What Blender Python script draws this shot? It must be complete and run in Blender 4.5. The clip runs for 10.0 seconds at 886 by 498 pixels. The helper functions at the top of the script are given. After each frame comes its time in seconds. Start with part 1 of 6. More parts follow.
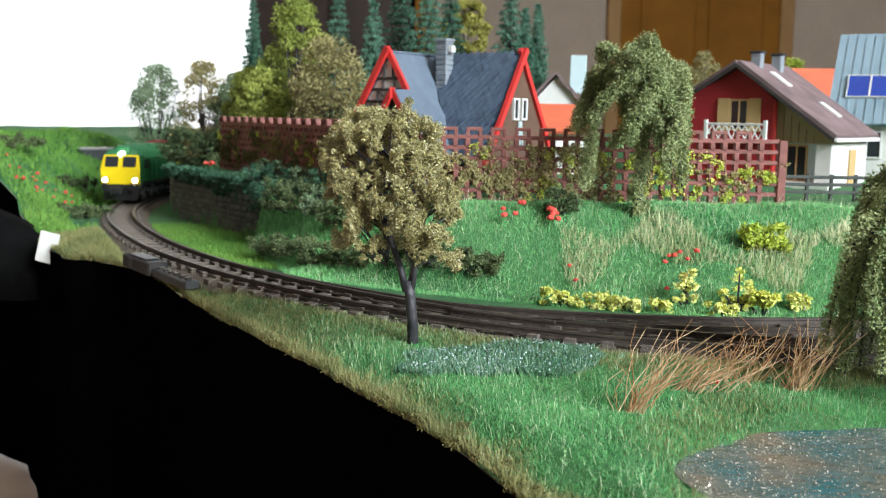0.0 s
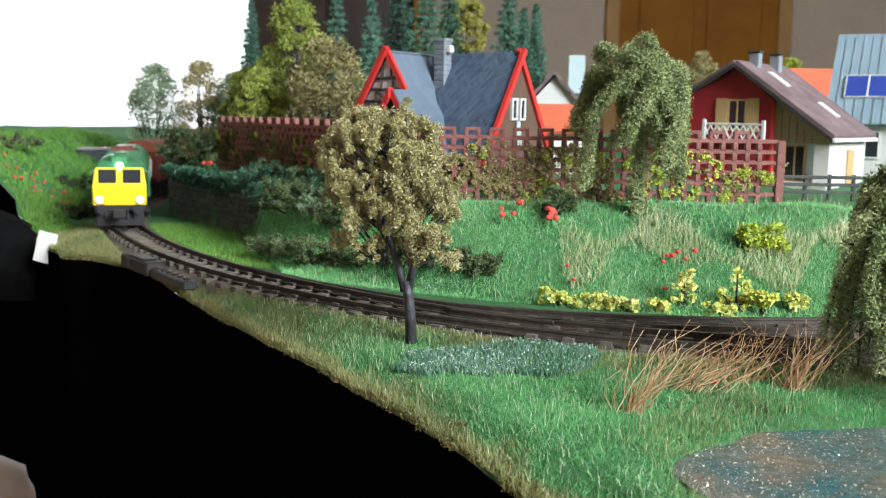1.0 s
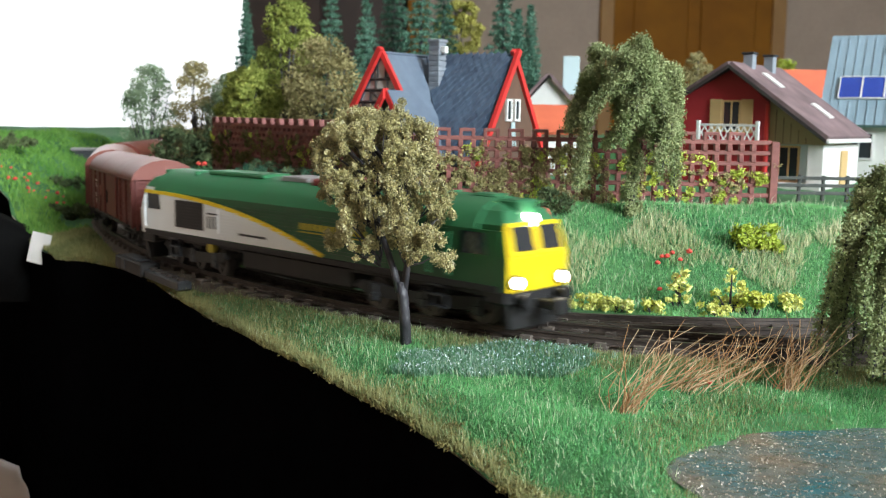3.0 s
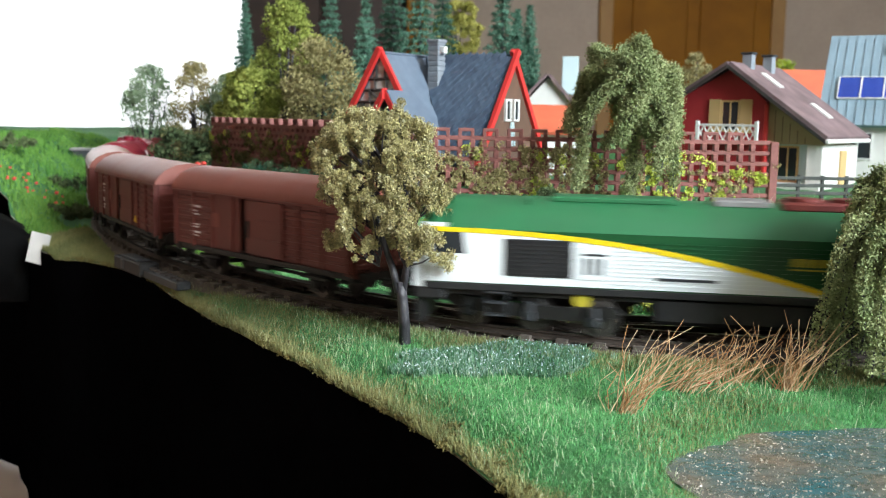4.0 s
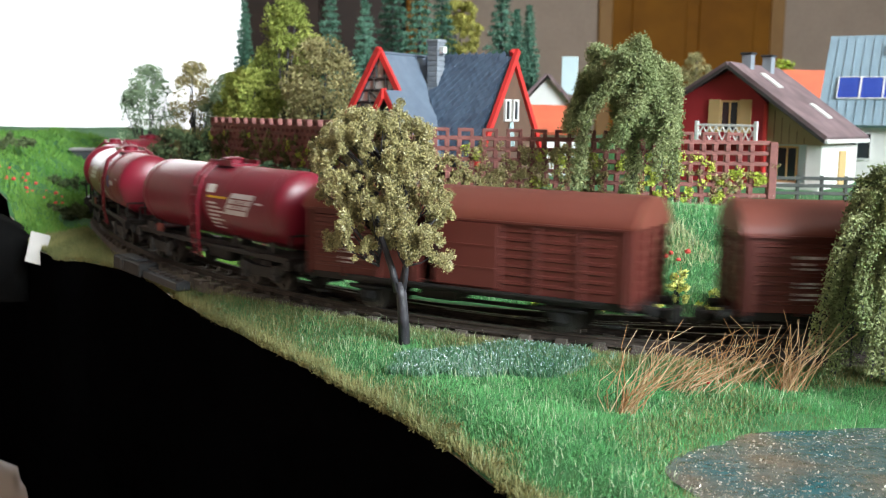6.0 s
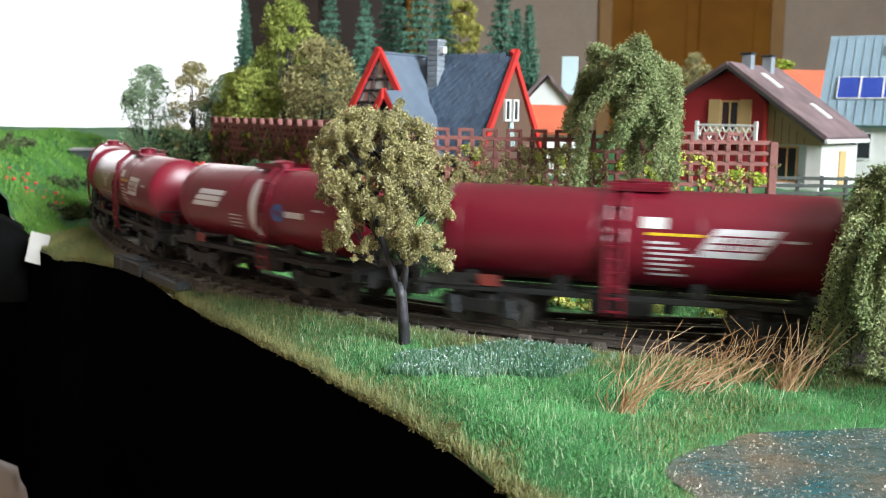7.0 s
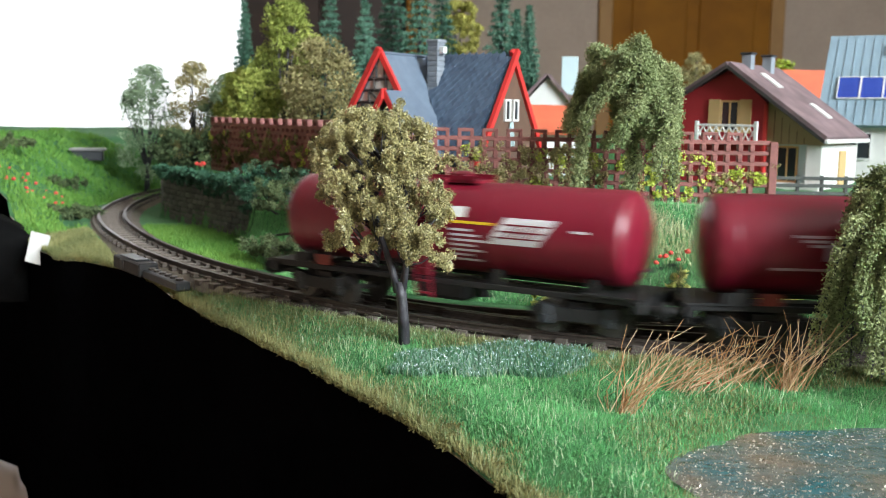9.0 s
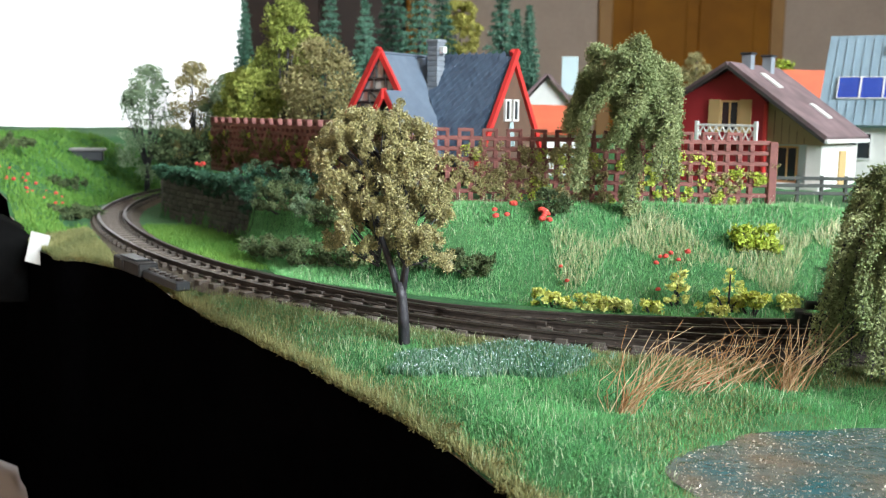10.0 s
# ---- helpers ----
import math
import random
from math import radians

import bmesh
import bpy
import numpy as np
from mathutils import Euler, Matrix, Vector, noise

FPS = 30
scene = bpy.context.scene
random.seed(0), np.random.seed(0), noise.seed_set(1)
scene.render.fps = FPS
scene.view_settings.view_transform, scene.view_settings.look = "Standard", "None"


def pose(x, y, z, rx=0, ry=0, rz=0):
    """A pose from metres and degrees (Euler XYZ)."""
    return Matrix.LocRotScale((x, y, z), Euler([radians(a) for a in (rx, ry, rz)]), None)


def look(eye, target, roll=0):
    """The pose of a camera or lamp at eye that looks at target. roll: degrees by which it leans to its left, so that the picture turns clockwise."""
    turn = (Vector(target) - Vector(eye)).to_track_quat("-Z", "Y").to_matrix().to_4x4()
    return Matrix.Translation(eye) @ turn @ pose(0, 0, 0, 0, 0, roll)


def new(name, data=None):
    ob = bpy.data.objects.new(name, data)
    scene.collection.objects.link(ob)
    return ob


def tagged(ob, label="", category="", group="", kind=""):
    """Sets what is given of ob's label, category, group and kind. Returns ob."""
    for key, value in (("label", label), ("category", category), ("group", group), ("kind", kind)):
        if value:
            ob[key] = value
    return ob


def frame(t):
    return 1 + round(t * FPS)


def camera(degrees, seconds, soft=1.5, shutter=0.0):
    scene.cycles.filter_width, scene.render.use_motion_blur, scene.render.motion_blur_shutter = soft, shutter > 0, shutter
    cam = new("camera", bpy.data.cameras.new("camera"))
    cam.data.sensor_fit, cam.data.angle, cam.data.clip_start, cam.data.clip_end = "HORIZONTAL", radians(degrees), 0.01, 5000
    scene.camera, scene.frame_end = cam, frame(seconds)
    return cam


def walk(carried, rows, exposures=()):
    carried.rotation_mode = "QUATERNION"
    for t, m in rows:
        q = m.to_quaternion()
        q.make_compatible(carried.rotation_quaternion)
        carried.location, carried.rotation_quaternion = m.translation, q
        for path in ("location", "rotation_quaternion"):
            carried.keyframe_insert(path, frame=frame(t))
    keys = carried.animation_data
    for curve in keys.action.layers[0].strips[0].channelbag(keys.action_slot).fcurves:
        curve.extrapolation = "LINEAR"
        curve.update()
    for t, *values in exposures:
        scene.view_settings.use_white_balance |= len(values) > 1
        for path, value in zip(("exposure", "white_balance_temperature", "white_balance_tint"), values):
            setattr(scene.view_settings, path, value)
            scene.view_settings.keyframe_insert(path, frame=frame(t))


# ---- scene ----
# A model railway in 1:160. Lengths below are in metres of the full-size original and are multiplied by U.
U = 1 / 160
EYE = (0.0, 0.0, 6.007)
TILT, LEAN = 7.391, 0.974


def eye_pose(right, down):
    """The camera's pose, turned by small angles in degrees."""
    c = pose(0, 0, 0, 90 - TILT, 0, 0) @ pose(0, 0, 0, -down, -right, 0) @ pose(0, 0, 0, 0, 0, LEAN)
    return Matrix.Translation(Vector(EYE) * U) @ c


PAN = [(0.0, -0.477, 0.0), (0.5, -0.477, 0.0), (1.0, -0.382, 0.0), (1.5, -0.302, 0.0), (2.0, -0.223, -0.03), (2.5, -0.127, -0.04), (3.0, -0.08, -0.05), (4.0, -0.032, -0.055),
       (5.5, 0.0, -0.06), (7.0, 0.0, -0.06), (10.0, 0.0, -0.06)]
cam = camera(47.07, 10.0, soft=1.0, shutter=0.6)
cam.data.dof.use_dof = True
cam.data.dof.focus_distance = 27.5 * U
cam.data.dof.aperture_fstop = 66.0
walk(cam, [(t, eye_pose(r, d + 0.06)) for t, r, d in PAN], [(0.0, -0.1), (1.5, -0.12), (2.5, -0.2), (3.3, -0.1), (4.0, 0.0), (10.0, 0.0)])

# ---- light ----
world = bpy.data.worlds.new("world")
scene.world = world
world.use_nodes = True
wn = world.node_tree.nodes
sky = wn.new("ShaderNodeTexSky")
sky.sky_type, sky.sun_disc, sky.sun_elevation, sky.sun_rotation = "NISHITA", False, radians(38), radians(200)
wn["Background"].inputs["Strength"].default_value = 0.12
world.node_tree.links.new(sky.outputs[0], wn["Background"].inputs[0])


def window_light(name, at, target, wide, high, watts, tint):
    lamp = bpy.data.lights.new(name, "AREA")
    lamp.shape, lamp.size, lamp.size_y, lamp.energy, lamp.color = "RECTANGLE", wide, high, watts, tint
    ob = new(name, lamp)
    ob.matrix_world = look(at, target)
    return ob
window_light("window_daylight", (1.6, -1.42, 0.98), (0.08, 0.2, 0.0), 1.1, 1.0, 142, (0.895, 0.99, 1.04))
window_light("far_window_daylight", (-1.75, 4.45, 0.55), (0.0, 0.2, 0.0), 1.6, 1.5, 40, (0.95, 0.98, 1.0))
# ---- materials ----
def mat(name, base, rough=0.7, metal=0.0, second=None, scale=200.0, amount=0.5, bump=0.0, bump_scale=None, glow=None, spec=0.5, by_object=0.0, coarse=None):
    """A procedural surface: two colours mixed by noise at two scales, with relief. scale is per true metre."""
    m = bpy.data.materials.new(name)
    m.use_nodes = True
    n, k = m.node_tree.nodes, m.node_tree.links
    b = n["Principled BSDF"]
    b.inputs["Roughness"].default_value, b.inputs["Metallic"].default_value = rough, metal
    b.inputs["Specular IOR Level"].default_value = spec
    b.inputs["Base Color"].default_value = (*base, 1)
    if glow:
        b.inputs["Emission Color"].default_value, b.inputs["Emission Strength"].default_value = (*glow[0], 1), glow[1]
    co = n.new("ShaderNodeTexCoord")
    if second or by_object:
        second = second or tuple(c * 0.7 for c in base)
        fine, broad, mix = n.new("ShaderNodeTexNoise"), n.new("ShaderNodeTexNoise"), n.new("ShaderNodeMix")
        fine.inputs["Scale"].default_value, broad.inputs["Scale"].default_value = scale, coarse or scale * 0.17
        fine.inputs["Detail"].default_value = 4
        for t in (fine, broad):
            k.new(co.outputs["Object"], t.inputs["Vector"])
        add = n.new("ShaderNodeMath")
        add.operation = "ADD"
        k.new(fine.outputs[0], add.inputs[0])
        k.new(broad.outputs[0], add.inputs[1])
        ramp = n.new("ShaderNodeMapRange")
        ramp.inputs["From Min"].default_value, ramp.inputs["From Max"].default_value = 1.0 - amount * 0.5, 1.0 + amount * 0.5
        last = add.outputs[0]
        if by_object:
            info, sub = n.new("ShaderNodeObjectInfo"), n.new("ShaderNodeMath")
            geo = n.new("ShaderNodeNewGeometry")
            isl = n.new("ShaderNodeMath")
            isl.operation = "ADD"
            k.new(info.outputs["Random"], isl.inputs[0])
            k.new(geo.outputs["Random Per Island"], isl.inputs[1])
            sub.operation = "MULTIPLY_ADD"
            k.new(isl.outputs[0], sub.inputs[0])
            sub.inputs[1].default_value = by_object
            k.new(last, sub.inputs[2])
            off = n.new("ShaderNodeMath")
            off.operation = "SUBTRACT"
            k.new(sub.outputs[0], off.inputs[0])
            off.inputs[1].default_value = by_object
            last = off.outputs[0]
        k.new(last, ramp.inputs["Value"])
        mix.data_type = "RGBA"
        mix.inputs[6].default_value, mix.inputs[7].default_value = (*base, 1), (*second, 1)
        k.new(ramp.outputs[0], mix.inputs[0])
        k.new(mix.outputs[2], b.inputs["Base Color"])
    if bump:
        tex, bp = n.new("ShaderNodeTexNoise"), n.new("ShaderNodeBump")
        tex.inputs["Scale"].default_value, tex.inputs["Detail"].default_value = bump_scale or scale, 5
        bp.inputs["Strength"].default_value, bp.inputs["Distance"].default_value = bump, 0.3 / (bump_scale or scale)
        k.new(co.outputs["Object"], tex.inputs["Vector"])
        k.new(tex.outputs[0], bp.inputs["Height"])
        k.new(bp.outputs[0], b.inputs["Normal"])
    return m


M = {
    "turf": mat("turf", (0.022, 0.12, 0.04), 0.95, second=(0.08, 0.20, 0.07), scale=900, amount=0.7, bump=1.0, bump_scale=1500, coarse=25),
    "black": mat("black_cloth", (0.0012, 0.0012, 0.0014), 1.0, second=(0.0025, 0.0025, 0.003), scale=300, bump=0.3, spec=0.0),
    "table": mat("beige_table", (0.55, 0.40, 0.30), 0.5, second=(0.48, 0.34, 0.25), scale=40),
    "wall_paint": mat("taupe_paint", (0.45, 0.375, 0.31), 0.9, second=(0.41, 0.34, 0.28), scale=60, bump=0.1),
    "ceiling_paint": mat("ceiling_paint", (0.75, 0.74, 0.72), 0.9, second=(0.7, 0.69, 0.67), scale=30),
    "floor_wood": mat("floor_wood", (0.30, 0.19, 0.11), 0.5, second=(0.22, 0.13, 0.07), scale=14),
    "door_wood": mat("door_wood", (0.31, 0.135, 0.012), 0.6, second=(0.19, 0.075, 0.009), scale=9, amount=0.9, spec=0.1),
    "dark_wood": mat("dark_wood", (0.035, 0.016, 0.01), 0.5, second=(0.02, 0.01, 0.006), scale=20),
    "rail": mat("rail_steel", (0.05, 0.037, 0.031), 0.6, 0.2, second=(0.09, 0.07, 0.058), scale=700),
    "railhead": mat("rail_head", (0.10, 0.085, 0.075), 0.5, 0.6, second=(0.06, 0.05, 0.045), scale=500),
    "sleeper": mat("sleeper_plastic", (0.085, 0.068, 0.056), 0.8, second=(0.15, 0.122, 0.102), scale=700, by_object=0.25),
    "red": mat("oxide_red", (0.135, 0.027, 0.02), 0.5, second=(0.105, 0.021, 0.016), scale=60),
    "tank": mat("tank_red", (0.19, 0.009, 0.024), 0.33, second=(0.155, 0.008, 0.02), scale=60),
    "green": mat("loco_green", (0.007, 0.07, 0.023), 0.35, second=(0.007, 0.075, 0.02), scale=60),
    "yellow": mat("loco_yellow", (0.85, 0.62, 0.01), 0.4, second=(0.8, 0.57, 0.01), scale=60),
    "under": mat("underframe_black", (0.007, 0.007, 0.008), 0.6, second=(0.018, 0.017, 0.016), scale=400),
    "fence": mat("red_trellis", (0.28, 0.10, 0.085), 0.6, second=(0.18, 0.062, 0.052), scale=500, by_object=0.2),
    "leaf": mat("leaf", (0.05, 0.08, 0.02), 0.8, second=(0.09, 0.11, 0.03), scale=600),
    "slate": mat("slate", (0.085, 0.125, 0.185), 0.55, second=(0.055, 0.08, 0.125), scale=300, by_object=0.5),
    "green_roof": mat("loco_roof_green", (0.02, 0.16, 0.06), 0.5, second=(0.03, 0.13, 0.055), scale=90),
    "loco_white": mat("loco_white", (0.78, 0.82, 0.83), 0.4, second=(0.7, 0.74, 0.76), scale=90),
    "grille": mat("black_grille", (0.01, 0.011, 0.012), 0.5, second=(0.02, 0.02, 0.022), scale=900),
    "roof_brown": mat("wagon_roof", (0.19, 0.05, 0.034), 0.5, second=(0.16, 0.037, 0.024), scale=50, bump=0.1),
    "fan_red": mat("roof_fan_red", (0.20, 0.03, 0.02), 0.6, second=(0.12, 0.02, 0.02), scale=200),
    "hollow": mat("dark_inside", (0.006, 0.005, 0.005), 0.9, second=(0.01, 0.008, 0.007), scale=90),
    "glass": mat("cab_glass", (0.02, 0.025, 0.03), 0.08, spec=0.8),
    "lamp": mat("headlamp", (0.9, 0.9, 0.8), 0.3, glow=((1.0, 0.95, 0.8), 25.0)),
    "dark_grey": mat("dark_grey", (0.022, 0.025, 0.029), 0.5, second=(0.036, 0.039, 0.043), scale=300),
    "wheel": mat("wheel_steel", (0.06, 0.055, 0.05), 0.45, 0.6, second=(0.12, 0.11, 0.1), scale=400),
    "marking": mat("white_marking", (0.72, 0.70, 0.72), 0.5, second=(0.62, 0.6, 0.62), scale=400),
    "mark_yellow": mat("yellow_marking", (0.75, 0.5, 0.02), 0.5, second=(0.65, 0.43, 0.02), scale=400),
    "mark_blue": mat("blue_marking", (0.02, 0.16, 0.5), 0.5, second=(0.02, 0.13, 0.42), scale=400),
    "gold": mat("gold_marking", (0.5, 0.42, 0.03), 0.5, second=(0.42, 0.35, 0.03), scale=400),
    "grey_panel": mat("grey_panel", (0.28, 0.27, 0.27), 0.5, second=(0.22, 0.21, 0.21), scale=200),
    "ballast": mat("ballast", (0.09, 0.07, 0.055), 0.95, second=(0.15, 0.12, 0.09), scale=1500, bump=1.0, bump_scale=1600, coarse=60),
    "marking_lilac": mat("lilac_marking", (0.55, 0.42, 0.5), 0.5, second=(0.48, 0.36, 0.44), scale=400),
    "grass": mat("grass_fibre", (0.02, 0.165, 0.045), 0.55, second=(0.17, 0.50, 0.17), scale=60, amount=1.1, by_object=0.9, coarse=20),
    "grass_bank": mat("bank_fibre", (0.035, 0.27, 0.08), 0.55, second=(0.26, 0.60, 0.23), scale=60, amount=1.1, by_object=0.9, coarse=20),
    "grass_olive": mat("olive_fibre", (0.08, 0.13, 0.035), 0.7, second=(0.35, 0.33, 0.135), scale=80, amount=0.9, by_object=0.6, coarse=30),
    "grass_blue": mat("blue_fibre", (0.06, 0.2, 0.09), 0.6, second=(0.44, 0.58, 0.5), scale=90, amount=0.75, by_object=0.7, coarse=30),
    "grass_hill": mat("hill_fibre", (0.06, 0.20, 0.025), 0.75, second=(0.19, 0.36, 0.06), scale=40, amount=0.9, by_object=0.6, coarse=10),
    "pale_fibre": mat("pale_fibre", (0.28, 0.42, 0.2), 0.6, second=(0.62, 0.66, 0.45), scale=80, by_object=0.8),
    "straw": mat("straw_fibre", (0.42, 0.46, 0.23), 0.8, second=(0.74, 0.70, 0.45), scale=80, by_object=0.6),
    "reed": mat("dry_reed", (0.36, 0.18, 0.07), 0.7, second=(0.72, 0.54, 0.34), scale=80, amount=0.8, by_object=0.7),
    "leaf_olive": mat("olive_leaf", (0.085, 0.07, 0.016), 0.35, second=(0.48, 0.43, 0.19), scale=150, amount=0.8, by_object=0.8, spec=0.8),
    "leaf_willow": mat("willow_leaf", (0.17, 0.225, 0.08), 0.7, second=(0.42, 0.46, 0.22), scale=150, amount=0.9, by_object=0.45),
    "leaf_light": mat("light_leaf", (0.2, 0.25, 0.04), 0.8, second=(0.44, 0.48, 0.11), scale=100, amount=0.8, by_object=0.6),
    "leaf_grey": mat("grey_leaf", (0.11, 0.18, 0.09), 0.8, second=(0.24, 0.32, 0.18), scale=100, amount=0.8, by_object=0.6),
    "leaf_brown": mat("brown_leaf", (0.21, 0.185, 0.07), 0.8, second=(0.45, 0.39, 0.18), scale=100, amount=0.8, by_object=0.6),
    # grey leaf made paler: the far window's glare is put into its colour
    "leaf_glare": mat("pale_leaf", (0.17, 0.26, 0.14), 0.8, second=(0.38, 0.48, 0.29), scale=100, amount=0.8, by_object=0.6),
    "leaf_fir": mat("fir_needle", (0.04, 0.12, 0.075), 0.8, second=(0.11, 0.24, 0.165), scale=100, amount=0.8, by_object=0.6),
    "leaf_round": mat("yellow_green_leaf", (0.26, 0.25, 0.04), 0.8, second=(0.46, 0.43, 0.11), scale=100, amount=0.8, by_object=0.6),
    # whitish speck colour, for blossoms and for glints painted among them
    "blossom": mat("pale_blossom", (0.62, 0.70, 0.72), 0.6, second=(0.4, 0.55, 0.6), scale=200, by_object=0.5),
    "moss": mat("olive_moss", (0.05, 0.06, 0.018), 0.85, second=(0.24, 0.21, 0.07), scale=140, amount=0.9, by_object=0.7, coarse=30),
    "leaf_dark": mat("dark_leaf", (0.05, 0.08, 0.03), 0.85, second=(0.14, 0.18, 0.07), scale=120, amount=0.8, by_object=0.6),
    "leaf_ivy": mat("ivy_leaf", (0.03, 0.11, 0.06), 0.8, second=(0.10, 0.22, 0.13), scale=120, amount=0.8, by_object=0.6),
    "leaf_lime": mat("lime_foam", (0.34, 0.44, 0.04), 0.8, second=(0.60, 0.66, 0.12), scale=150, amount=0.8, by_object=0.5),
    "flower_yellow": mat("yellow_foam", (0.60, 0.62, 0.09), 0.8, second=(0.88, 0.87, 0.36), scale=150, amount=0.8, by_object=0.5),
    "poppy": mat("poppy_red", (0.66, 0.05, 0.03), 0.7, second=(0.75, 0.09, 0.07), scale=300, by_object=0.4),
    "bark": mat("dark_bark", (0.016, 0.015, 0.018), 0.5, second=(0.07, 0.066, 0.075), scale=350, amount=0.5, bump=0.8, bump_scale=500),
    "water": mat("resin_pond", (0.20, 0.155, 0.115), 0.25, second=(0.03, 0.13, 0.15), scale=120, amount=0.5, bump=1.0, bump_scale=450, coarse=30, spec=0.6),
    "glitter": mat("pond_glitter", (0.85, 0.78, 0.68), 0.25, 0.3, second=(0.4, 0.3, 0.22), scale=200, by_object=0.8),
    "stone": mat("wall_stone", (0.15, 0.15, 0.135), 0.85, second=(0.085, 0.09, 0.078), scale=250, bump=0.6, by_object=0.5),
    "mortar": mat("wall_mortar", (0.05, 0.05, 0.045), 0.95, second=(0.035, 0.04, 0.03), scale=300, bump=0.4),
    "trim_red": mat("bright_red_trim", (0.62, 0.035, 0.03), 0.5, second=(0.52, 0.03, 0.028), scale=200),
    "timber": mat("dark_timber", (0.03, 0.025, 0.025), 0.7, second=(0.05, 0.04, 0.035), scale=300),
    "plaster": mat("white_plaster", (0.72, 0.71, 0.68), 0.8, second=(0.62, 0.61, 0.58), scale=150, bump=0.1),
    "brown_wall": mat("brown_boards", (0.13, 0.07, 0.045), 0.7, second=(0.09, 0.05, 0.035), scale=150),
    "red_wall": mat("red_render", (0.40, 0.022, 0.03), 0.7, second=(0.34, 0.018, 0.025), scale=120, bump=0.1),
    "tan_wall": mat("tan_boards", (0.36, 0.27, 0.15), 0.7, second=(0.3, 0.22, 0.12), scale=120),
    "roof_mauve": mat("mauve_roof", (0.24, 0.165, 0.17), 0.7, second=(0.12, 0.08, 0.085), scale=150, bump=0.2),
    "roof_blue": mat("blue_grey_roof", (0.23, 0.32, 0.38), 0.6, second=(0.19, 0.27, 0.32), scale=120, bump=0.2),
    "roof_orange": mat("orange_roof", (0.62, 0.14, 0.065), 0.7, second=(0.52, 0.11, 0.055), scale=120),
    "solar": mat("solar_blue", (0.02, 0.05, 0.30), 0.25, second=(0.03, 0.07, 0.36), scale=80),
    "shutter": mat("pale_wood", (0.55, 0.38, 0.17), 0.7, second=(0.48, 0.32, 0.14), scale=200),
    "pale_blue": mat("pale_blue_wall", (0.50, 0.62, 0.64), 0.7, second=(0.44, 0.56, 0.58), scale=100),
    "fence_dark": mat("dark_rail_fence", (0.045, 0.05, 0.045), 0.75, second=(0.08, 0.085, 0.075), scale=200),
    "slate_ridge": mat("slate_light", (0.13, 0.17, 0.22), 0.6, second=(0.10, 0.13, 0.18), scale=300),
    "door_frame": mat("door_frame_wood", (0.36, 0.2, 0.055), 0.6, second=(0.28, 0.145, 0.04), scale=12),
    "sky_glow": mat("white_sky", (0.8, 0.8, 0.8), 1.0, glow=((0.95, 0.98, 1.0), 1.6)),
    "white": mat("white_plastic", (0.75, 0.75, 0.73), 0.5, second=(0.68, 0.68, 0.66), scale=200),
}


# ---- building helpers ----
def part(name, bm, material, parent=None, label="", smooth=False, m=None, scaled=True):
    """One mesh object from a bmesh given in full-size metres, under a thing or a part."""
    me = bpy.data.meshes.new(name)
    if scaled:
        bmesh.ops.scale(bm, vec=(U, U, U), verts=bm.verts)
    bm.to_mesh(me)
    bm.free()
    for one in (material if isinstance(material, (list, tuple)) else (material,)):
        me.materials.append(M[one] if isinstance(one, str) else one)
    if smooth:
        me.polygons.foreach_set("use_smooth", [True] * len(me.polygons))
        if smooth != True:
            me.set_sharp_from_angle(angle=radians(smooth))
    ob = new(name, me)
    if parent:
        ob.parent = parent
    if label:
        ob["label"] = label
    if m is not None:
        ob.matrix_basis = at(m)
    return ob


def at(m):
    """A pose in full-size metres, brought to the model's size."""
    m = m.copy()
    m.translation = m.translation * U
    return m


def thing(name, m, label, category, group="", kind=""):
    ob = new(name)
    ob.empty_display_size = 0.01
    ob.matrix_basis = at(m)
    return tagged(ob, label, category, group, kind)


def box(bm, x0, x1, y0, y1, z0, z1, bevel=0.0, mi=0, m=None):
    """A box added to bm, its edges bevelled."""
    r = bmesh.ops.create_cube(bm, size=1.0)
    vs = r["verts"]
    for v in vs:
        v.co = Vector((x0 + (v.co.x + 0.5) * (x1 - x0), y0 + (v.co.y + 0.5) * (y1 - y0), z0 + (v.co.z + 0.5) * (z1 - z0)))
        if m is not None:
            v.co = m @ v.co
    fs = list({f for v in vs for f in v.link_faces})
    for f in fs:
        f.material_index = mi
    if bevel > 0:
        es = list({e for f in fs for e in f.edges})
        g = bmesh.ops.bevel(bm, geom=es, offset=bevel, segments=1, affect="EDGES")
        for f in g["faces"]:
            f.material_index = mi
    return bm


def rod(bm, a, b, r0, r1=None, seg=8, mi=0, caps=True):
    """A tapered rod from a to b added to bm."""
    a, b = Vector(a), Vector(b)
    q = (b - a).to_track_quat("Z", "Y").to_matrix().to_4x4()
    m = Matrix.Translation((a + b) / 2) @ q
    r = bmesh.ops.create_cone(bm, cap_ends=caps, segments=seg, radius1=r0, radius2=r0 if r1 is None else r1, depth=(b - a).length, matrix=m)
    for f in {f for v in r["verts"] for f in v.link_faces}:
        f.material_index = mi
    return bm


def prism(bm, outline, x0, x1, mi=0, cap=None):
    """Extrudes an outline of (y, z) along x."""
    n = len(outline)
    va = [bm.verts.new((x0, y, z)) for y, z in outline]
    vb = [bm.verts.new((x1, y, z)) for y, z in outline]
    for i in range(n):
        f = bm.faces.new((va[i], va[(i + 1) % n], vb[(i + 1) % n], vb[i]))
        f.material_index = mi
    for vs in (va[::-1], vb):
        f = bm.faces.new(vs)
        f.material_index = mi if cap is None else cap
    bmesh.ops.recalc_face_normals(bm, faces=bm.faces)
    return bm
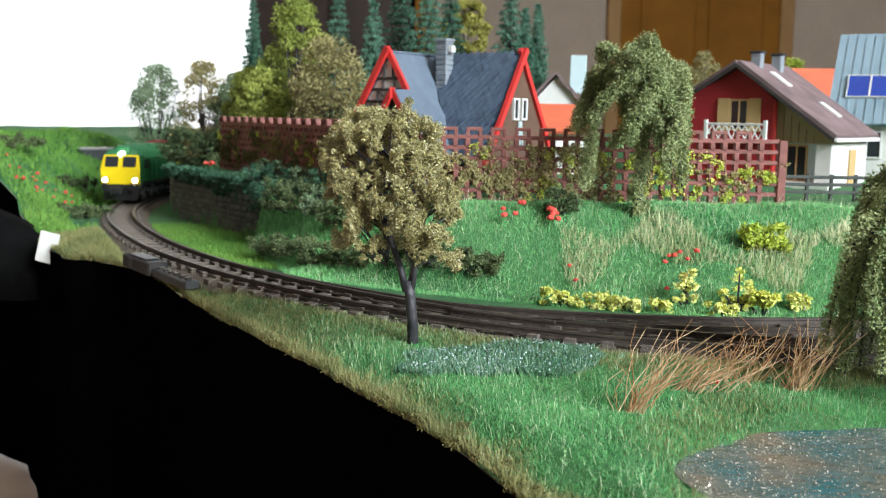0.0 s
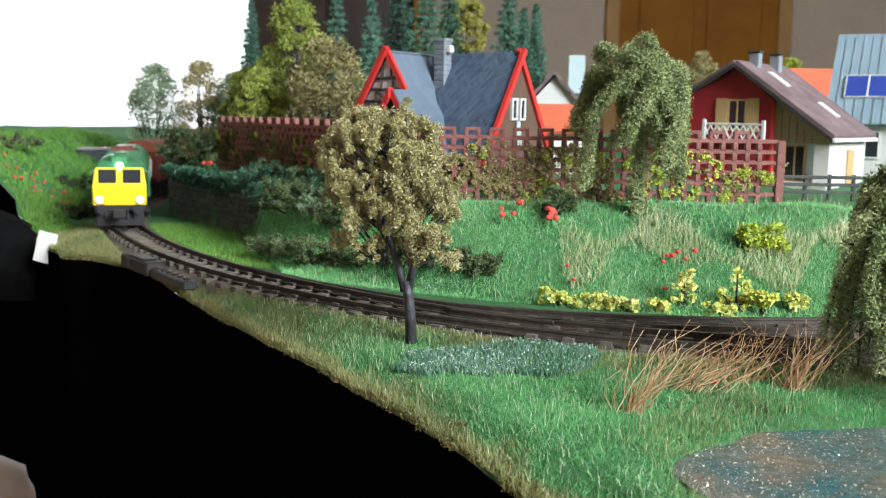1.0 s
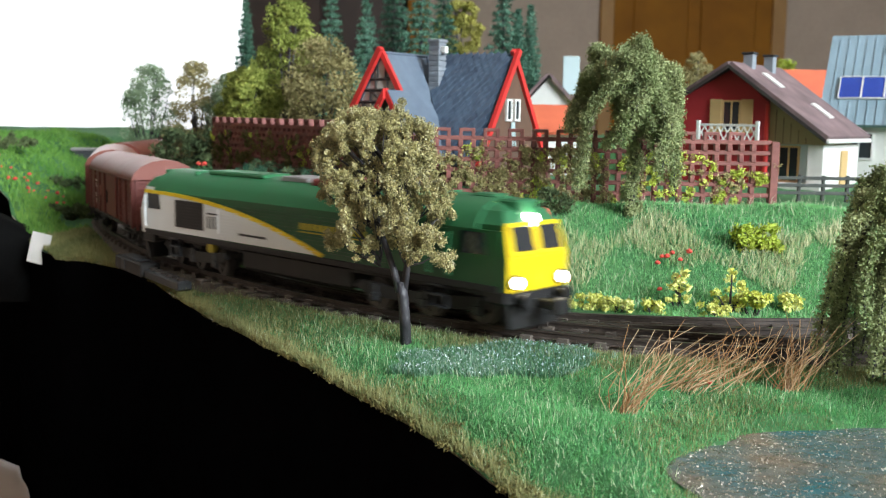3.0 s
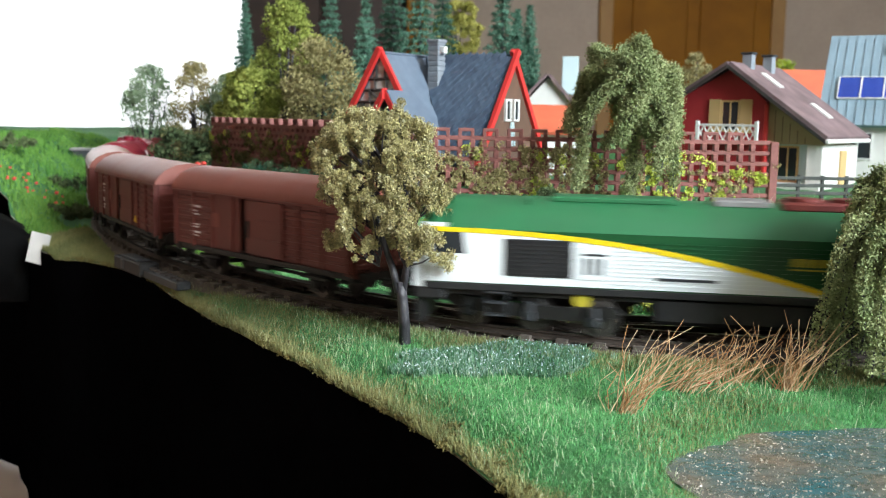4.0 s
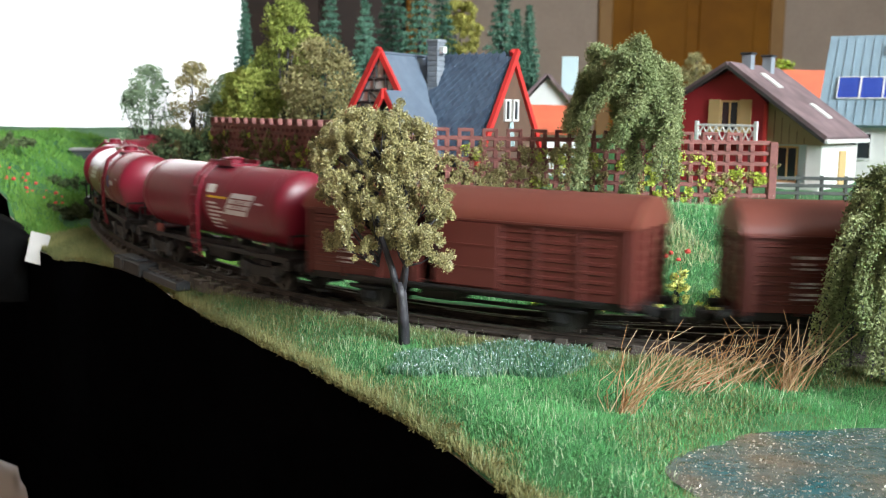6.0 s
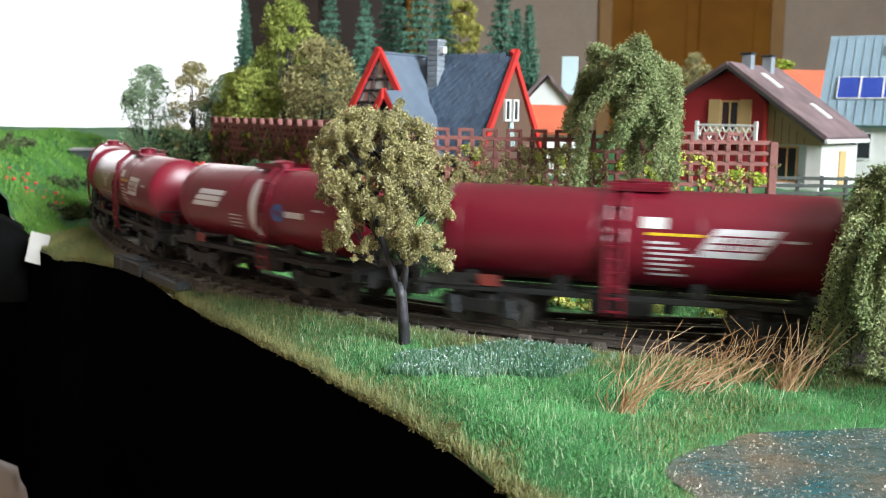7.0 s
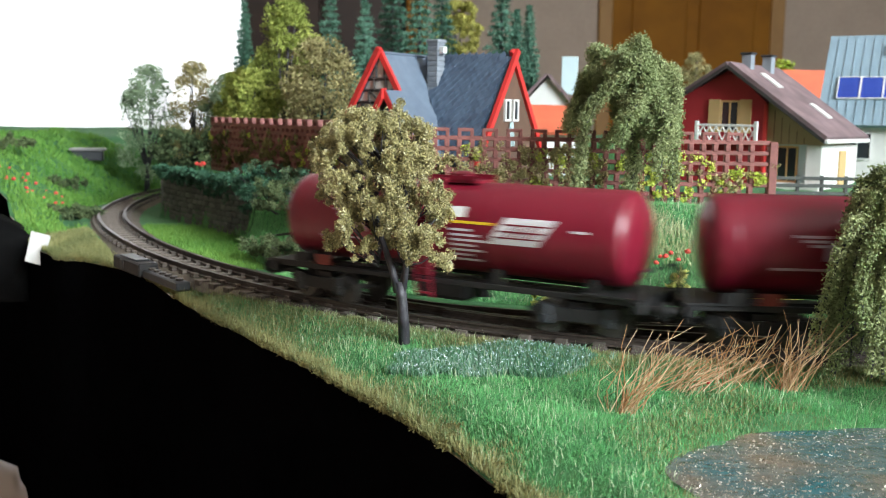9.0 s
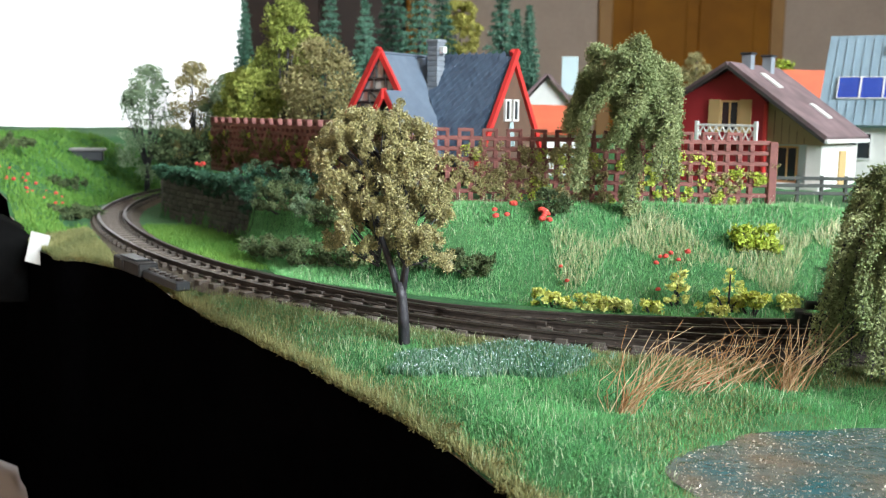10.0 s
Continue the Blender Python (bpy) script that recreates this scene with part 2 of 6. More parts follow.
# ---- the track's line and the lie of the land ----
def trace(x, y, heading, knots, bends, length, step):
    """Points (x, y, heading) of a line traced backwards from its end."""
    rows, a = [], heading
    for i in range(int(length / step) + 1):
        rows.append((x, y, a))
        k = float(np.interp(i * step, knots, bends))
        am = a - k * step / 2
        x, y, a = x - math.cos(am) * step, y - math.sin(am) * step, a - k * step
    return np.array(rows[::-1])


LINE_END, BACK = (12.4675, 27.1877, radians(-0.68)), 130.0
LINE = trace(*LINE_END, [0, 10, 22, 28, 34, 41, 48, 55, 61, 67, 71, 81, 85], [0.0435, 0.0445, 0.0185, 0.0194, 0.0144, 0.0101, 0.0226, 0.0178, 0.0150, 0.030, 0.065, 0.065, 0.0], BACK, 0.25)


def on_line(s):
    """Place and heading at s metres along the line, 0 at the bend's end and straight beyond."""
    if s > 0:
        x, y, a = LINE_END
        return x + math.cos(a) * s, y + math.sin(a) * s, a
    k = np.arange(len(LINE)) * 0.25 - BACK
    return tuple(float(np.interp(s, k, LINE[:, i])) for i in range(3))


SAMPLES = np.array([on_line(s) for s in np.arange(-86, 40, 0.5)])
MOUTH = -75.0


def from_track(x, y):
    """Signed distance from the track, positive inside its bend, and the place along it."""
    d = np.hypot(SAMPLES[:, 0] - x, SAMPLES[:, 1] - y)
    i = int(d.argmin())
    px, py, a = SAMPLES[i]
    return float(d[i]) * (1 if -math.sin(a) * (x - px) + math.cos(a) * (y - py) > 0 else -1), i * 0.5 - 86


FOOT = ([-19, -17.2, -13.1, -10.0, -9.4, -6.3, 1.3, 9.3, 20, 40], [74, 62.6, 56.5, 52.4, 47.5, 40.2, 35.9, 33.2, 31.5, 30.5])
TOP = ([-19, -17.3, -13.4, -10.3, -8.6, -1.5, 13.6, 40], [75, 63.3, 57.1, 53.1, 52.0, 41.0, 41.0, 41.0])
EDGE = ([-70, -40, -26, -22.6, -20.0, -18.6, -16.8, -13.1, -9.4, -7.5, -4.8, -3.2, -1.3, 0.2, 1.4, 6, 12, 30, 60], [78, 72, 60.3, 54.0, 50.5, 48.4, 47.2, 43.2, 36.6, 33.6, 29.9, 27.1, 23.8, 21.0, 18.6, 10.5, 1, -18, -38])


def smooth(t):
    t = min(1.0, max(0.0, t))
    return t * t * (3 - 2 * t)


def pond_at(x, y):
    """Below 1 inside the pond."""
    dx, dy = (x - 10.0) / 5.5, (y - 18.8) / 3.7
    return math.hypot(dx, dy) + 0.16 * noise.noise(Vector((x * 0.5, y * 0.5, 3.0)))


def land(x, y):
    """The height of the ground, 0 at the rails' top."""
    d, s = from_track(x, y)
    bumpy = 0.14 * noise.noise(Vector((x * 0.35, y * 0.35, 0))) + 0.05 * noise.noise(Vector((x * 1.3, y * 1.3, 5)))
    yf, yt = float(np.interp(x, *FOOT)), float(np.interp(x, *TOP))
    if s < MOUTH + 0.6 and x < 20:
        # the mound over the tunnel
        t = smooth((MOUTH + 0.6 - s) / 1.0)
        high = 4.35
        low = -0.62
        if d < -2.2:
            rise = smooth((-d - 1.6) / 11)
            low = -0.62 + 4.4 * rise
            t = smooth((MOUTH + 0.6 - s) / 9)
            high = 3.8 + 1.2 * bumpy
        elif d > 2.6:
            low = 2.2
        return low + (high + bumpy - low) * t
    if d < -2.0 and y > 54 and x < 0:
        hill = smooth((-d - 1.6) / 11) * (4.2 + 0.9 * math.exp(-((x + 30.5) / 4) ** 2)) * smooth((y - 54) / 9)
        hill *= 1 + 0.14 * noise.noise(Vector((x * 0.11, y * 0.07, 21)))
        return -0.62 + hill + bumpy * (1 + hill)
    if y > yf and d > 0.8 and x > -19:
        t = (y - yf) / max(0.3, yt - yf)
        z = -0.55 + 3.1 * (smooth(t) * 0.6 + 0.4 * min(1, t))
        cut = smooth((d - 2.2) / 1.2)
        return -0.62 + (z + 0.62 + bumpy * (0.5 + min(1, t))) * cut
    if d > -1.2:
        return -0.46 + bumpy * 0.15
    side = smooth((-d - 1.2) / 2.5)
    z = -0.34 + side * (-0.26 + bumpy)
    near = y - float(np.interp(x, *EDGE))
    z -= 0.45 * smooth(1 - near / 3.5)
    p = pond_at(x, y)
    return z - 0.65 * smooth((1.2 - p) / 0.4)


def build_land():
    xs = np.concatenate([np.arange(-70, -26, 2.0), np.arange(-26, 22, 0.5), np.arange(22, 61, 2.0)])
    ts = np.concatenate([np.linspace(0, 0.42, 75)[:-1], np.linspace(0.42, 1, 45) ])
    bm = bmesh.new()
    cols = []
    for x in xs:
        y0 = float(np.interp(x, *EDGE))
        y0 += 0.35 * noise.noise(Vector((x * 0.9, 1, 7))) + 0.25 * noise.noise(Vector((x * 2.6, 1, 9)))
        col = []
        for t in ts:
            y = y0 + t * (135 - y0)
            col.append(bm.verts.new((x, y, land(x, y))))
        cols.append(col)
    for a, b in zip(cols, cols[1:]):
        for i in range(len(a) - 1):
            mid = (a[i].co + b[i + 1].co) / 2
            d, s = from_track(mid.x, mid.y)
            if not (abs(d) < 2.0 and MOUTH - 0.8 < s < MOUTH + 1.1 and mid.y > 60):
                bm.faces.new((a[i], b[i], b[i + 1], a[i + 1]))
    tagged(part("ground", bm, "turf", smooth=True), "green flocked turf of a model railway board", "ground", kind="structure")
    bm = bmesh.new()
    rows = []
    for x in xs:
        y0 = float(np.interp(x, *EDGE))
        y0 += 0.35 * noise.noise(Vector((x * 0.9, 1, 7))) + 0.25 * noise.noise(Vector((x * 2.6, 1, 9)))
        rows.append([bm.verts.new((x, y0 + 0.02, z)) for z in (land(x, y0) - 0.06, -6, -15.8)])
    for a, b in zip(rows, rows[1:]):
        for i in range(2):
            bm.faces.new((a[i], a[i + 1], b[i + 1], b[i]))
    tagged(part("fascia", bm, "black", smooth=True), "matt black cloth over the front edge of the board", "fascia", kind="structure")


build_land()

# a grid of heights for scattering
GX, GY = np.arange(-34, 34, 0.4), np.arange(4, 92, 0.4)
GRID = np.array([[land(x, y) for y in GY] for x in GX])


def ground_at(x, y):
    """Heights of the ground at arrays of places."""
    fx, fy = np.clip((x - GX[0]) / 0.4, 0, len(GX) - 1.01), np.clip((y - GY[0]) / 0.4, 0, len(GY) - 1.01)
    i, j = fx.astype(int), fy.astype(int)
    u, v = fx - i, fy - j
    return GRID[i, j] * (1 - u) * (1 - v) + GRID[i + 1, j] * u * (1 - v) + GRID[i, j + 1] * (1 - u) * v + GRID[i + 1, j + 1] * u * v


def zat(x, y):
    return float(ground_at(np.array([x]), np.array([y]))[0])
# ---- the room, in true metres ----
def slab(name, x0, x1, y0, y1, z0, z1, material, label, bevel=0.0, kind="structure", category=""):
    bm = box(bmesh.new(), x0, x1, y0, y1, z0, z1, bevel)
    return tagged(part(name, bm, material, scaled=False), label, category or name.split("_")[0], kind=kind)


FLOOR, CEIL = -0.95, 1.55
slab("floor", -3.2, 2.4, -1.6, 5.0, FLOOR - 0.1, FLOOR, "floor_wood", "brown wooden floor of the room")
slab("ceiling", -3.2, 2.4, -1.6, 5.0, CEIL, CEIL + 0.1, "ceiling_paint", "plain white ceiling")
slab("table", -0.75, 1.2, -0.35, 1.3, -0.13, -0.0995, "table", "beige wooden table top under the railway board", 0.004, kind="thing")
# far wall with a window opening and a door
slab("wall_north_1", -0.81, 2.4, 4.5, 4.7, FLOOR, CEIL, "wall_paint", "taupe painted wall")
slab("wall_north_2", -3.2, -0.81, 4.5, 4.7, FLOOR, -0.25, "wall_paint", "taupe painted wall below the window")
slab("wall_north_3", -3.2, -0.81, 4.5, 4.7, 1.45, CEIL, "wall_paint", "taupe painted wall above the window")
slab("wall_east", 2.2, 2.4, -1.6, 4.5, FLOOR, CEIL, "wall_paint", "taupe painted wall")
slab("wall_west", -3.2, -3.0, -1.6, 4.5, FLOOR, CEIL, "wall_paint", "taupe painted wall")
slab("wall_south_1", -3.0, 0.75, -1.6, -1.45, FLOOR, CEIL, "wall_paint", "taupe painted wall behind the camera")
slab("wall_south_2", 2.15, 2.2, -1.6, -1.45, FLOOR, CEIL, "wall_paint", "taupe painted wall beside the window")
slab("wall_south_3", 0.75, 2.15, -1.6, -1.45, FLOOR, 0.42, "wall_paint", "taupe painted wall below the window")
slab("wall_south_4", 0.75, 2.15, -1.6, -1.45, 1.52, CEIL, "wall_paint", "taupe painted wall above the window")

# a dark wardrobe between window and wall, and the wooden door
cab = tagged(new("wardrobe"), "dark brown wooden wardrobe against the far wall", "wardrobe")
cab.location = (-0.80, 4.1, FLOOR)
part("carcass", box(bmesh.new(), 0, 0.62, 0, 0.4, 0, 2.3, 0.006), "dark_wood", cab, scaled=False)
for i in range(2):
    d = part("wardrobe_door", box(bmesh.new(), 0.01 + i * 0.3, 0.3 + i * 0.3, -0.02, 0, 0.05, 2.25, 0.004), "dark_wood", cab, scaled=False)
    part("knob", rod(bmesh.new(), (0.28 + i * 0.06, -0.05, 1.1), (0.28 + i * 0.06, -0.02, 1.1), 0.012, seg=10), "railhead", d, scaled=False)
part("side_panel", box(bmesh.new(), 0.64, 0.72, 0.0, 0.4, 0, 2.3, 0.004), "door_wood", cab, "brown wooden side panel", scaled=False)
door = tagged(new("door_1"), "closed brown wooden room door in its frame", "door", kind="structure")
door.location = (0.655, 4.5, FLOOR)
for x0, x1 in ((0.0, 0.06), (0.74, 0.8)):
    part("door_frame", box(bmesh.new(), x0, x1, -0.03, 0.0, 0, 2.2, 0.004), "door_frame", door, "lighter wooden door frame", scaled=False)
part("door_frame", box(bmesh.new(), 0.0, 0.8, -0.03, 0.0, 2.2, 2.27, 0.004), "door_frame", door, scaled=False)
leaf = part("door_leaf", box(bmesh.new(), 0.06, 0.74, -0.02, 0.0, 0, 2.2, 0.002), "door_wood", door, scaled=False)
for x in (0.14, 0.43):
    part("door_panel", box(bmesh.new(), x, x + 0.24, -0.028, -0.018, 0.2, 2.05, 0.006), "door_wood", leaf, scaled=False)
part("door_handle", rod(rod(bmesh.new(), (0.68, -0.07, 1.02), (0.57, -0.07, 1.02), 0.009, seg=8), (0.68, -0.07, 1.02), (0.68, -0.02, 1.02), 0.009, seg=8), "railhead", leaf, scaled=False)
# the window's frame and the bright sky outside
win2 = tagged(new("window_2"), "white-framed window beside the railway board", "window", kind="structure")
win2.location = (0.75, -1.56, 0.42)
for x0, x1, z0, z1 in ((0, 1.4, 0, 0.04), (0, 1.4, 1.06, 1.1), (0, 0.04, 0.04, 1.06), (1.36, 1.4, 0.04, 1.06)):
    part("window_frame", box(bmesh.new(), x0, x1, 0, 0.06, z0, z1, 0.004), "white", win2, scaled=False)
win = tagged(new("window_1"), "white-framed window with blinding daylight outside", "window", kind="structure")
win.location = (-3.0, 4.52, -0.25)
for x0, x1, z0, z1 in ((0, 2.19, 0, 0.05), (0, 2.19, 1.65, 1.7), (0, 0.05, 0.05, 1.65), (2.16, 2.19, 0.05, 1.65)):
    part("window_frame", box(bmesh.new(), x0, x1, 0, 0.06, z0, z1, 0.004), "white", win, scaled=False)
bm = box(bmesh.new(), -9, 9, 9.0, 9.05, -4, 8)
tagged(part("backdrop_sky", bm, "sky_glow", scaled=False), "plain white overcast sky outside the window", "backdrop", kind="structure")
# ---- the track ----
FAR_KNOTS = ([-26, -14, -6, 1.3, 10, 40], [0.0, 0.55, 2.3, 3.55, 4.05, 4.3])


def lane(s, off):
    x, y, a = on_line(s)
    return x - math.sin(a) * off, y + math.cos(a) * off, a


def far_off(s):
    """How far the second track has parted from the first."""
    return float(np.interp(s, *FAR_KNOTS))


def rail_mesh(off, s0, s1):
    """A rail with foot, web and head along the line."""
    sec = [(-0.15, -0.25), (0.15, -0.25), (0.15, -0.215), (0.045, -0.19), (0.045, -0.085), (0.08, -0.065), (0.08, 0.0), (-0.08, 0.0), (-0.08, -0.065), (-0.045, -0.085), (-0.045, -0.19), (-0.15, -0.215)]
    bm = bmesh.new()
    rows = []
    for s in np.arange(s0, s1 + 0.01, 0.6):
        x, y, a = lane(s, off(s))
        rows.append([bm.verts.new((x - math.sin(a) * w, y + math.cos(a) * w, z)) for w, z in sec])
    n = len(sec)
    for a, b in zip(rows, rows[1:]):
        for i in range(n):
            f = bm.faces.new((a[i], b[i], b[(i + 1) % n], a[(i + 1) % n]))
            f.material_index = 1 if i == 6 else 0
    bm.faces.new(rows[0])
    bm.faces.new(rows[-1][::-1])
    bmesh.ops.recalc_face_normals(bm, faces=bm.faces)
    return bm


def sleeper_bm(half):
    """A plastic sleeper with its two pairs of rail chairs."""
    bm = box(bmesh.new(), -0.2, 0.2, -half, half, -0.46, -0.252, 0.02)
    for y in (-0.72, 0.72):
        for e in (-0.24, 0.24):
            box(bm, -0.16, 0.16, y + e - 0.1, y + e + 0.1, -0.26, -0.15)
    return bm


def build_track():
    near = thing("near_track", pose(0, 0, 0), "weathered brown rails on dark plastic sleepers, curving along the embankment", "railway track", "tracks")
    far = thing("far_track", pose(0, 0, 0), "weathered brown rails on dark plastic sleepers, parting from the near track", "railway track", "tracks")
    for o in (-0.72, 0.72):
        part("rail", rail_mesh(lambda s, o=o: o, -92, 34), ["rail", "railhead"], near, smooth=35)
    part("rail", rail_mesh(lambda s: far_off(s) + 0.72, -25, 34), ["rail", "railhead"], far, smooth=35)
    part("rail", rail_mesh(lambda s: far_off(s) - 0.72, -10.6, 34), ["rail", "railhead"], far, smooth=35)
    part("check_rail", rail_mesh(lambda s: 0.52 - 0.0 * s, -13.5, -9.5), "rail", near)
    proto = part("sleeper", sleeper_bm(1.08), "sleeper", near)
    mesh = proto.data
    bpy.data.objects.remove(proto)
    wide = part("sleeper", sleeper_bm(1.4), "sleeper", near)
    wide_mesh = wide.data
    bpy.data.objects.remove(wide)

    def put(owner, s, off, data, extra=0.0):
        x, y, a = lane(s, off)
        ob = new("sleeper", data)
        ob.parent = owner
        ob.matrix_basis = at(pose(x, y, 0, 0, 0, math.degrees(a) + extra + random.uniform(-0.6, 0.6)))
    s = -88.0
    while s < 24:
        o = far_off(s)
        if 0.05 < o < 1.3:
            put(near, s, o / 2, wide_mesh, o * 2)
        else:
            put(near, s, 0, mesh)
        if o >= 1.3:
            put(far, s + 0.1, o, mesh, 2.5)
        s += 1.04
    # brown ballast bed under both tracks
    bm = bmesh.new()
    rows = []
    for s in np.arange(-90, 34, 0.8):
        o = far_off(s)
        row = []
        for w, z in ((-1.5, -0.6), (-1.15, -0.33), (0, -0.36), (o * 0.5, -0.36), (o + 1.4, -0.36), (o + 1.8, -0.6)):
            x, y, a = lane(s, w + 0.12 * noise.noise(Vector((s, w, 0))))
            row.append(bm.verts.new((x, y, z + 0.03 * noise.noise(Vector((s * 2, w * 3, 4))))))
        rows.append(row)
    for a, b in zip(rows, rows[1:]):
        for i in range(5):
            bm.faces.new((a[i], b[i], b[i + 1], a[i + 1]))
    tagged(part("ballast", bm, "ballast", smooth=True), "fine brown ballast bed under the tracks", "ballast", kind="structure")
    # point motor beside the turnout
    x, y, a = lane(-28.6, -1.75)
    motor = thing("point_motor", pose(x, y, -0.62, 0, 0, math.degrees(a)), "low dark plastic point motor box beside the turnout", "point motor")
    part("housing", box(bmesh.new(), -2.9, 0.4, -0.42, 0.42, 0, 0.56, 0.06), "under", motor)
    part("cover", box(bmesh.new(), -2.4, -0.3, -0.3, 0.3, 0.56, 0.63, 0.03), "dark_grey", motor, "dark grey raised cover")
    part("side_clip", box(bmesh.new(), -1.9, -1.5, -0.47, -0.42, 0.1, 0.5, 0.02), "dark_grey", motor)
    part("terminal_block", box(bmesh.new(), 0.45, 4.2, -0.28, 0.28, 0, 0.34, 0.05), "dark_grey", motor, "grey ribbed terminal block")
    for i in range(6):
        part("screw", rod(bmesh.new(), (0.8 + i * 0.6, 0, 0.34), (0.8 + i * 0.6, 0, 0.43), 0.15, seg=8), "railhead", motor)


build_track()
# ---- grass, trees and flowers ----
RNG = np.random.default_rng(7)


def mesh_object(name, verts, faces, material, parent=None, label=""):
    """One mesh from arrays given in full-size metres."""
    me = bpy.data.meshes.new(name)
    verts = np.asarray(verts, dtype=np.float32) * U
    faces = np.asarray(faces, dtype=np.int32)
    n, k = faces.shape
    me.vertices.add(len(verts))
    me.vertices.foreach_set("co", verts.ravel())
    me.loops.add(n * k)
    me.loops.foreach_set("vertex_index", faces.ravel())
    me.polygons.add(n)
    me.polygons.foreach_set("loop_start", np.arange(0, n * k, k, dtype=np.int32))
    me.update(calc_edges=True)
    me.materials.append(M[material])
    ob = new(name, me)
    if parent:
        ob.parent = parent
    if label:
        ob["label"] = label
    return ob


def blades(name, x, y, long, wide, lean, material, label, category="grass", sink=0.03):
    """Grass fibres standing on the ground at the places x, y; each is a bent sliver."""
    n = len(x)
    z = ground_at(x, y) - sink
    a, b = RNG.uniform(0, 2 * np.pi, n), RNG.uniform(0, 2 * np.pi, n)
    l = long * (0.45 + 0.9 * RNG.random(n) ** 1.6)
    k = lean * RNG.uniform(0.1, 0.97, n)
    w = wide * RNG.uniform(0.7, 1.2, n) / 2
    base = np.stack([x, y, z], 1)
    side = np.stack([np.cos(a), np.sin(a), 0 * a], 1) * w[:, None]
    out = np.stack([np.cos(b), np.sin(b), 0 * b], 1)
    up = np.array([0, 0, 1.0])
    k = np.minimum(k, 1.25)
    mid = base + (out * (k * 0.45)[:, None] + up * np.sqrt(np.maximum(0.05, 1 - (k * 0.45) ** 2))[:, None]) * (l * 0.55)[:, None]
    tip = mid + (out * k[:, None] + up * np.sqrt(np.maximum(0.05, 1 - np.minimum(k, 0.97) ** 2))[:, None]) * (l * 0.45)[:, None]
    v = np.stack([base - side, base + side, mid + side * 0.8, mid - side * 0.8, tip], 1).reshape(-1, 3)
    i = np.arange(n) * 5
    f = np.concatenate([np.stack([i, i + 1, i + 2], 1), np.stack([i, i + 2, i + 3], 1), np.stack([i + 3, i + 2, i + 4], 1)])
    return tagged(mesh_object(name, v, f, material), label, category, kind="stuff")


def scatter(n, x0, x1, y0, y1, keep):
    """n places in a rectangle that keep() lets stand, thinner with distance."""
    xs, ys, got = [], [], 0
    while got < n:
        x, y = RNG.uniform(x0, x1, n), RNG.uniform(y0, y1, n)
        ok = keep(x, y)
        xs.append(x[ok])
        ys.append(y[ok])
        got += int(ok.sum())
        if ok.sum() < 5:
            break
    return np.concatenate(xs)[:n], np.concatenate(ys)[:n]


TRACK_Y = (np.array(sorted(SAMPLES[SAMPLES[:, 1] < 58][:, 0])), SAMPLES[SAMPLES[:, 1] < 58][np.argsort(SAMPLES[SAMPLES[:, 1] < 58][:, 0])][:, 1])
SLOPE = np.cos(np.interp(TRACK_Y[0], SAMPLES[60:, 0], SAMPLES[60:, 2]))


def before_track(x, y):
    """Rough distance in front of the near track's middle."""
    return (np.interp(x, *TRACK_Y) - y) * np.interp(x, TRACK_Y[0], SLOPE)


def behind_edge(x, y):
    return y - np.interp(x, *EDGE)


def wet(x, y):
    return np.hypot((x - 10.0) / 5.5, (y - 18.8) / 3.7) < 0.97


def patchy(x, y, scale, seed):
    return np.array([noise.noise(Vector((a * scale, b * scale, seed))) for a, b in zip(x, y)])


def in_blue(x, y):
    return np.hypot((x - 1.3) / 3.0, (y - 27.0) / 1.5) + 0.9 * patchy(x, y, 0.9, 11.0) < 0.95


front = lambda x, y: (before_track(x, y) > 0.98) & (behind_edge(x, y) > 0.0) & ~wet(x, y)
x, y = scatter(330000, -13, 15, 13, 41, lambda x, y: front(x, y) & (RNG.random(len(x)) < np.clip((22 / np.maximum(y, 12)) ** 1.5, 0.2, 1)))
blue = in_blue(x, y) & (RNG.random(len(x)) < 0.35)
rim = RNG.random(len(x)) < np.clip(np.maximum.reduce([1.15 - behind_edge(x, y) / (1.9 + 1.5 * patchy(x, y, 0.6, 2.0)), 0.9 - (before_track(x, y) - 1.4) / 1.6 + 0.5 * patchy(x, y, 0.9, 3.0), 0.5 * patchy(x, y, 0.28, 8.0) + 0.5 * (x < -4.5)]), 0, 0.92)
lawn = ~blue & ~rim
blades("lawn_grass", x[lawn], y[lawn], 0.105, 0.0115, 1.35, "grass", "short bright green static grass fibres on the meadow")
blades("olive_grass", x[rim & ~blue], y[rim & ~blue], 0.17, 0.014, 1.25, "grass_olive", "dry olive static grass along board edge and track")
x2, y2 = scatter(24000, -2.8, 5.2, 24.5, 29, lambda x, y: front(x, y) & in_blue(x, y))
blades("blue_grey_grass", x2, y2, 0.2, 0.026, 1.2, "grass_blue", "blue-grey flowering ground cover on the meadow")
pick = RNG.random(len(x2)) < 0.05
SPECKS = np.stack([x2[pick], y2[pick], ground_at(x2[pick], y2[pick]) + RNG.uniform(0.06, 0.2, int(pick.sum()))], 1)
x, y = scatter(22000, -22, -8, 40, 58, lambda x, y: (before_track(x, y) > 1.4) & (behind_edge(x, y) > 0.1))
blades("verge_grass", x, y, 0.32, 0.035, 0.95, "grass_olive", "dry olive static grass on the verge")
x, y = scatter(7000, -12, 14, 13, 40, front)
blades("pale_fibres", x, y, 0.34, 0.01, 1.25, "pale_fibre", "single long pale fibres in the meadow grass")
x, y = scatter(5000, -8, 22, 31, 43, lambda x, y: (y > np.interp(x, *FOOT) - 0.3) & (y < np.interp(x, *TOP) + 1))
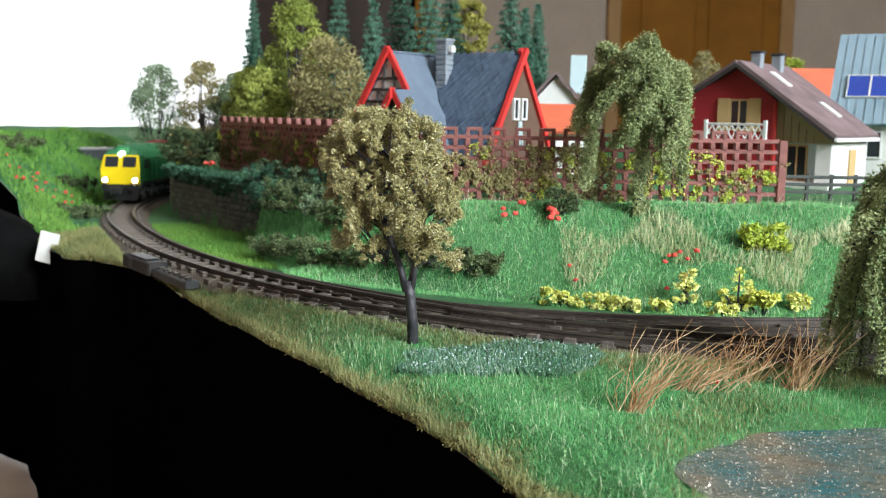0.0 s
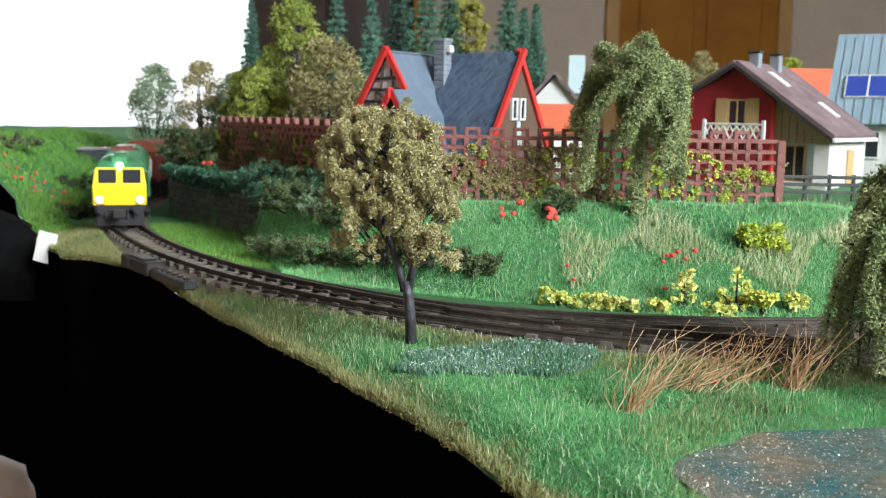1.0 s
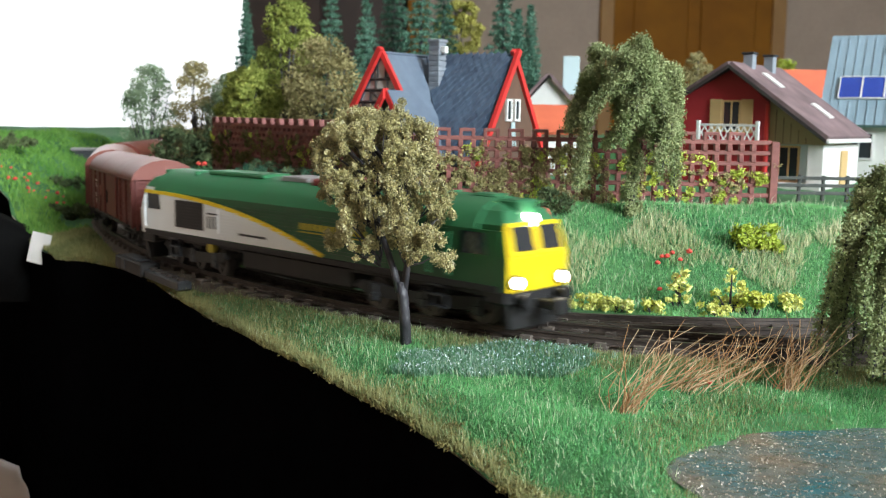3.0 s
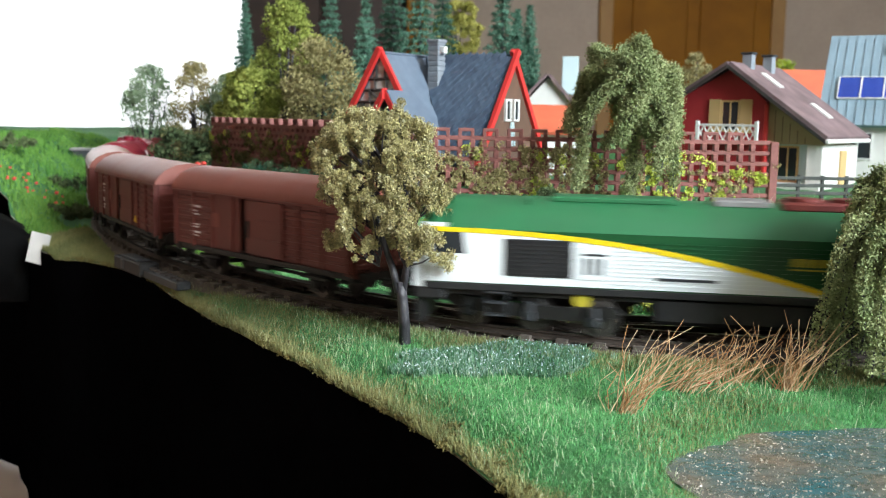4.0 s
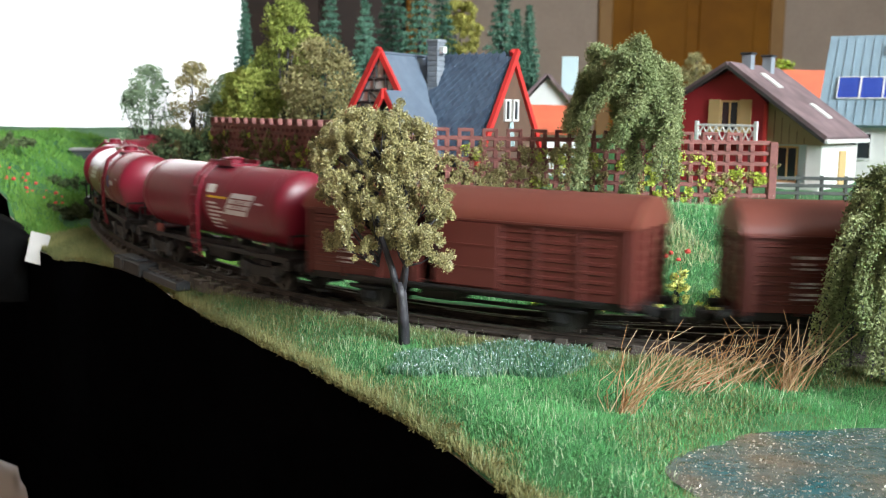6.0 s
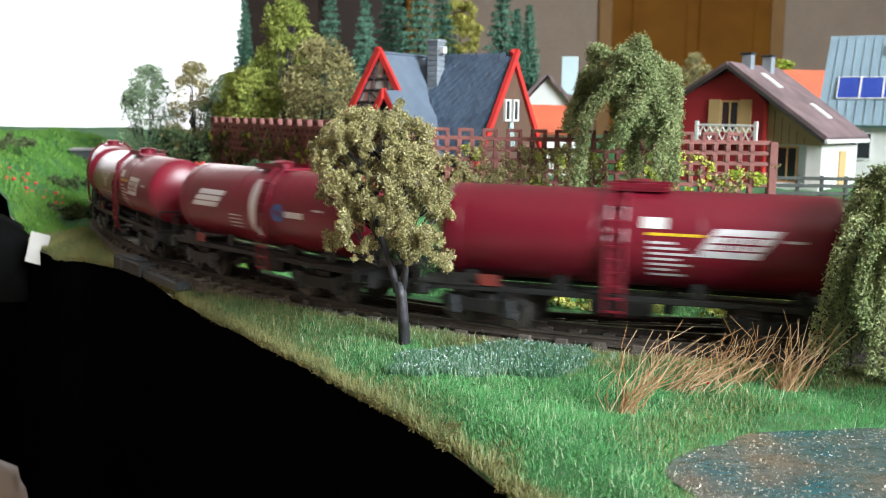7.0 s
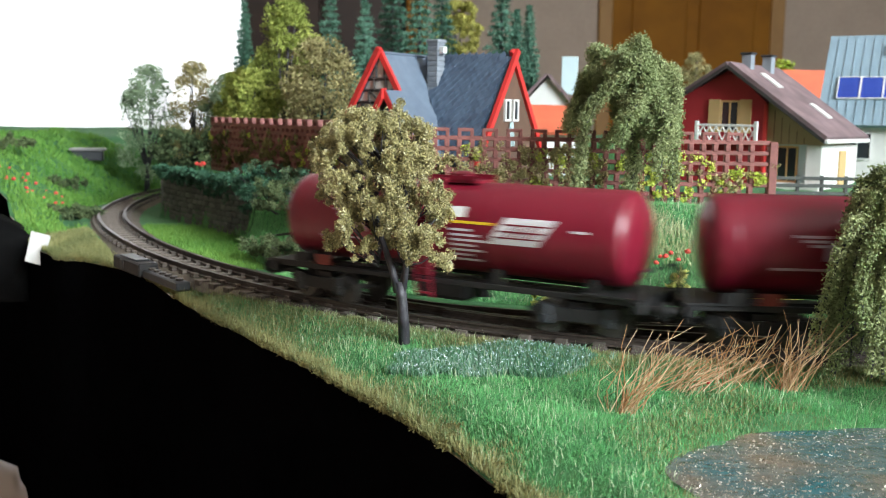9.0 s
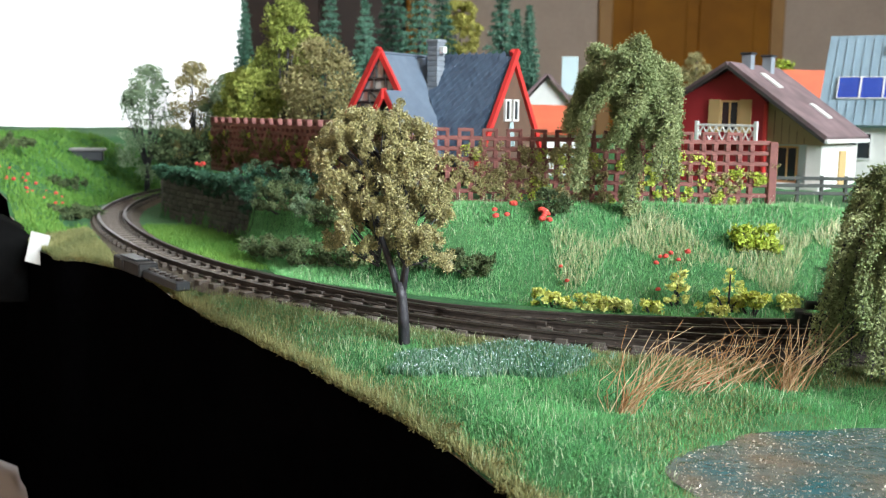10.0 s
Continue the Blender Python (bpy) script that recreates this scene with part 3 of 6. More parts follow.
blades("pale_bank_fibres", x, y, 0.5, 0.016, 1.25, "pale_fibre", "single long pale fibres in the embankment grass")
x = RNG.uniform(-19, 9, 12000)
y = np.interp(x, *EDGE) + np.abs(RNG.normal(0, 0.45, len(x))) - 0.05
blades("edge_grass", x, y, 0.42, 0.018, 1.2, "grass_olive", "ragged dry grass hanging over the board's front edge", sink=0.1)
x = RNG.uniform(-18.5, 4, 420)
y = np.interp(x, *EDGE) + np.abs(RNG.normal(0.12, 0.4, len(x)))
MOSS = [(px, py, pz + 0.02, k, k, k * 0.55, int(60 + 500 * k)) for px, py, pz, k in zip(x, y, ground_at(x, y), RNG.uniform(0.08, 0.26, len(x)))]
bank = lambda x, y: (y > np.interp(x, *FOOT) - 0.5) & (y < np.interp(x, *TOP) + 1.4)
x, y = scatter(150000, -9, 24, 31, 43, lambda x, y: bank(x, y))
blades("bank_grass", x, y, 0.17, 0.017, 1.35, "grass_bank", "fresh green static grass on the embankment")
x, y = scatter(30000, -11, -2, 39.5, 55, lambda x, y: (y > np.interp(x, *FOOT) - 0.4) & (y < np.interp(x, *TOP) + 1.5))
blades("upper_bank_grass", x, y, 0.3, 0.03, 1.2, "grass_bank", "fresh green static grass below the trellis wall")
dry = lambda x, y: bank(x, y) & (np.abs((y - np.interp(x, *FOOT)) / (np.interp(x, *TOP) - np.interp(x, *FOOT)) - 0.55 - 0.12 * np.sin(x)) < 0.13 + 0.1 * np.sin(x * 1.7)) & (x > 4.2)
x, y = scatter(6500, 4, 22, 32, 42, dry)
blades("straw_tufts", x, y, 0.62, 0.02, 1.6, "straw", "long pale straw tufts on the embankment")
x, y = scatter(15000, -17, -6, 42, 58, lambda x, y: (y < np.interp(x, *FOOT) + 0.6) & (before_track(x, y) < -1.5))
blades("trackside_grass", x, y, 0.26, 0.028, 0.95, "grass_hill", "short yellowish grass strip between track and stone wall")
x, y = scatter(42000, -48, -19, 54, 90, lambda x, y: (behind_edge(x, y) > 0.3) & (RNG.random(len(x)) < 0.9) & (np.hypot(x + 8, y - 66) > 16))
blades("hill_grass", x, y, 0.4, 0.07, 0.95, "grass_hill", "green static grass on the far hill")


def flakes(clumps, size, seed, shell=0.55):
    """Leaf flakes round clump centres (x, y, z, rx, ry, rz, count): vertices and faces."""
    r = np.random.default_rng(seed)
    vs = []
    for cx, cy, cz, rx, ry, rz, n in clumps:
        d = r.normal(size=(n, 3))
        d /= np.linalg.norm(d, axis=1)[:, None]
        rad = (shell + (1 - shell) * r.random(n)) * (0.82 + 0.36 * r.random(n))
        c = np.array([cx, cy, cz]) + d * rad[:, None] * np.array([rx, ry, rz])
        a = r.normal(size=(n, 3))
        a /= np.linalg.norm(a, axis=1)[:, None]
        b = np.cross(a, r.normal(size=(n, 3)))
        b /= np.linalg.norm(b, axis=1)[:, None]
        s = size * r.uniform(0.5, 1.3, n)[:, None]
        lift = np.cross(a, b) * s * 0.35
        vs.append(np.stack([c - a * s, c - b * s * 0.6 + lift, c + a * s, c + b * s * 0.6 + lift], 1))
    v = np.concatenate(vs).reshape(-1, 3)
    i = np.arange(len(v) // 4) * 4
    return v, np.concatenate([np.stack([i, i + 1, i + 2], 1), np.stack([i, i + 2, i + 3], 1)])


v, f = flakes(MOSS, 0.035, 71, 0.2)
tagged(mesh_object("edge_moss", v, f, "moss"), "lumpy dark olive moss along the board's front edge", "moss", kind="stuff")


# pale specks: blossoms that also paint the white glints on the ground cover
k1, k2 = RNG.normal(size=SPECKS.shape) * 0.02, RNG.normal(size=SPECKS.shape) * 0.02
v = np.stack([SPECKS - k1, SPECKS + k2, SPECKS + k1], 1).reshape(-1, 3)
tagged(mesh_object("pale_blossom", v, np.arange(len(v)).reshape(-1, 3), "blossom"), "tiny pale blue-white blossoms and painted glints in the ground cover", "flowers", kind="stuff")


def limb(bm, pts, r0, r1, seg=8):
    """A bent, tapering limb through pts."""
    n = len(pts)
    rings = []
    for k, p in enumerate(pts):
        p = Vector(p)
        d = (Vector(pts[min(k + 1, n - 1)]) - Vector(pts[max(k - 1, 0)])).normalized()
        q = d.to_track_quat("Z", "Y")
        r = r0 + (r1 - r0) * k / (n - 1)
        rings.append([bm.verts.new(p + q @ Vector((r * math.cos(2 * math.pi * i / seg) * (1 + 0.16 * math.sin(i * 2.3 + k)), r * math.sin(2 * math.pi * i / seg), 0))) for i in range(seg)])
    for a, b in zip(rings, rings[1:]):
        for i in range(seg):
            bm.faces.new((a[i], a[(i + 1) % seg], b[(i + 1) % seg], b[i]))
    bm.faces.new(rings[0][::-1])
    bm.faces.new(rings[-1])
    return bm


def tree(x, y, label, profile, foliage, size, clumps, per, seed, trunk=0.2, fork=2.6, shift=0.0, clump_r=0.5, z=None, name="tree", group=""):
    """A broadleaf tree: profile is rows of (height, half width) of the crown."""
    r = random.Random(seed)
    base = zat(x, y) if z is None else z
    t = thing(name, pose(x, y, base - 0.05), label, "tree", group)
    hs, ws = [p[0] for p in profile], [p[1] for p in profile]
    cl = []
    for i in range(clumps):
        h = r.uniform(hs[0], hs[-1])
        w = float(np.interp(h, hs, ws))
        a, q = r.uniform(0, 2 * math.pi), math.sqrt(r.uniform(0.12, 1.0))
        k = clump_r * r.uniform(0.65, 1.15)
        sx = shift * min(1.0, h / (hs[-1] * 0.6))
        cl.append((sx + max(0.05, w * (1 + 0.12 * math.sin(a * 3 + h * 1.7)) - k * 0.6) * q * math.cos(a), max(0.05, w - k * 0.6) * q * math.sin(a), h, k, k, k * 0.8, int(per * (k / clump_r) ** 2)))
    bm = bmesh.new()
    top = (shift * 0.36, 0, fork)
    limb(bm, [(0, 0, 0), (shift * 0.1, 0.01, fork * 0.35), (shift * 0.22, -0.01, fork * 0.7), top], trunk * 1.1, trunk * 0.85, 10)
    part("trunk", bm, "bark", t, smooth=True)
    for k in range(7):
        c = sorted(cl, key=lambda q: -q[2])[int(k * len(cl) * 0.55 / 7)]
        b0 = (top[0] * 0.85 + 0.04 * math.cos(k * 2), 0.04 * math.sin(k * 2), fork * 0.78)
        mid = ((b0[0] + c[0]) / 2 + r.uniform(-0.1, 0.1), (b0[1] + c[1]) / 2, max(fork, (b0[2] + c[2]) / 2))
        part("limb", limb(bmesh.new(), [b0, mid, c[:3]], trunk * 0.55, trunk * 0.14, 6), "bark", t, smooth=True)
    v, f = flakes(cl, size, seed)
    mesh_object("crown", v, f, foliage, t)
    return t


def olive_tree():
    """The solitary tree: upright lobes of leaf flakes on forking limbs, with dark gaps between the lobes."""
    x, y, r = -1.08, 28.74, random.Random(3)
    base = zat(x, y)
    t = thing("olive_tree", pose(x, y, base - 0.05), "small model tree with olive-brown leaf flakes on a dark forked trunk", "tree")
    zs = [2.55, 3.0, 3.6, 4.3, 5.0, 5.6, 6.2, 6.75]
    left = [-1.3, -2.2, -2.35, -2.75, -3.0, -2.95, -2.45, -1.1]
    right = [1.0, 1.75, 1.5, 1.4, 1.05, 0.85, 0.75, 0.6]
    lobes = []
    for i in range(100):
        h = r.uniform(2.75, 6.6)
        lo, hi = float(np.interp(h, zs, left)), float(np.interp(h, zs, right))
        c, w = (lo + hi) / 2, (hi - lo) / 2
        a, q = r.uniform(0, 2 * math.pi), r.uniform(0.2, 1.0) ** 0.5
        k = r.uniform(0.24, 0.42)
        lobes.append((c + (w - k * 0.7) * q * math.cos(a), (w * 0.95 - k * 0.7) * q * math.sin(a), h, k))
    trunk = part("trunk", limb(bmesh.new(), [(0.02, 0, 0), (-0.02, 0.01, 0.7), (-0.08, -0.01, 1.4), (-0.14, 0, 1.85)], 0.17, 0.145, 12), "bark", t, smooth=True)
    for fork in ([(-0.19, 0, 1.55), (-0.36, 0.02, 2.2), (-0.75, 0.05, 3.3), (-1.0, 0.0, 4.8), (-0.95, 0, 6.0)], [(-0.08, 0, 1.55), (0.02, -0.03, 2.2), (0.05, -0.1, 3.2), (-0.2, -0.1, 4.6), (-0.35, 0, 6.2)]):
        part("limb", limb(bmesh.new(), fork, 0.125, 0.03, 9), "bark", t, smooth=True)
    cl = []
    for lx, ly, h, k in lobes:
        x0 = -0.75 if lx < -0.5 else 0.0
        h0 = max(2.3, h - 1.0)
        part("twig", limb(bmesh.new(), [(x0, 0, h0), ((x0 + lx) / 2, ly / 2, (h0 + h) / 2 - 0.1), (lx, ly, h)], 0.04, 0.012, 5), "bark", t)
        for _ in range(7):
            u = k * r.uniform(0.4, 0.62)
            cl.append((lx + r.gauss(0, 0.5) * k, ly + r.gauss(0, 0.5) * k, h + r.gauss(0, 0.65) * k, u * 0.95, u * 0.95, u * 1.05, int(300 * u / 0.17)))
    v, f = flakes(cl, 0.035, 3, 0.1)
    mesh_object("crown", v, f, "leaf_olive", t)


olive_tree()


def willow(x, y, label, height, reach, strands, seed, foliage="leaf_willow", tube=0.17, size=0.07, dense=46, z=None, gather=0.0, slump=0.0):
    """A weeping tree: limbs that arch out and hang, furred with small leaves."""
    r = random.Random(seed)
    base = zat(x, y) if z is None else z
    t = thing("willow_tree", pose(x, y, base - 0.05), label, "tree")
    bm = limb(bmesh.new(), [(0, 0, 0), (0.1, 0, height * 0.3), (0, 0.05, height * 0.6), (0.05, 0, height * 0.86)], 0.15, 0.07, 8)
    trunk = part("trunk", bm, "bark", t, smooth=True)
    v, f = flakes([(r.gauss(0, 0.12), r.gauss(0, 0.12), height * r.uniform(0.02, 0.9), 0.3, 0.3, 0.4, dense) for _ in range(46)], size, seed * 7, 0.3)
    mesh_object("trunk_leaves", v, f, foliage, trunk)
    for k in range(strands):
        a = 2 * math.pi * (k + r.uniform(-0.35, 0.35)) / strands * 2 + (0.5 if k % 2 else 0)
        R = reach * (0.25 + 0.75 * r.random() ** 0.6)
        top = height * r.uniform(0.78, 0.98)
        top *= 1 - slump * (R / reach) ** 2
        floor_at = height * (0.12 + 0.12 * r.random() if gather < 0 else 0.0)
        low = min(top - 0.9, floor_at + height * (0.03 + 0.42 * r.random() ** 1.5 + gather * 0.45 * (R / reach) ** 2 * r.uniform(0.5, 1.2)))
        pts = []
        for q in np.linspace(0, 1, 16):
            if q < 0.35:
                u = q / 0.35
                rad, hz = R * 0.75 * u, height * 0.66 + (top - height * 0.66) * math.sin(u * math.pi / 2)
            else:
                u = (q - 0.35) / 0.65
                rad, hz = R * (0.75 + 0.25 * math.sin(u * math.pi / 2) - 0.45 * gather * u * u), top - (top - low) * u ** 1.25
            w = a + (0.25 + 0.4 * abs(gather)) * math.sin(q * 3 + k) + (0.3 * math.sin(q * 7 + 2.1 * k) if gather < 0 else 0.0)
            pts.append((rad * math.cos(w), rad * math.sin(w), hz))
        cl = []
        for p, q in zip(pts, pts[1:]):
            steps = 3
            for i in range(steps):
                f = i / steps
                c = [p[j] + (q[j] - p[j]) * f for j in range(3)]
                g = tube * r.uniform(0.7, 1.35)
                cl.append((*c, g, g, g * 1.1, int(dense * r.uniform(0.6, 1.2))))
        strand = part("hanging_branch", limb(bmesh.new(), pts[::3] + [pts[-1]], 0.06, 0.025, 5), "bark", t)
        v, f = flakes(cl, size, seed * 50 + k, 0.35)
        mesh_object("leaves", v, f, foliage, strand)
    return t


willow(7.35, 40.2, "weeping willow with sage green hanging branches before the trellis wall", 6.9, 2.6, 17, 5, z=2.3, dense=230, tube=0.34, size=0.05, gather=-0.2)
willow(11.35, 24.6, "weeping willow with dark sage green branches hanging beside the pond", 6.5, 2.1, 34, 9, tube=0.21, size=0.04, dense=110, slump=0.3)


def shrub(name, x, y, clumps, size, foliage, label, seed, z=None, category="bush", group=""):
    base = zat(x, y) if z is None else z
    t = thing(name, pose(x, y, base), label, category, group)
    r = random.Random(seed)
    for k in range(4):
        c = clumps[k % len(clumps)]
        part("stem", limb(bmesh.new(), [(c[0] * 0.2, c[1] * 0.2, -0.1), (c[0] * 0.6, c[1] * 0.6, c[2] * 0.5), c[:3]], 0.05, 0.02, 5), "bark", t)
    v, f = flakes(clumps, size, seed, 0.3)
    mesh_object("foliage", v, f, foliage, t)
    return t


def heap(n, w, d, h, k, per, seed):
    r = random.Random(seed)
    return [(r.uniform(-w, w), r.uniform(-d, d), r.uniform(0.1, 1.0) ** 1.3 * h, k * r.uniform(0.6, 1.2), k * r.uniform(0.6, 1.2), k * r.uniform(0.5, 1.0), int(per * r.uniform(0.6, 1.2))) for _ in range(n)]


BUSHES = [(-9.2, 51.2, 1.3, 1.5, "leaf_ivy", "blue-green bush with pinkish tips beside the stone wall"), (-8.2, 49.0, 1.3, 1.3, "leaf_ivy", "blue-green bush on the embankment"),
          (-7.6, 47.6, 1.3, 1.5, "leaf_dark", "dark olive bush on the embankment"), (-8.4, 53.0, 1.9, 1.0, "leaf_grey", "grey-green bush above the stone wall"),
          (-6.4, 50.4, 1.7, 0.8, "leaf_grey", "grey-green bush below the trellis wall"), (-6.6, 46.2, 1.4, 1.2, "leaf_dark", "dark olive bush on the embankment"),
          (-5.6, 44.8, 1.3, 1.1, "leaf_grey", "grey-green bush on the embankment"), (-5.2, 47.6, 1.5, 0.8, "leaf_ivy", "blue-green bush on the embankment"),
          (-4.7, 43.2, 1.3, 0.9, "leaf_dark", "dark olive bush on the embankment"), (-4.0, 45.4, 1.4, 0.8, "leaf_grey", "grey-green bush below the trellis wall"),
          (-7.6, 44.4, 1.1, 0.8, "leaf_dark", "low dark olive bush along the track"), (-6.6, 42.9, 1.1, 0.75, "leaf_dark", "low dark olive bush along the track"),
          (-5.2, 41.2, 1.2, 0.8, "leaf_dark", "low dark olive bush along the track"), (-3.7, 40.2, 1.2, 0.75, "leaf_dark", "low dark olive bush along the track"),
          (-3.2, 42.0, 1.3, 0.9, "leaf_dark", "dark olive bush on the embankment"), (-2.0, 39.2, 1.2, 0.75, "leaf_dark", "low dark olive bush along the track"),
          (-1.6, 40.8, 1.2, 0.8, "leaf_dark", "dark olive bush on the embankment"), (-0.4, 38.3, 1.2, 0.7, "leaf_dark", "low dark olive bush along the track"),
          (1.0, 37.5, 0.9, 0.65, "leaf_dark", "low dark olive bush along the track"), (4.3, 39.9, 0.55, 0.95, "leaf_dark", "small dark bush with poppies beside it")]
for i, (bx, by, w, h, foliage, lab) in enumerate(BUSHES):
    shrub("bush", bx, by, heap(int(14 + w * 22), w, w * 0.6, h, 0.27, 110, 30 + i), 0.055, foliage, lab, 60 + i, group="embankment bushes")
for i, (bx, by, w) in enumerate(((-31.0, 70.0, 2.6), (-27.5, 72.0, 1.8), (-33.5, 74.0, 2.4), (-21.6, 61.0, 1.0), (-23.4, 63.0, 1.2))):
    shrub("low_shrub", bx, by, heap(24, w, w * 0.6, 0.45, 0.4, 90, 250 + i), 0.11, "leaf_dark", "low dark green shrub on the far hill", 260 + i, group="hill shrubs")
# dark hedge behind the wall's end
shrub("hedge", -15.8, 66.0, heap(46, 2.6, 1.2, 2.2, 0.6, 110, 5), 0.12, "leaf_dark", "dark green hedge above the tunnel mound", 77, z=2.5)

for i, (bx, by, w, h) in enumerate(((3.9, 34.9, 0.75, 0.5), (5.0, 34.5, 0.7, 0.4), (5.9, 34.0, 0.5, 0.3), (8.1, 34.6, 0.35, 0.85), (9.7, 34.0, 0.55, 1.0), (9.0, 33.5, 0.45, 0.35), (10.4, 33.6, 0.5, 0.6), (7.1, 33.9, 0.3, 0.3), (11.7, 34.0, 0.4, 0.4))):
    shrub("yellow_flowers", bx, by, heap(int(6 + w * 18), w, 0.3, h * 1.35, 0.2, 55, 130 + i), 0.075, "flower_yellow", "low clump of yellow foam flowers at the embankment's foot", 160 + i, category="flowers", group="yellow flower clumps")
shrub("lime_bush", 11.6, 37.6, heap(26, 0.75, 0.4, 0.75, 0.3, 90, 8), 0.085, "leaf_lime", "round lime green foam bush on the embankment", 201)


def poppies(places):
    """Single red poppies: a stem and a small ragged head each."""
    stem = rod(bmesh.new(), (0, 0, -0.1), (0, 0, 0.42), 0.02, seg=5)
    proto = part("stem", stem, "grass")
    head = bmesh.new()
    bmesh.ops.create_icosphere(head, subdivisions=1, radius=0.14)
    for v in head.verts:
        v.co *= 1 + 0.3 * noise.noise(v.co * 20)
        v.co.z = v.co.z * 0.75 + 0.45
    bloom = part("bloom", head, "poppy")
    for px, py, k in places:
        t = thing("poppy", pose(px, py, zat(px, py), random.uniform(-12, 12), random.uniform(-12, 12), random.uniform(0, 360)), "red poppy on a thin green stem in the grass", "flower", "poppies")
        for o in (proto, bloom):
            c = new(o.name.split(".")[0], o.data)
            c.parent = t
            c.scale = (k * 0.8, k * 0.8, k * 0.8)
    for o in (proto, bloom):
        bpy.data.objects.remove(o)


random.seed(4)
spots = [(7.7, 36.6, 1.0), (8.2, 36.8, 1.1), (8.4, 37.0, 1.0), (9.0, 36.9, 1.2), (8.3, 35.8, 1.0), (7.6, 35.2, 0.9), (4.5, 36.2, 0.9), (4.35, 37.0, 0.8), (8.0, 36.9, 0.9), (8.6, 36.7, 0.9)]
spots += [(2.3 + random.uniform(-0.45, 0.45), 39.8 + random.uniform(-0.4, 0.4), random.uniform(1.0, 1.5)) for _ in range(7)]
spots += [(3.75 + random.uniform(-0.35, 0.35), 39.3 + random.uniform(-0.4, 0.4), random.uniform(1.0, 1.5)) for _ in range(7)]
spots += [(6.55, 24.2, 0.6), (-13.9, 58.6, 1.6), (-14.3, 58.9, 1.5), (-14.1, 59.3, 1.4)]
spots += [(-26.8 + random.uniform(-2.6, 2.4), 65.5 + random.uniform(-3, 3), random.uniform(0.8, 1.5)) for _ in range(24)]
poppies(spots)


def reed_clump(x, y, n, lean, spread, long, seed, label):
    r = random.Random(seed)
    t = thing("reed_clump", pose(x, y, zat(x, y) - 0.03), label, "reeds", "dry reeds")
    for k in range(n):
        bx, by = r.gauss(0, spread), r.gauss(0, spread * 0.5)
        l = long * r.uniform(0.45, 1.15)
        dx, dy = lean[0] + r.gauss(0, 0.34), lean[1] + r.gauss(0, 0.3)
        pts = [(bx, by, 0)]
        for q in (0.35, 0.7, 1.0):
            w = r.uniform(-0.22, 0.22)
            pts.append((bx + dx * l * q ** 1.15 + w, by + dy * l * q + r.uniform(-0.2, 0.2), l * q * (1 - 0.28 * abs(lean[0]) * q)))
        part("reed", limb(bmesh.new(), pts, 0.014, 0.006, 4), "reed", t)


reed_clump(4.15, 22.5, 40, (0.6, 0.15), 0.18, 2.1, 1, "clump of dry tan reeds leaning over the pond's bank")
reed_clump(5.9, 24.3, 44, (0.9, 0.1), 0.45, 1.15, 2, "tangle of fallen dry reeds beside the pond")
reed_clump(7.2, 24.9, 40, (0.3, 0.05), 0.42, 1.5, 3, "clump of rust-brown dry reeds beside the track")
reed_clump(8.5, 24.4, 50, (0.05, 0.0), 0.2, 1.75, 4, "upright clump of rust-brown dry reeds by the willow")

# the pond: a resin sheet with glittering grit in it
bm = bmesh.new()
ring = []
for i in range(72):
    a = 2 * math.pi * i / 72
    k = 1.0 + 0.05 * noise.noise(Vector((math.cos(a) * 2, math.sin(a) * 2, 1)))
    ring.append(bm.verts.new((10.0 + 5.5 * k * math.cos(a), 18.8 + 3.7 * k * math.sin(a), -0.86)))
bm.faces.new(ring)
tagged(part("pond_water", bm, "water"), "grey-brown resin pond with teal patches and grit", "water", kind="structure")
n = 9000
a, q = RNG.uniform(0, 2 * np.pi, n), np.sqrt(RNG.random(n))
c = np.stack([10.0 + 5.4 * q * np.cos(a), 18.8 + 3.6 * q * np.sin(a), np.full(n, -0.845)], 1)
s = RNG.uniform(0.008, 0.024, n)[:, None]
d1, d2 = RNG.normal(size=(n, 3)) * [1, 1, 0.5], RNG.normal(size=(n, 3)) * [1, 1, 0.5]
v = np.stack([c - d1 * s, c + d2 * s, c + d1 * s], 1).reshape(-1, 3)
tagged(mesh_object("pond_grit", v, np.arange(n * 3).reshape(-1, 3), "glitter"), "glittering pale grit in the pond's surface", "grit", kind="stuff")

# trees behind the houses and on the hill
far_tree = [
    (-10.8, 68, 11.6, 2.5, "leaf_light", "tall light green foam tree behind the trellis wall"),
    (-14.4, 71, 6.6, 2.0, "leaf_light", "light green foam tree behind the trellis wall"),
    (-7.9, 63, 8.0, 3.2, "leaf_brown", "olive-brown foam tree behind the trellis wall"),
    (-12.6, 66, 6.2, 2.0, "leaf_light", "light green foam tree behind the trellis wall"),
    # the grey-green hill-edge trees have glare painted into their leaf colour
    (-23.4, 80, 6.5, 2.9, "leaf_glare", "grey-green loose tree on the hill's edge, its leaf colour paled for glare"),
    (-19.3, 78, 6.6, 2.6, "leaf_brown", "thin olive-brown tree on the hill's edge"),
    (-16.6, 77, 5.6, 2.5, "leaf_glare", "thin grey-green tree on the hill's edge, its leaf colour paled for glare"),
    (21.0, 88, 9.5, 2.2, "leaf_brown", "olive foam tree behind the red house"),
    (30.0, 92, 9.0, 2.2, "leaf_lime", "yellow-green tree behind the orange roof"),
    (-3.3, 60, 5.6, 1.6, "leaf_brown", "olive-brown foam tree behind the trellis wall")]
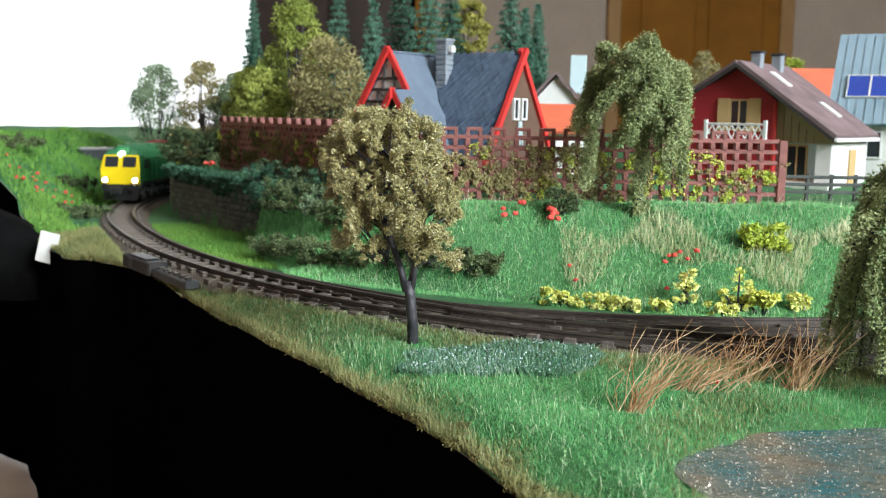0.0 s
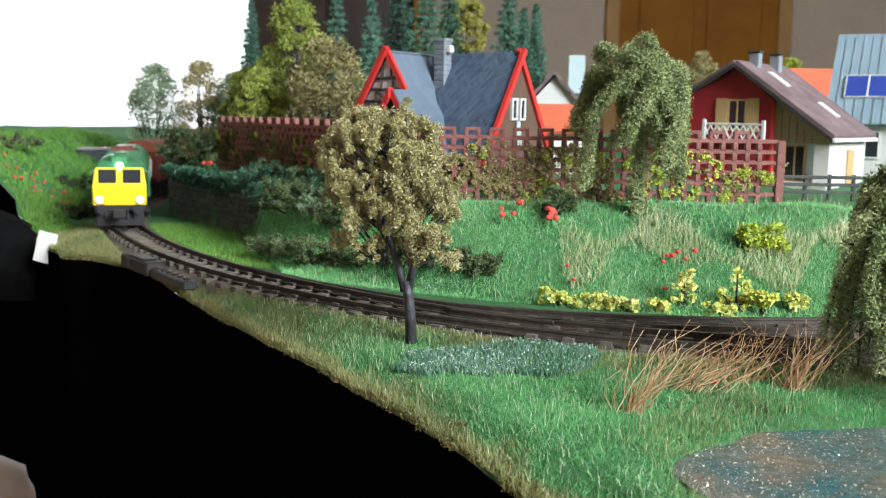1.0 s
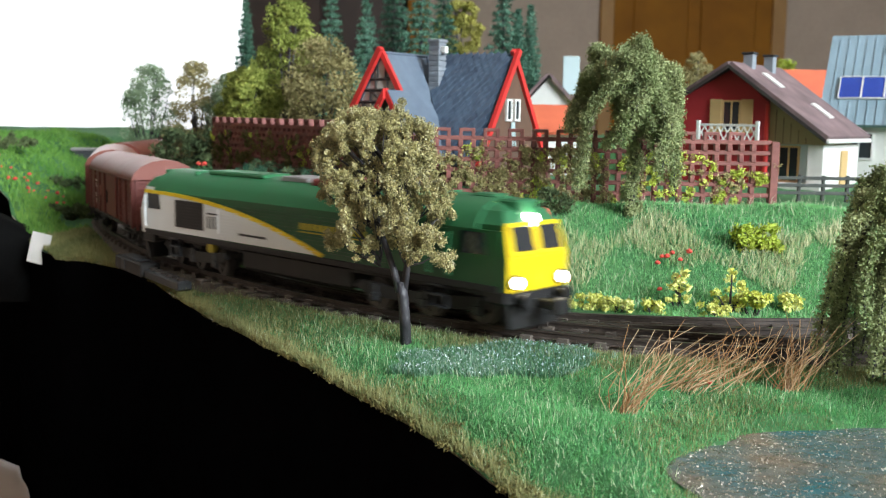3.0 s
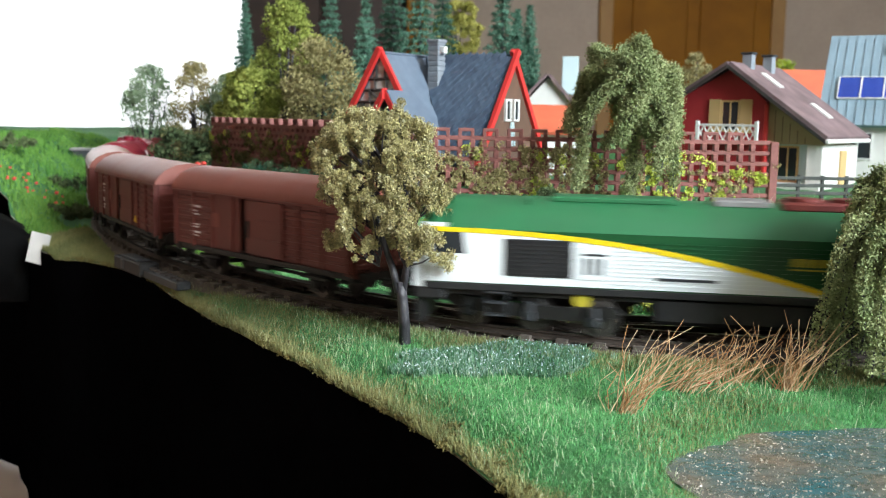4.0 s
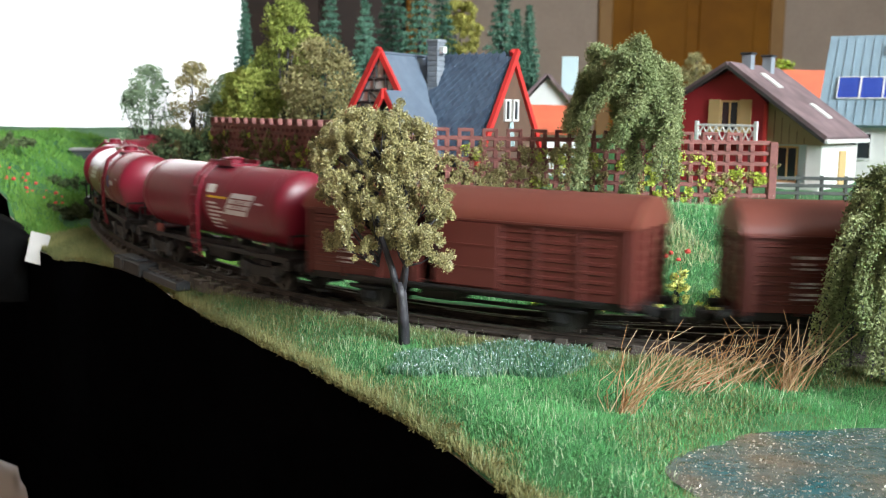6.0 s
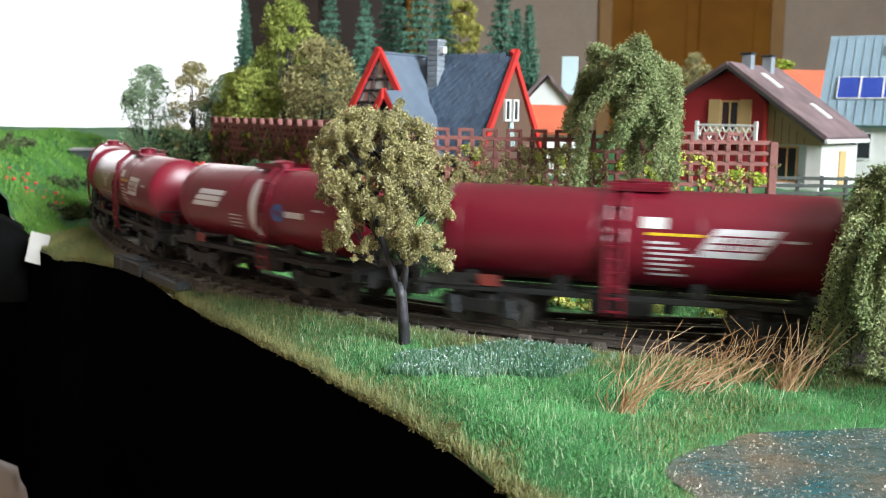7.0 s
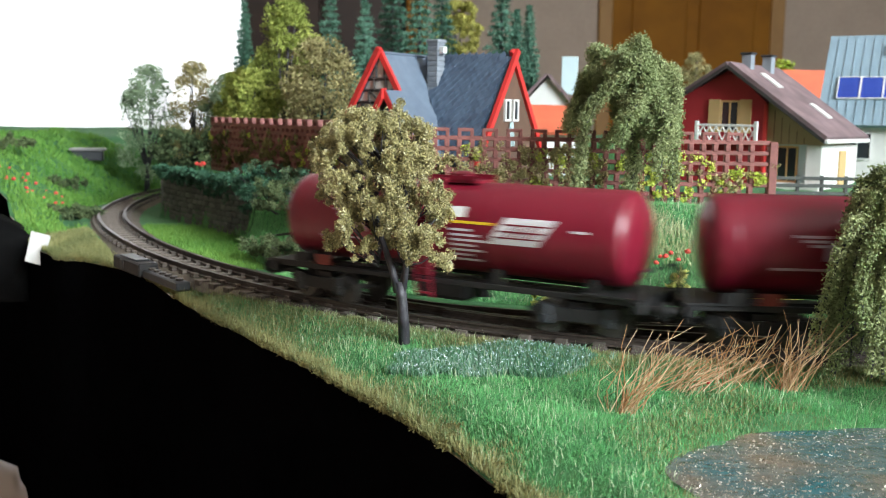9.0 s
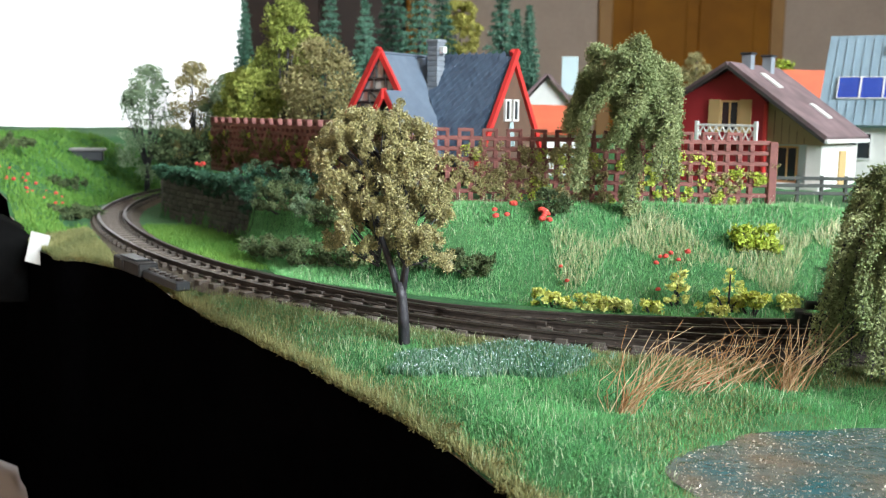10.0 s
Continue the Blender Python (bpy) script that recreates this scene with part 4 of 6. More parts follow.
for i, (fx, fy, h, w, foliage, lab) in enumerate(far_tree):
    if fx < -15:
        h = 3.2 + h - zat(fx, fy)
    tree(fx, fy, lab, [(h * 0.16, w * 0.5), (h * 0.35, w), (h * 0.62, w * 0.95), (h * 0.85, w * 0.65), (h * 0.97, w * 0.3)], foliage, 0.1, 80 if fy > 76 else 110, 150, 400 + i, 0.2, h * 0.25, 0.1 * w, w * 0.26, z=zat(fx, min(fy, 90)), name="foam_tree", group="background trees")


tree(0.9, 86, "yellow-green round tree among the firs", [(8.7, 1.0), (9.5, 2.0), (10.8, 2.4), (12.0, 2.0), (12.9, 1.0)], "leaf_round", 0.1, 90, 170, 450, 0.2, 8.6, 0.0, 0.42, z=2.5, name="round_tree")


def fir(x, y, h, w, seed):
    t = thing("fir_tree", pose(x, y, zat(x, min(y, 90)) - 0.1), "dark green conical model fir behind the houses", "tree", "firs")
    part("trunk", limb(bmesh.new(), [(0, 0, 0), (0, 0, h * 0.5), (0, 0, h)], 0.22, 0.03, 6), "bark", t)
    r = random.Random(seed)
    cl = []
    for i in range(26):
        q = i / 25
        ring = w * (1 - q) ** 0.85 * (1.0 + 0.18 * math.sin(i * 2.4)) + 0.06
        n = max(3, int(14 * (1 - q)) + 2)
        for k in range(n):
            a = 2 * math.pi * k / n + r.uniform(-0.3, 0.3)
            for u in (0.45, 0.95):
                rad = ring * u * r.uniform(0.8, 1.1)
                cl.append((rad * math.cos(a), rad * math.sin(a), h * (0.06 + 0.94 * q) - rad * 0.3, 0.3, 0.3, 0.26, 44))
    v, f = flakes(cl, 0.085, seed, 0.1)
    mesh_object("crown", v, f, "leaf_fir", t)


for i, (fx, fy, h, w) in enumerate(((-8.8, 78, 13.6, 1.9), (-6.0, 76, 12.0, 2.0), (-4.2, 80, 14.5, 2.2), (-2.0, 76, 13.6, 2.1), (-0.4, 82, 13.6, 2.0), (4.1, 77, 12.4, 1.9), (5.4, 80, 9.9, 1.5), (6.5, 82, 10.4, 1.5), (-16.8, 86, 11.2, 1.3))):
    fir(fx, fy, h, w, 700 + i)
# ---- walls, fences and houses ----
def run_parts(owner, name, data, spots):
    for m in spots:
        ob = new(name, data)
        ob.parent = owner
        ob.matrix_basis = at(m)


def spare(bm, material):
    """Mesh data for alike pieces."""
    ob = part("piece", bm, material)
    data = ob.data
    bpy.data.objects.remove(ob)
    return data


def trellis(a, b, z0, z1, rows, label, singles):
    """An openwork wall of red rails and staggered upright blocks from a to b."""
    a, b = Vector((*a, 0)), Vector((*b, 0))
    d = b - a
    turn = math.degrees(math.atan2(d.y, d.x))
    t = thing("trellis_wall", pose(a.x, a.y, z0, 0, 0, turn), label, "trellis wall", "trellis walls")
    step, pitch = (z1 - z0) / rows, 0.5 if singles else 0.62
    rail = spare(box(bmesh.new(), 0, d.length, -0.13, 0.13, -0.09, 0.09, 0.03), "fence")
    run_parts(t, "rail", rail, [pose(0, 0, step * i + 0.07) for i in range(rows + 1)])
    n = int(d.length / pitch)
    if singles:
        block = spare(box(bmesh.new(), -0.105, 0.105, -0.17, 0.11, 0, step - 0.1, 0.03), "fence")
        spots = [(0.2 + k * pitch, step * i + 0.12) for i in range(rows) for k in range(n)]
        run_parts(t, "block", block, [pose(x + random.uniform(-0.02, 0.02), 0, z, 0, random.uniform(-1.5, 1.5), 0) for x, z in spots])
    else:
        bm = bmesh.new()
        for i in range(rows):
            for k in range(n):
                x, z = 0.2 + (k + (0.5 if i % 2 else 0)) * pitch, step * i + 0.14
                box(bm, x - 0.13, x + 0.13, -0.16, 0.16, z, z + step - 0.14)
        ob = part("blocks", bm, "fence", t)
        ob["kind"] = "stuff"
    bm = box(bmesh.new(), -0.33, -0.18, -0.15, 0.12, 0, 0.3, 0.02)
    box(bm, 0.18, 0.33, -0.15, 0.12, 0, 0.3, 0.02)
    box(bm, -0.33, 0.33, -0.16, 0.13, 0.24, 0.38, 0.025)
    cap = spare(bm, "fence")
    run_parts(t, "cap_block", cap, [pose(0.45 + k * pitch * 2, 0, z1 - z0 + 0.1) for k in range(int(d.length / pitch / 2))])
    part("end_post", box(bmesh.new(), d.length - 0.05, d.length + 0.3, -0.2, 0.2, -0.3, z1 - z0 + 0.12, 0.04), "fence", t)
    # creeper: lime and olive foam tufts
    r = random.Random(int(d.length * 10))
    for foliage, count in (("leaf_lime", 44 if singles else 14), ("leaf_brown", 150 if singles else 130)):
        cl = []
        for _ in range(count):
            x, z = r.uniform(0.2, d.length), r.uniform(0.1, z1 - z0 - 0.35)
            if singles and foliage == "leaf_lime" and x < d.length * 0.35 and r.random() < 0.6:
                x += d.length * 0.55
            if singles and foliage == "leaf_brown" and x > d.length * 0.55 and r.random() < 0.7:
                x -= d.length * 0.5
            for _ in range(r.randint(1, 4)):
                k = r.uniform(0.14, 0.27)
                cl.append((x + r.gauss(0, 0.2), -0.17 + r.uniform(-0.1, 0.06), z + r.gauss(0, 0.16), k, k * 0.6, k, 45))
        v, f = flakes(cl, 0.06, 900 + count, 0.3)
        mesh_object("creeper", v, f, foliage if singles or foliage == "leaf_lime" else "moss", t, "lime green foam creeper" if foliage == "leaf_lime" else "olive foam creeper")
    return t


trellis((-1.6, 42.0), (13.35, 42.0), 2.5, 5.1, 6, "openwork red trellis wall overgrown with lime creeper", True)
trellis((-14.2, 62.5), (-1.65, 42.2), 2.6, 5.3, 8, "openwork red trellis wall with olive creeper, running back", False)


def rail_fence(x0, x1, y, z):
    t = thing("rail_fence", pose(x0, y, z), "low dark wooden rail fence beside the trellis wall", "fence")
    n = int((x1 - x0) / 1.05)
    post = spare(box(bmesh.new(), -0.07, 0.07, -0.08, 0.08, -0.2, 1.1, 0.02), "fence_dark")
    run_parts(t, "post", post, [pose(k * 1.05, 0, 0) for k in range(n + 1)])
    for h in (0.25, 0.58, 0.9):
        part("fence_rail", box(bmesh.new(), -0.2, x1 - x0 + 0.2, -0.14, -0.07, h, h + 0.15, 0.02), "fence_dark", t)


rail_fence(14.4, 24.5, 44.5, 2.65)


def stone_wall():
    """The curved retaining wall, course by course."""
    t = thing("retaining_wall", pose(0, 0, 0), "dark grey stone retaining wall overgrown with ivy", "stone wall")
    line = [(-17.9, 64.6), (-17.2, 62.6), (-15.3, 59.6), (-13.1, 56.5), (-11.5, 54.2), (-10.0, 52.4), (-9.3, 51.8)]
    seglen = [math.dist(a, b) for a, b in zip(line, line[1:])]
    total = sum(seglen)

    def along(s):
        for (a, b), l in zip(zip(line, line[1:]), seglen):
            if s <= l:
                f = s / l
                return a[0] + (b[0] - a[0]) * f, a[1] + (b[1] - a[1]) * f, math.atan2(b[1] - a[1], b[0] - a[0])
            s -= l
        return (*line[-1], math.atan2(line[-1][1] - line[-2][1], line[-1][0] - line[-2][0]))
    bm = bmesh.new()
    rows = []
    for i in range(25):
        x, y, a = along(total * i / 24)
        nx, ny = math.sin(a), -math.cos(a)
        rows.append([bm.verts.new((x + nx * w, y + ny * w, z)) for w, z in ((0.0, -0.75), (0.0, 2.42), (-0.6, 2.42), (-0.6, -0.75))])
    for p, q in zip(rows, rows[1:]):
        for i in range(4):
            bm.faces.new((p[i], q[i], q[(i + 1) % 4], p[(i + 1) % 4]))
    for e in (rows[0], rows[-1][::-1]):
        bm.faces.new(e)
    bmesh.ops.recalc_face_normals(bm, faces=bm.faces)
    part("core", bm, "mortar", t)
    kinds = [spare(box(bmesh.new(), -l / 2, l / 2, -0.12, 0.05, 0, 0.27, 0.03), "stone") for l in (0.46, 0.6, 0.74)]
    r = random.Random(2)
    for c in range(10):
        s = r.uniform(0, 0.4)
        while s < total - 0.3:
            k = r.randint(0, 2)
            w = (0.46, 0.6, 0.74)[k]
            x, y, a = along(s + w / 2)
            ob = new("stone", kinds[k])
            ob.parent = t
            ob.matrix_basis = at(pose(x, y, -0.7 + c * 0.31, 0, 0, math.degrees(a) + r.uniform(-1.5, 1.5)))
            s += w + 0.05
    cl = []
    for _ in range(170):
        s = total * r.random()
        x, y, a = along(s)
        drop = r.random() ** 2.5 * (0.5 + 1.7 * (s / total) ** 3)
        cl.append((x + math.sin(a) * 0.1 + r.gauss(0, 0.15), y - math.cos(a) * 0.1 + r.gauss(0, 0.15), 2.45 - drop + r.uniform(0, 0.25), 0.28, 0.28, 0.24, 80))
    v, f = flakes(cl, 0.08, 31, 0.3)
    mesh_object("ivy", v, f, "leaf_ivy", t, "blue-green ivy hanging over the wall")


stone_wall()
# portal of the tunnel behind the wall's end
px, py, pa = on_line(MOUTH + 0.2)
portal = thing("tunnel_portal", pose(px, py, -0.6, 0, 0, math.degrees(pa)), "dark stone tunnel portal in the mound", "tunnel portal", kind="structure")
bm = bmesh.new()
arch = [(2.1, 0.0)] + [(2.1 * math.cos(a), 2.6 + 1.95 * math.sin(a)) for a in np.linspace(0, math.pi, 13)] + [(-2.1, 0.0)]
wide = [(3.0, 0.0)] + [(3.0 * math.cos(a), 2.6 + 2.5 * math.sin(a)) for a in np.linspace(0, math.pi, 13)] + [(-3.0, 0.0)]
for i in range(len(arch) - 1):
    slab_at = [(0.25, *arch[i]), (0.25, *arch[i + 1]), (0.25, *wide[i + 1]), (0.25, *wide[i])]
    va, vb = [bm.verts.new(p) for p in slab_at], [bm.verts.new((p[0] - 0.6, p[1], p[2])) for p in slab_at]
    for j in range(4):
        bm.faces.new((va[j], va[(j + 1) % 4], vb[(j + 1) % 4], vb[j]))
    bm.faces.new(va)
    bm.faces.new(vb[::-1])
bmesh.ops.recalc_face_normals(bm, faces=bm.faces)
part("arch", bm, "stone", portal)
portal_inverse = pose(px, py, -0.6, 0, 0, math.degrees(pa)).inverted()


def slab_on(bm, corners, thick):
    """A plate through four corners, given thickness along its normal."""
    c = [Vector(p) for p in corners]
    n = (c[1] - c[0]).cross(c[3] - c[0]).normalized() * thick
    va, vb = [bm.verts.new(p) for p in c], [bm.verts.new(p + n) for p in c]
    k = len(c)
    fs = [bm.faces.new((va[i], va[(i + 1) % k], vb[(i + 1) % k], vb[i])) for i in range(k)] + [bm.faces.new(va[::-1]), bm.faces.new(vb)]
    bmesh.ops.recalc_face_normals(bm, faces=fs)
    return bm


def window(owner, m, w, h, frame_mat="white", bars=1, shutters=None):
    """A framed window with its panes on a wall; m: x along the wall, y outwards, z up."""
    bm = bmesh.new()
    for x0, x1, z0, z1 in ((-w / 2, w / 2, 0, 0.1), (-w / 2, w / 2, h - 0.1, h), (-w / 2, -w / 2 + 0.1, 0.1, h - 0.1), (w / 2 - 0.1, w / 2, 0.1, h - 0.1)):
        box(bm, x0, x1, -0.05, 0.08, z0, z1)
    for i in range(bars):
        x = -w / 2 + w * (i + 1) / (bars + 1)
        box(bm, x - 0.04, x + 0.04, -0.05, 0.07, 0.1, h - 0.1)
    bmesh.ops.transform(bm, matrix=m, verts=bm.verts)
    ob = part("window_frame", bm, frame_mat, owner)
    bm = box(bmesh.new(), -w / 2 + 0.1, w / 2 - 0.1, -0.02, 0.02, 0.1, h - 0.1)
    bmesh.ops.transform(bm, matrix=m, verts=bm.verts)
    part("pane", bm, "glass", ob, "dark window pane")
    if shutters:
        for s in (-1, 1):
            bm = box(bmesh.new(), s * (w / 2 + 0.36) - 0.34, s * (w / 2 + 0.36) + 0.34, 0.0, 0.1, -0.05, h + 0.05, 0.02)
            bmesh.ops.transform(bm, matrix=m, verts=bm.verts)
            part("shutter", bm, shutters, owner, "pale wooden shutter")


def a_frame():
    """The L-shaped steep-roofed house; its inner corner faces the track."""
    t = thing("a_frame_house", pose(-1.03, 55.1, 2.5, 0, 0, -36), "steep slate-roofed timbered house with bright red bargeboards", "house")
    H, E, half = 6.75, 1.2, 3.45   # ridge, eaves, half width
    # wing along +x (to 6.1) and wing along -y (to -3.4)
    for name, ax, reach in (("x", Vector((1, 0, 0)), 5.4), ("y", Vector((0, -1, 0)), 3.9)):
        side = Vector((-ax.y, ax.x, 0))
        tip, back = ax * reach, ax * -1.2
        for s in (-1, 1):
            # the slope, cut along the valley where the wings meet
            inner = (name == "x" and s == -1) or (name == "y" and s == 1)
            e0 = back + side * s * half if not inner else ax * half + side * s * half
            r0 = back if not inner else Vector((0, 0, 0))
            c = [r0 + Vector((0, 0, H)), tip + Vector((0, 0, H)), tip + side * s * half + Vector((0, 0, E)), e0 + Vector((0, 0, E))]
            if s * 1 > 0:
                c = c[::-1]
            # the y wing takes a lighter slate tone than the x wing
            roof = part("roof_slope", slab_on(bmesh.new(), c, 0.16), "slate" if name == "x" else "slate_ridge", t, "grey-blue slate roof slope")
            if inner and name == "x":
                q0, q1 = Vector((0, 0, H)), tip + Vector((0, 0, H))
                fall = (side * s * half + Vector((0, 0, E - H)))
                nrm = fall.cross(ax).normalized()
                if nrm.z < 0:
                    nrm = -nrm
                # diamond slates, each lifted at its lower tip
                down = fall.normalized()
                for i in range(1, 22):
                    f = i / 22
                    a0, a1 = ax * (half * f) + fall * f + q0, tip + fall * f + Vector((0, 0, H))
                    for j in range(16):
                        c = tip + fall * f + Vector((0, 0, H)) - ax * ((j + (0.5 if i % 2 else 0.0)) * 0.42 + 0.2) + nrm * 0.165
                        if (c - a0).dot(ax) < 0.15:
                            break
                        part("slate", slab_on(bmesh.new(), [c - ax * 0.215 + nrm * 0.03, c - down * 0.33, c + ax * 0.215 + nrm * 0.03, c + down * 0.33 + nrm * 0.06], 0.03), "slate", roof)
            # bargeboards on the gable
            top, low = tip + ax * 0.12 + Vector((0, 0, H + 0.2)), tip + ax * 0.12 + side * s * (half + 0.1) + Vector((0, 0, E))
            u = (low - top).normalized()
            w = u.cross(ax).normalized() * 0.27
            if w.z > 0:
                w = -w
            part("bargeboard", slab_on(bmesh.new(), [top, low, low + w, top + w], 0.22), "trim_red", t, "bright red bargeboard")
        # gable wall and timbers
        g = tip - ax * 0.06
        bm = bmesh.new()
        tri = [g + side * half * 0.97 + Vector((0, 0, E)), g - side * half * 0.97 + Vector((0, 0, E)), g + Vector((0, 0, H - 0.15))]
        low = [g + side * half * 0.9, g - side * half * 0.9]
        vs = [bm.verts.new(p) for p in (low[0], low[1], tri[1], tri[2], tri[0])]
        vb = [bm.verts.new(p - ax * 0.2) for p in (low[0], low[1], tri[1], tri[2], tri[0])]
        for i in range(5):
            bm.faces.new((vs[i], vs[(i + 1) % 5], vb[(i + 1) % 5], vb[i]))
        bm.faces.new(vs)
        bm.faces.new(vb[::-1])
        bmesh.ops.recalc_face_normals(bm, faces=bm.faces)
        wall = part("gable_wall", bm, "plaster" if name == "y" else "brown_wall", t, "white timbered gable" if name == "y" else "brown boarded gable")
        m = Matrix.Translation(g + ax * 0.02) @ Matrix((( -side.x if name == "y" else side.x, ax.x, 0, 0), (-side.y if name == "y" else side.y, ax.y, 0, 0), (0, 0, 1, 0), (0, 0, 0, 1)))
        if name == "y":
            def beam(x0, z0, x1, z1):
                b = rod(bmesh.new(), (x0, 0.03, z0), (x1, 0.03, z1), 0.075, seg=4)
                bmesh.ops.transform(b, matrix=m, verts=b.verts)
                part("timber", b, "timber", wall)
            for z in (2.2, 2.9, 3.55, 4.2, 4.8, 5.35):
                w = (H - z) / (H - E) * half * 0.92
                beam(-w, z, w, z)
                n = max(3, int(w / 0.3))
                for i in range(n + 1):
                    x = -w + 2 * w * i / n
                    z1 = min(z + 0.66, H - abs(x) / half * (H - E) - 0.25)
                    if z1 > z + 0.2:
                        beam(x, z, x, z1)
                for i in range(0, n, 2):
                    x0, x1 = -w + 2 * w * i / n, -w + 2 * w * (i + 1) / n
                    if abs(x1) < w * 0.8 and abs(x0) < w * 0.8:
                        beam(x0, z + 0.05, x1, z + 0.6)
            # porch with its own little gable
            for s in (-1, 1):
                c = [Vector((-1.5, 1.5, 4.7)), Vector((-1.5, -1.6, 4.7)), Vector((-1.5 + s * 2.1, -1.6, 1.3)), Vector((-1.5 + s * 2.1, 1.5, 1.3))]
                c = [m @ p for p in (c if s > 0 else c[::-1])]
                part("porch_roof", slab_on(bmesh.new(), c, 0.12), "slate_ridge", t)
                top, low = Vector((-1.5, 1.55, 4.85)), Vector((-1.5 + s * 2.2, 1.55, 1.3))
                c = [m @ p for p in (top, low, low + Vector((-s * 0.32, 0, 0)), top + Vector((0, 0, -0.5)))]
                part("bargeboard", slab_on(bmesh.new(), c, 0.18), "trim_red", t, "bright red bargeboard")
            bm = box(bmesh.new(), -2.6, -0.4, -0.1, 0.8, 0, 2.9)
            bmesh.ops.transform(bm, matrix=m, verts=bm.verts)
            part("porch_wall", bm, "timber", t)
        else:
            for x in (-0.38, 0.38):
                window(wall, m @ pose(x, 0.03, 3.35), 0.5, 1.1, "white", 0)
            b = bmesh.new()
            for k in (-0.25, 0.0, 0.25):
                rod(b, (k, 0.08, 2.1), (k * 0.3, 0.08, 3.3), 0.05, seg=5)
            bmesh.ops.transform(b, matrix=m, verts=b.verts)
            part("trellis_ornament", b, "pale_blue", wall, "pale metal ornament")
    part("side_wall", box(box(bmesh.new(), -1.0, 6.0, -2.9, 2.9, 0, E + 0.2), -2.9, 2.9, -3.0, -2.9, 0, E + 0.2), "brown_wall", t)
    # chimney of grey blocks
    bm = box(bmesh.new(), 1.05, 1.65, -1.3, -0.7, 3.6, 7.35, 0.03)
    chim = part("chimney", bm, "stone_pale", t, "grey block chimney")
    for i in range(12):
        z = 4.3 + i * 0.26
        part("course", box(bmesh.new(), 1.02, 1.68, -1.33, -0.67, z, z + 0.2, 0.02), "stone_pale", chim)
    part("chimney_cap", box(bmesh.new(), 0.96, 1.74, -1.39, -0.61, 7.3, 7.46, 0.03), "stone_pale", chim)
    part("aerial_box", box(bmesh.new(), 1.68, 1.98, -1.2, -0.9, 6.75, 7.1, 0.03), "white", chim, "small white box")


M["cloth_grey"] = mat("grey_cloth", (0.003, 0.003, 0.003), 1.0, second=(0.006, 0.006, 0.006), scale=150, bump=0.4, spec=0.05)
M["stone_pale"] = mat("pale_grey_block", (0.24, 0.27, 0.30), 0.8, second=(0.18, 0.20, 0.23), scale=300, bump=0.3, by_object=0.3)
a_frame()


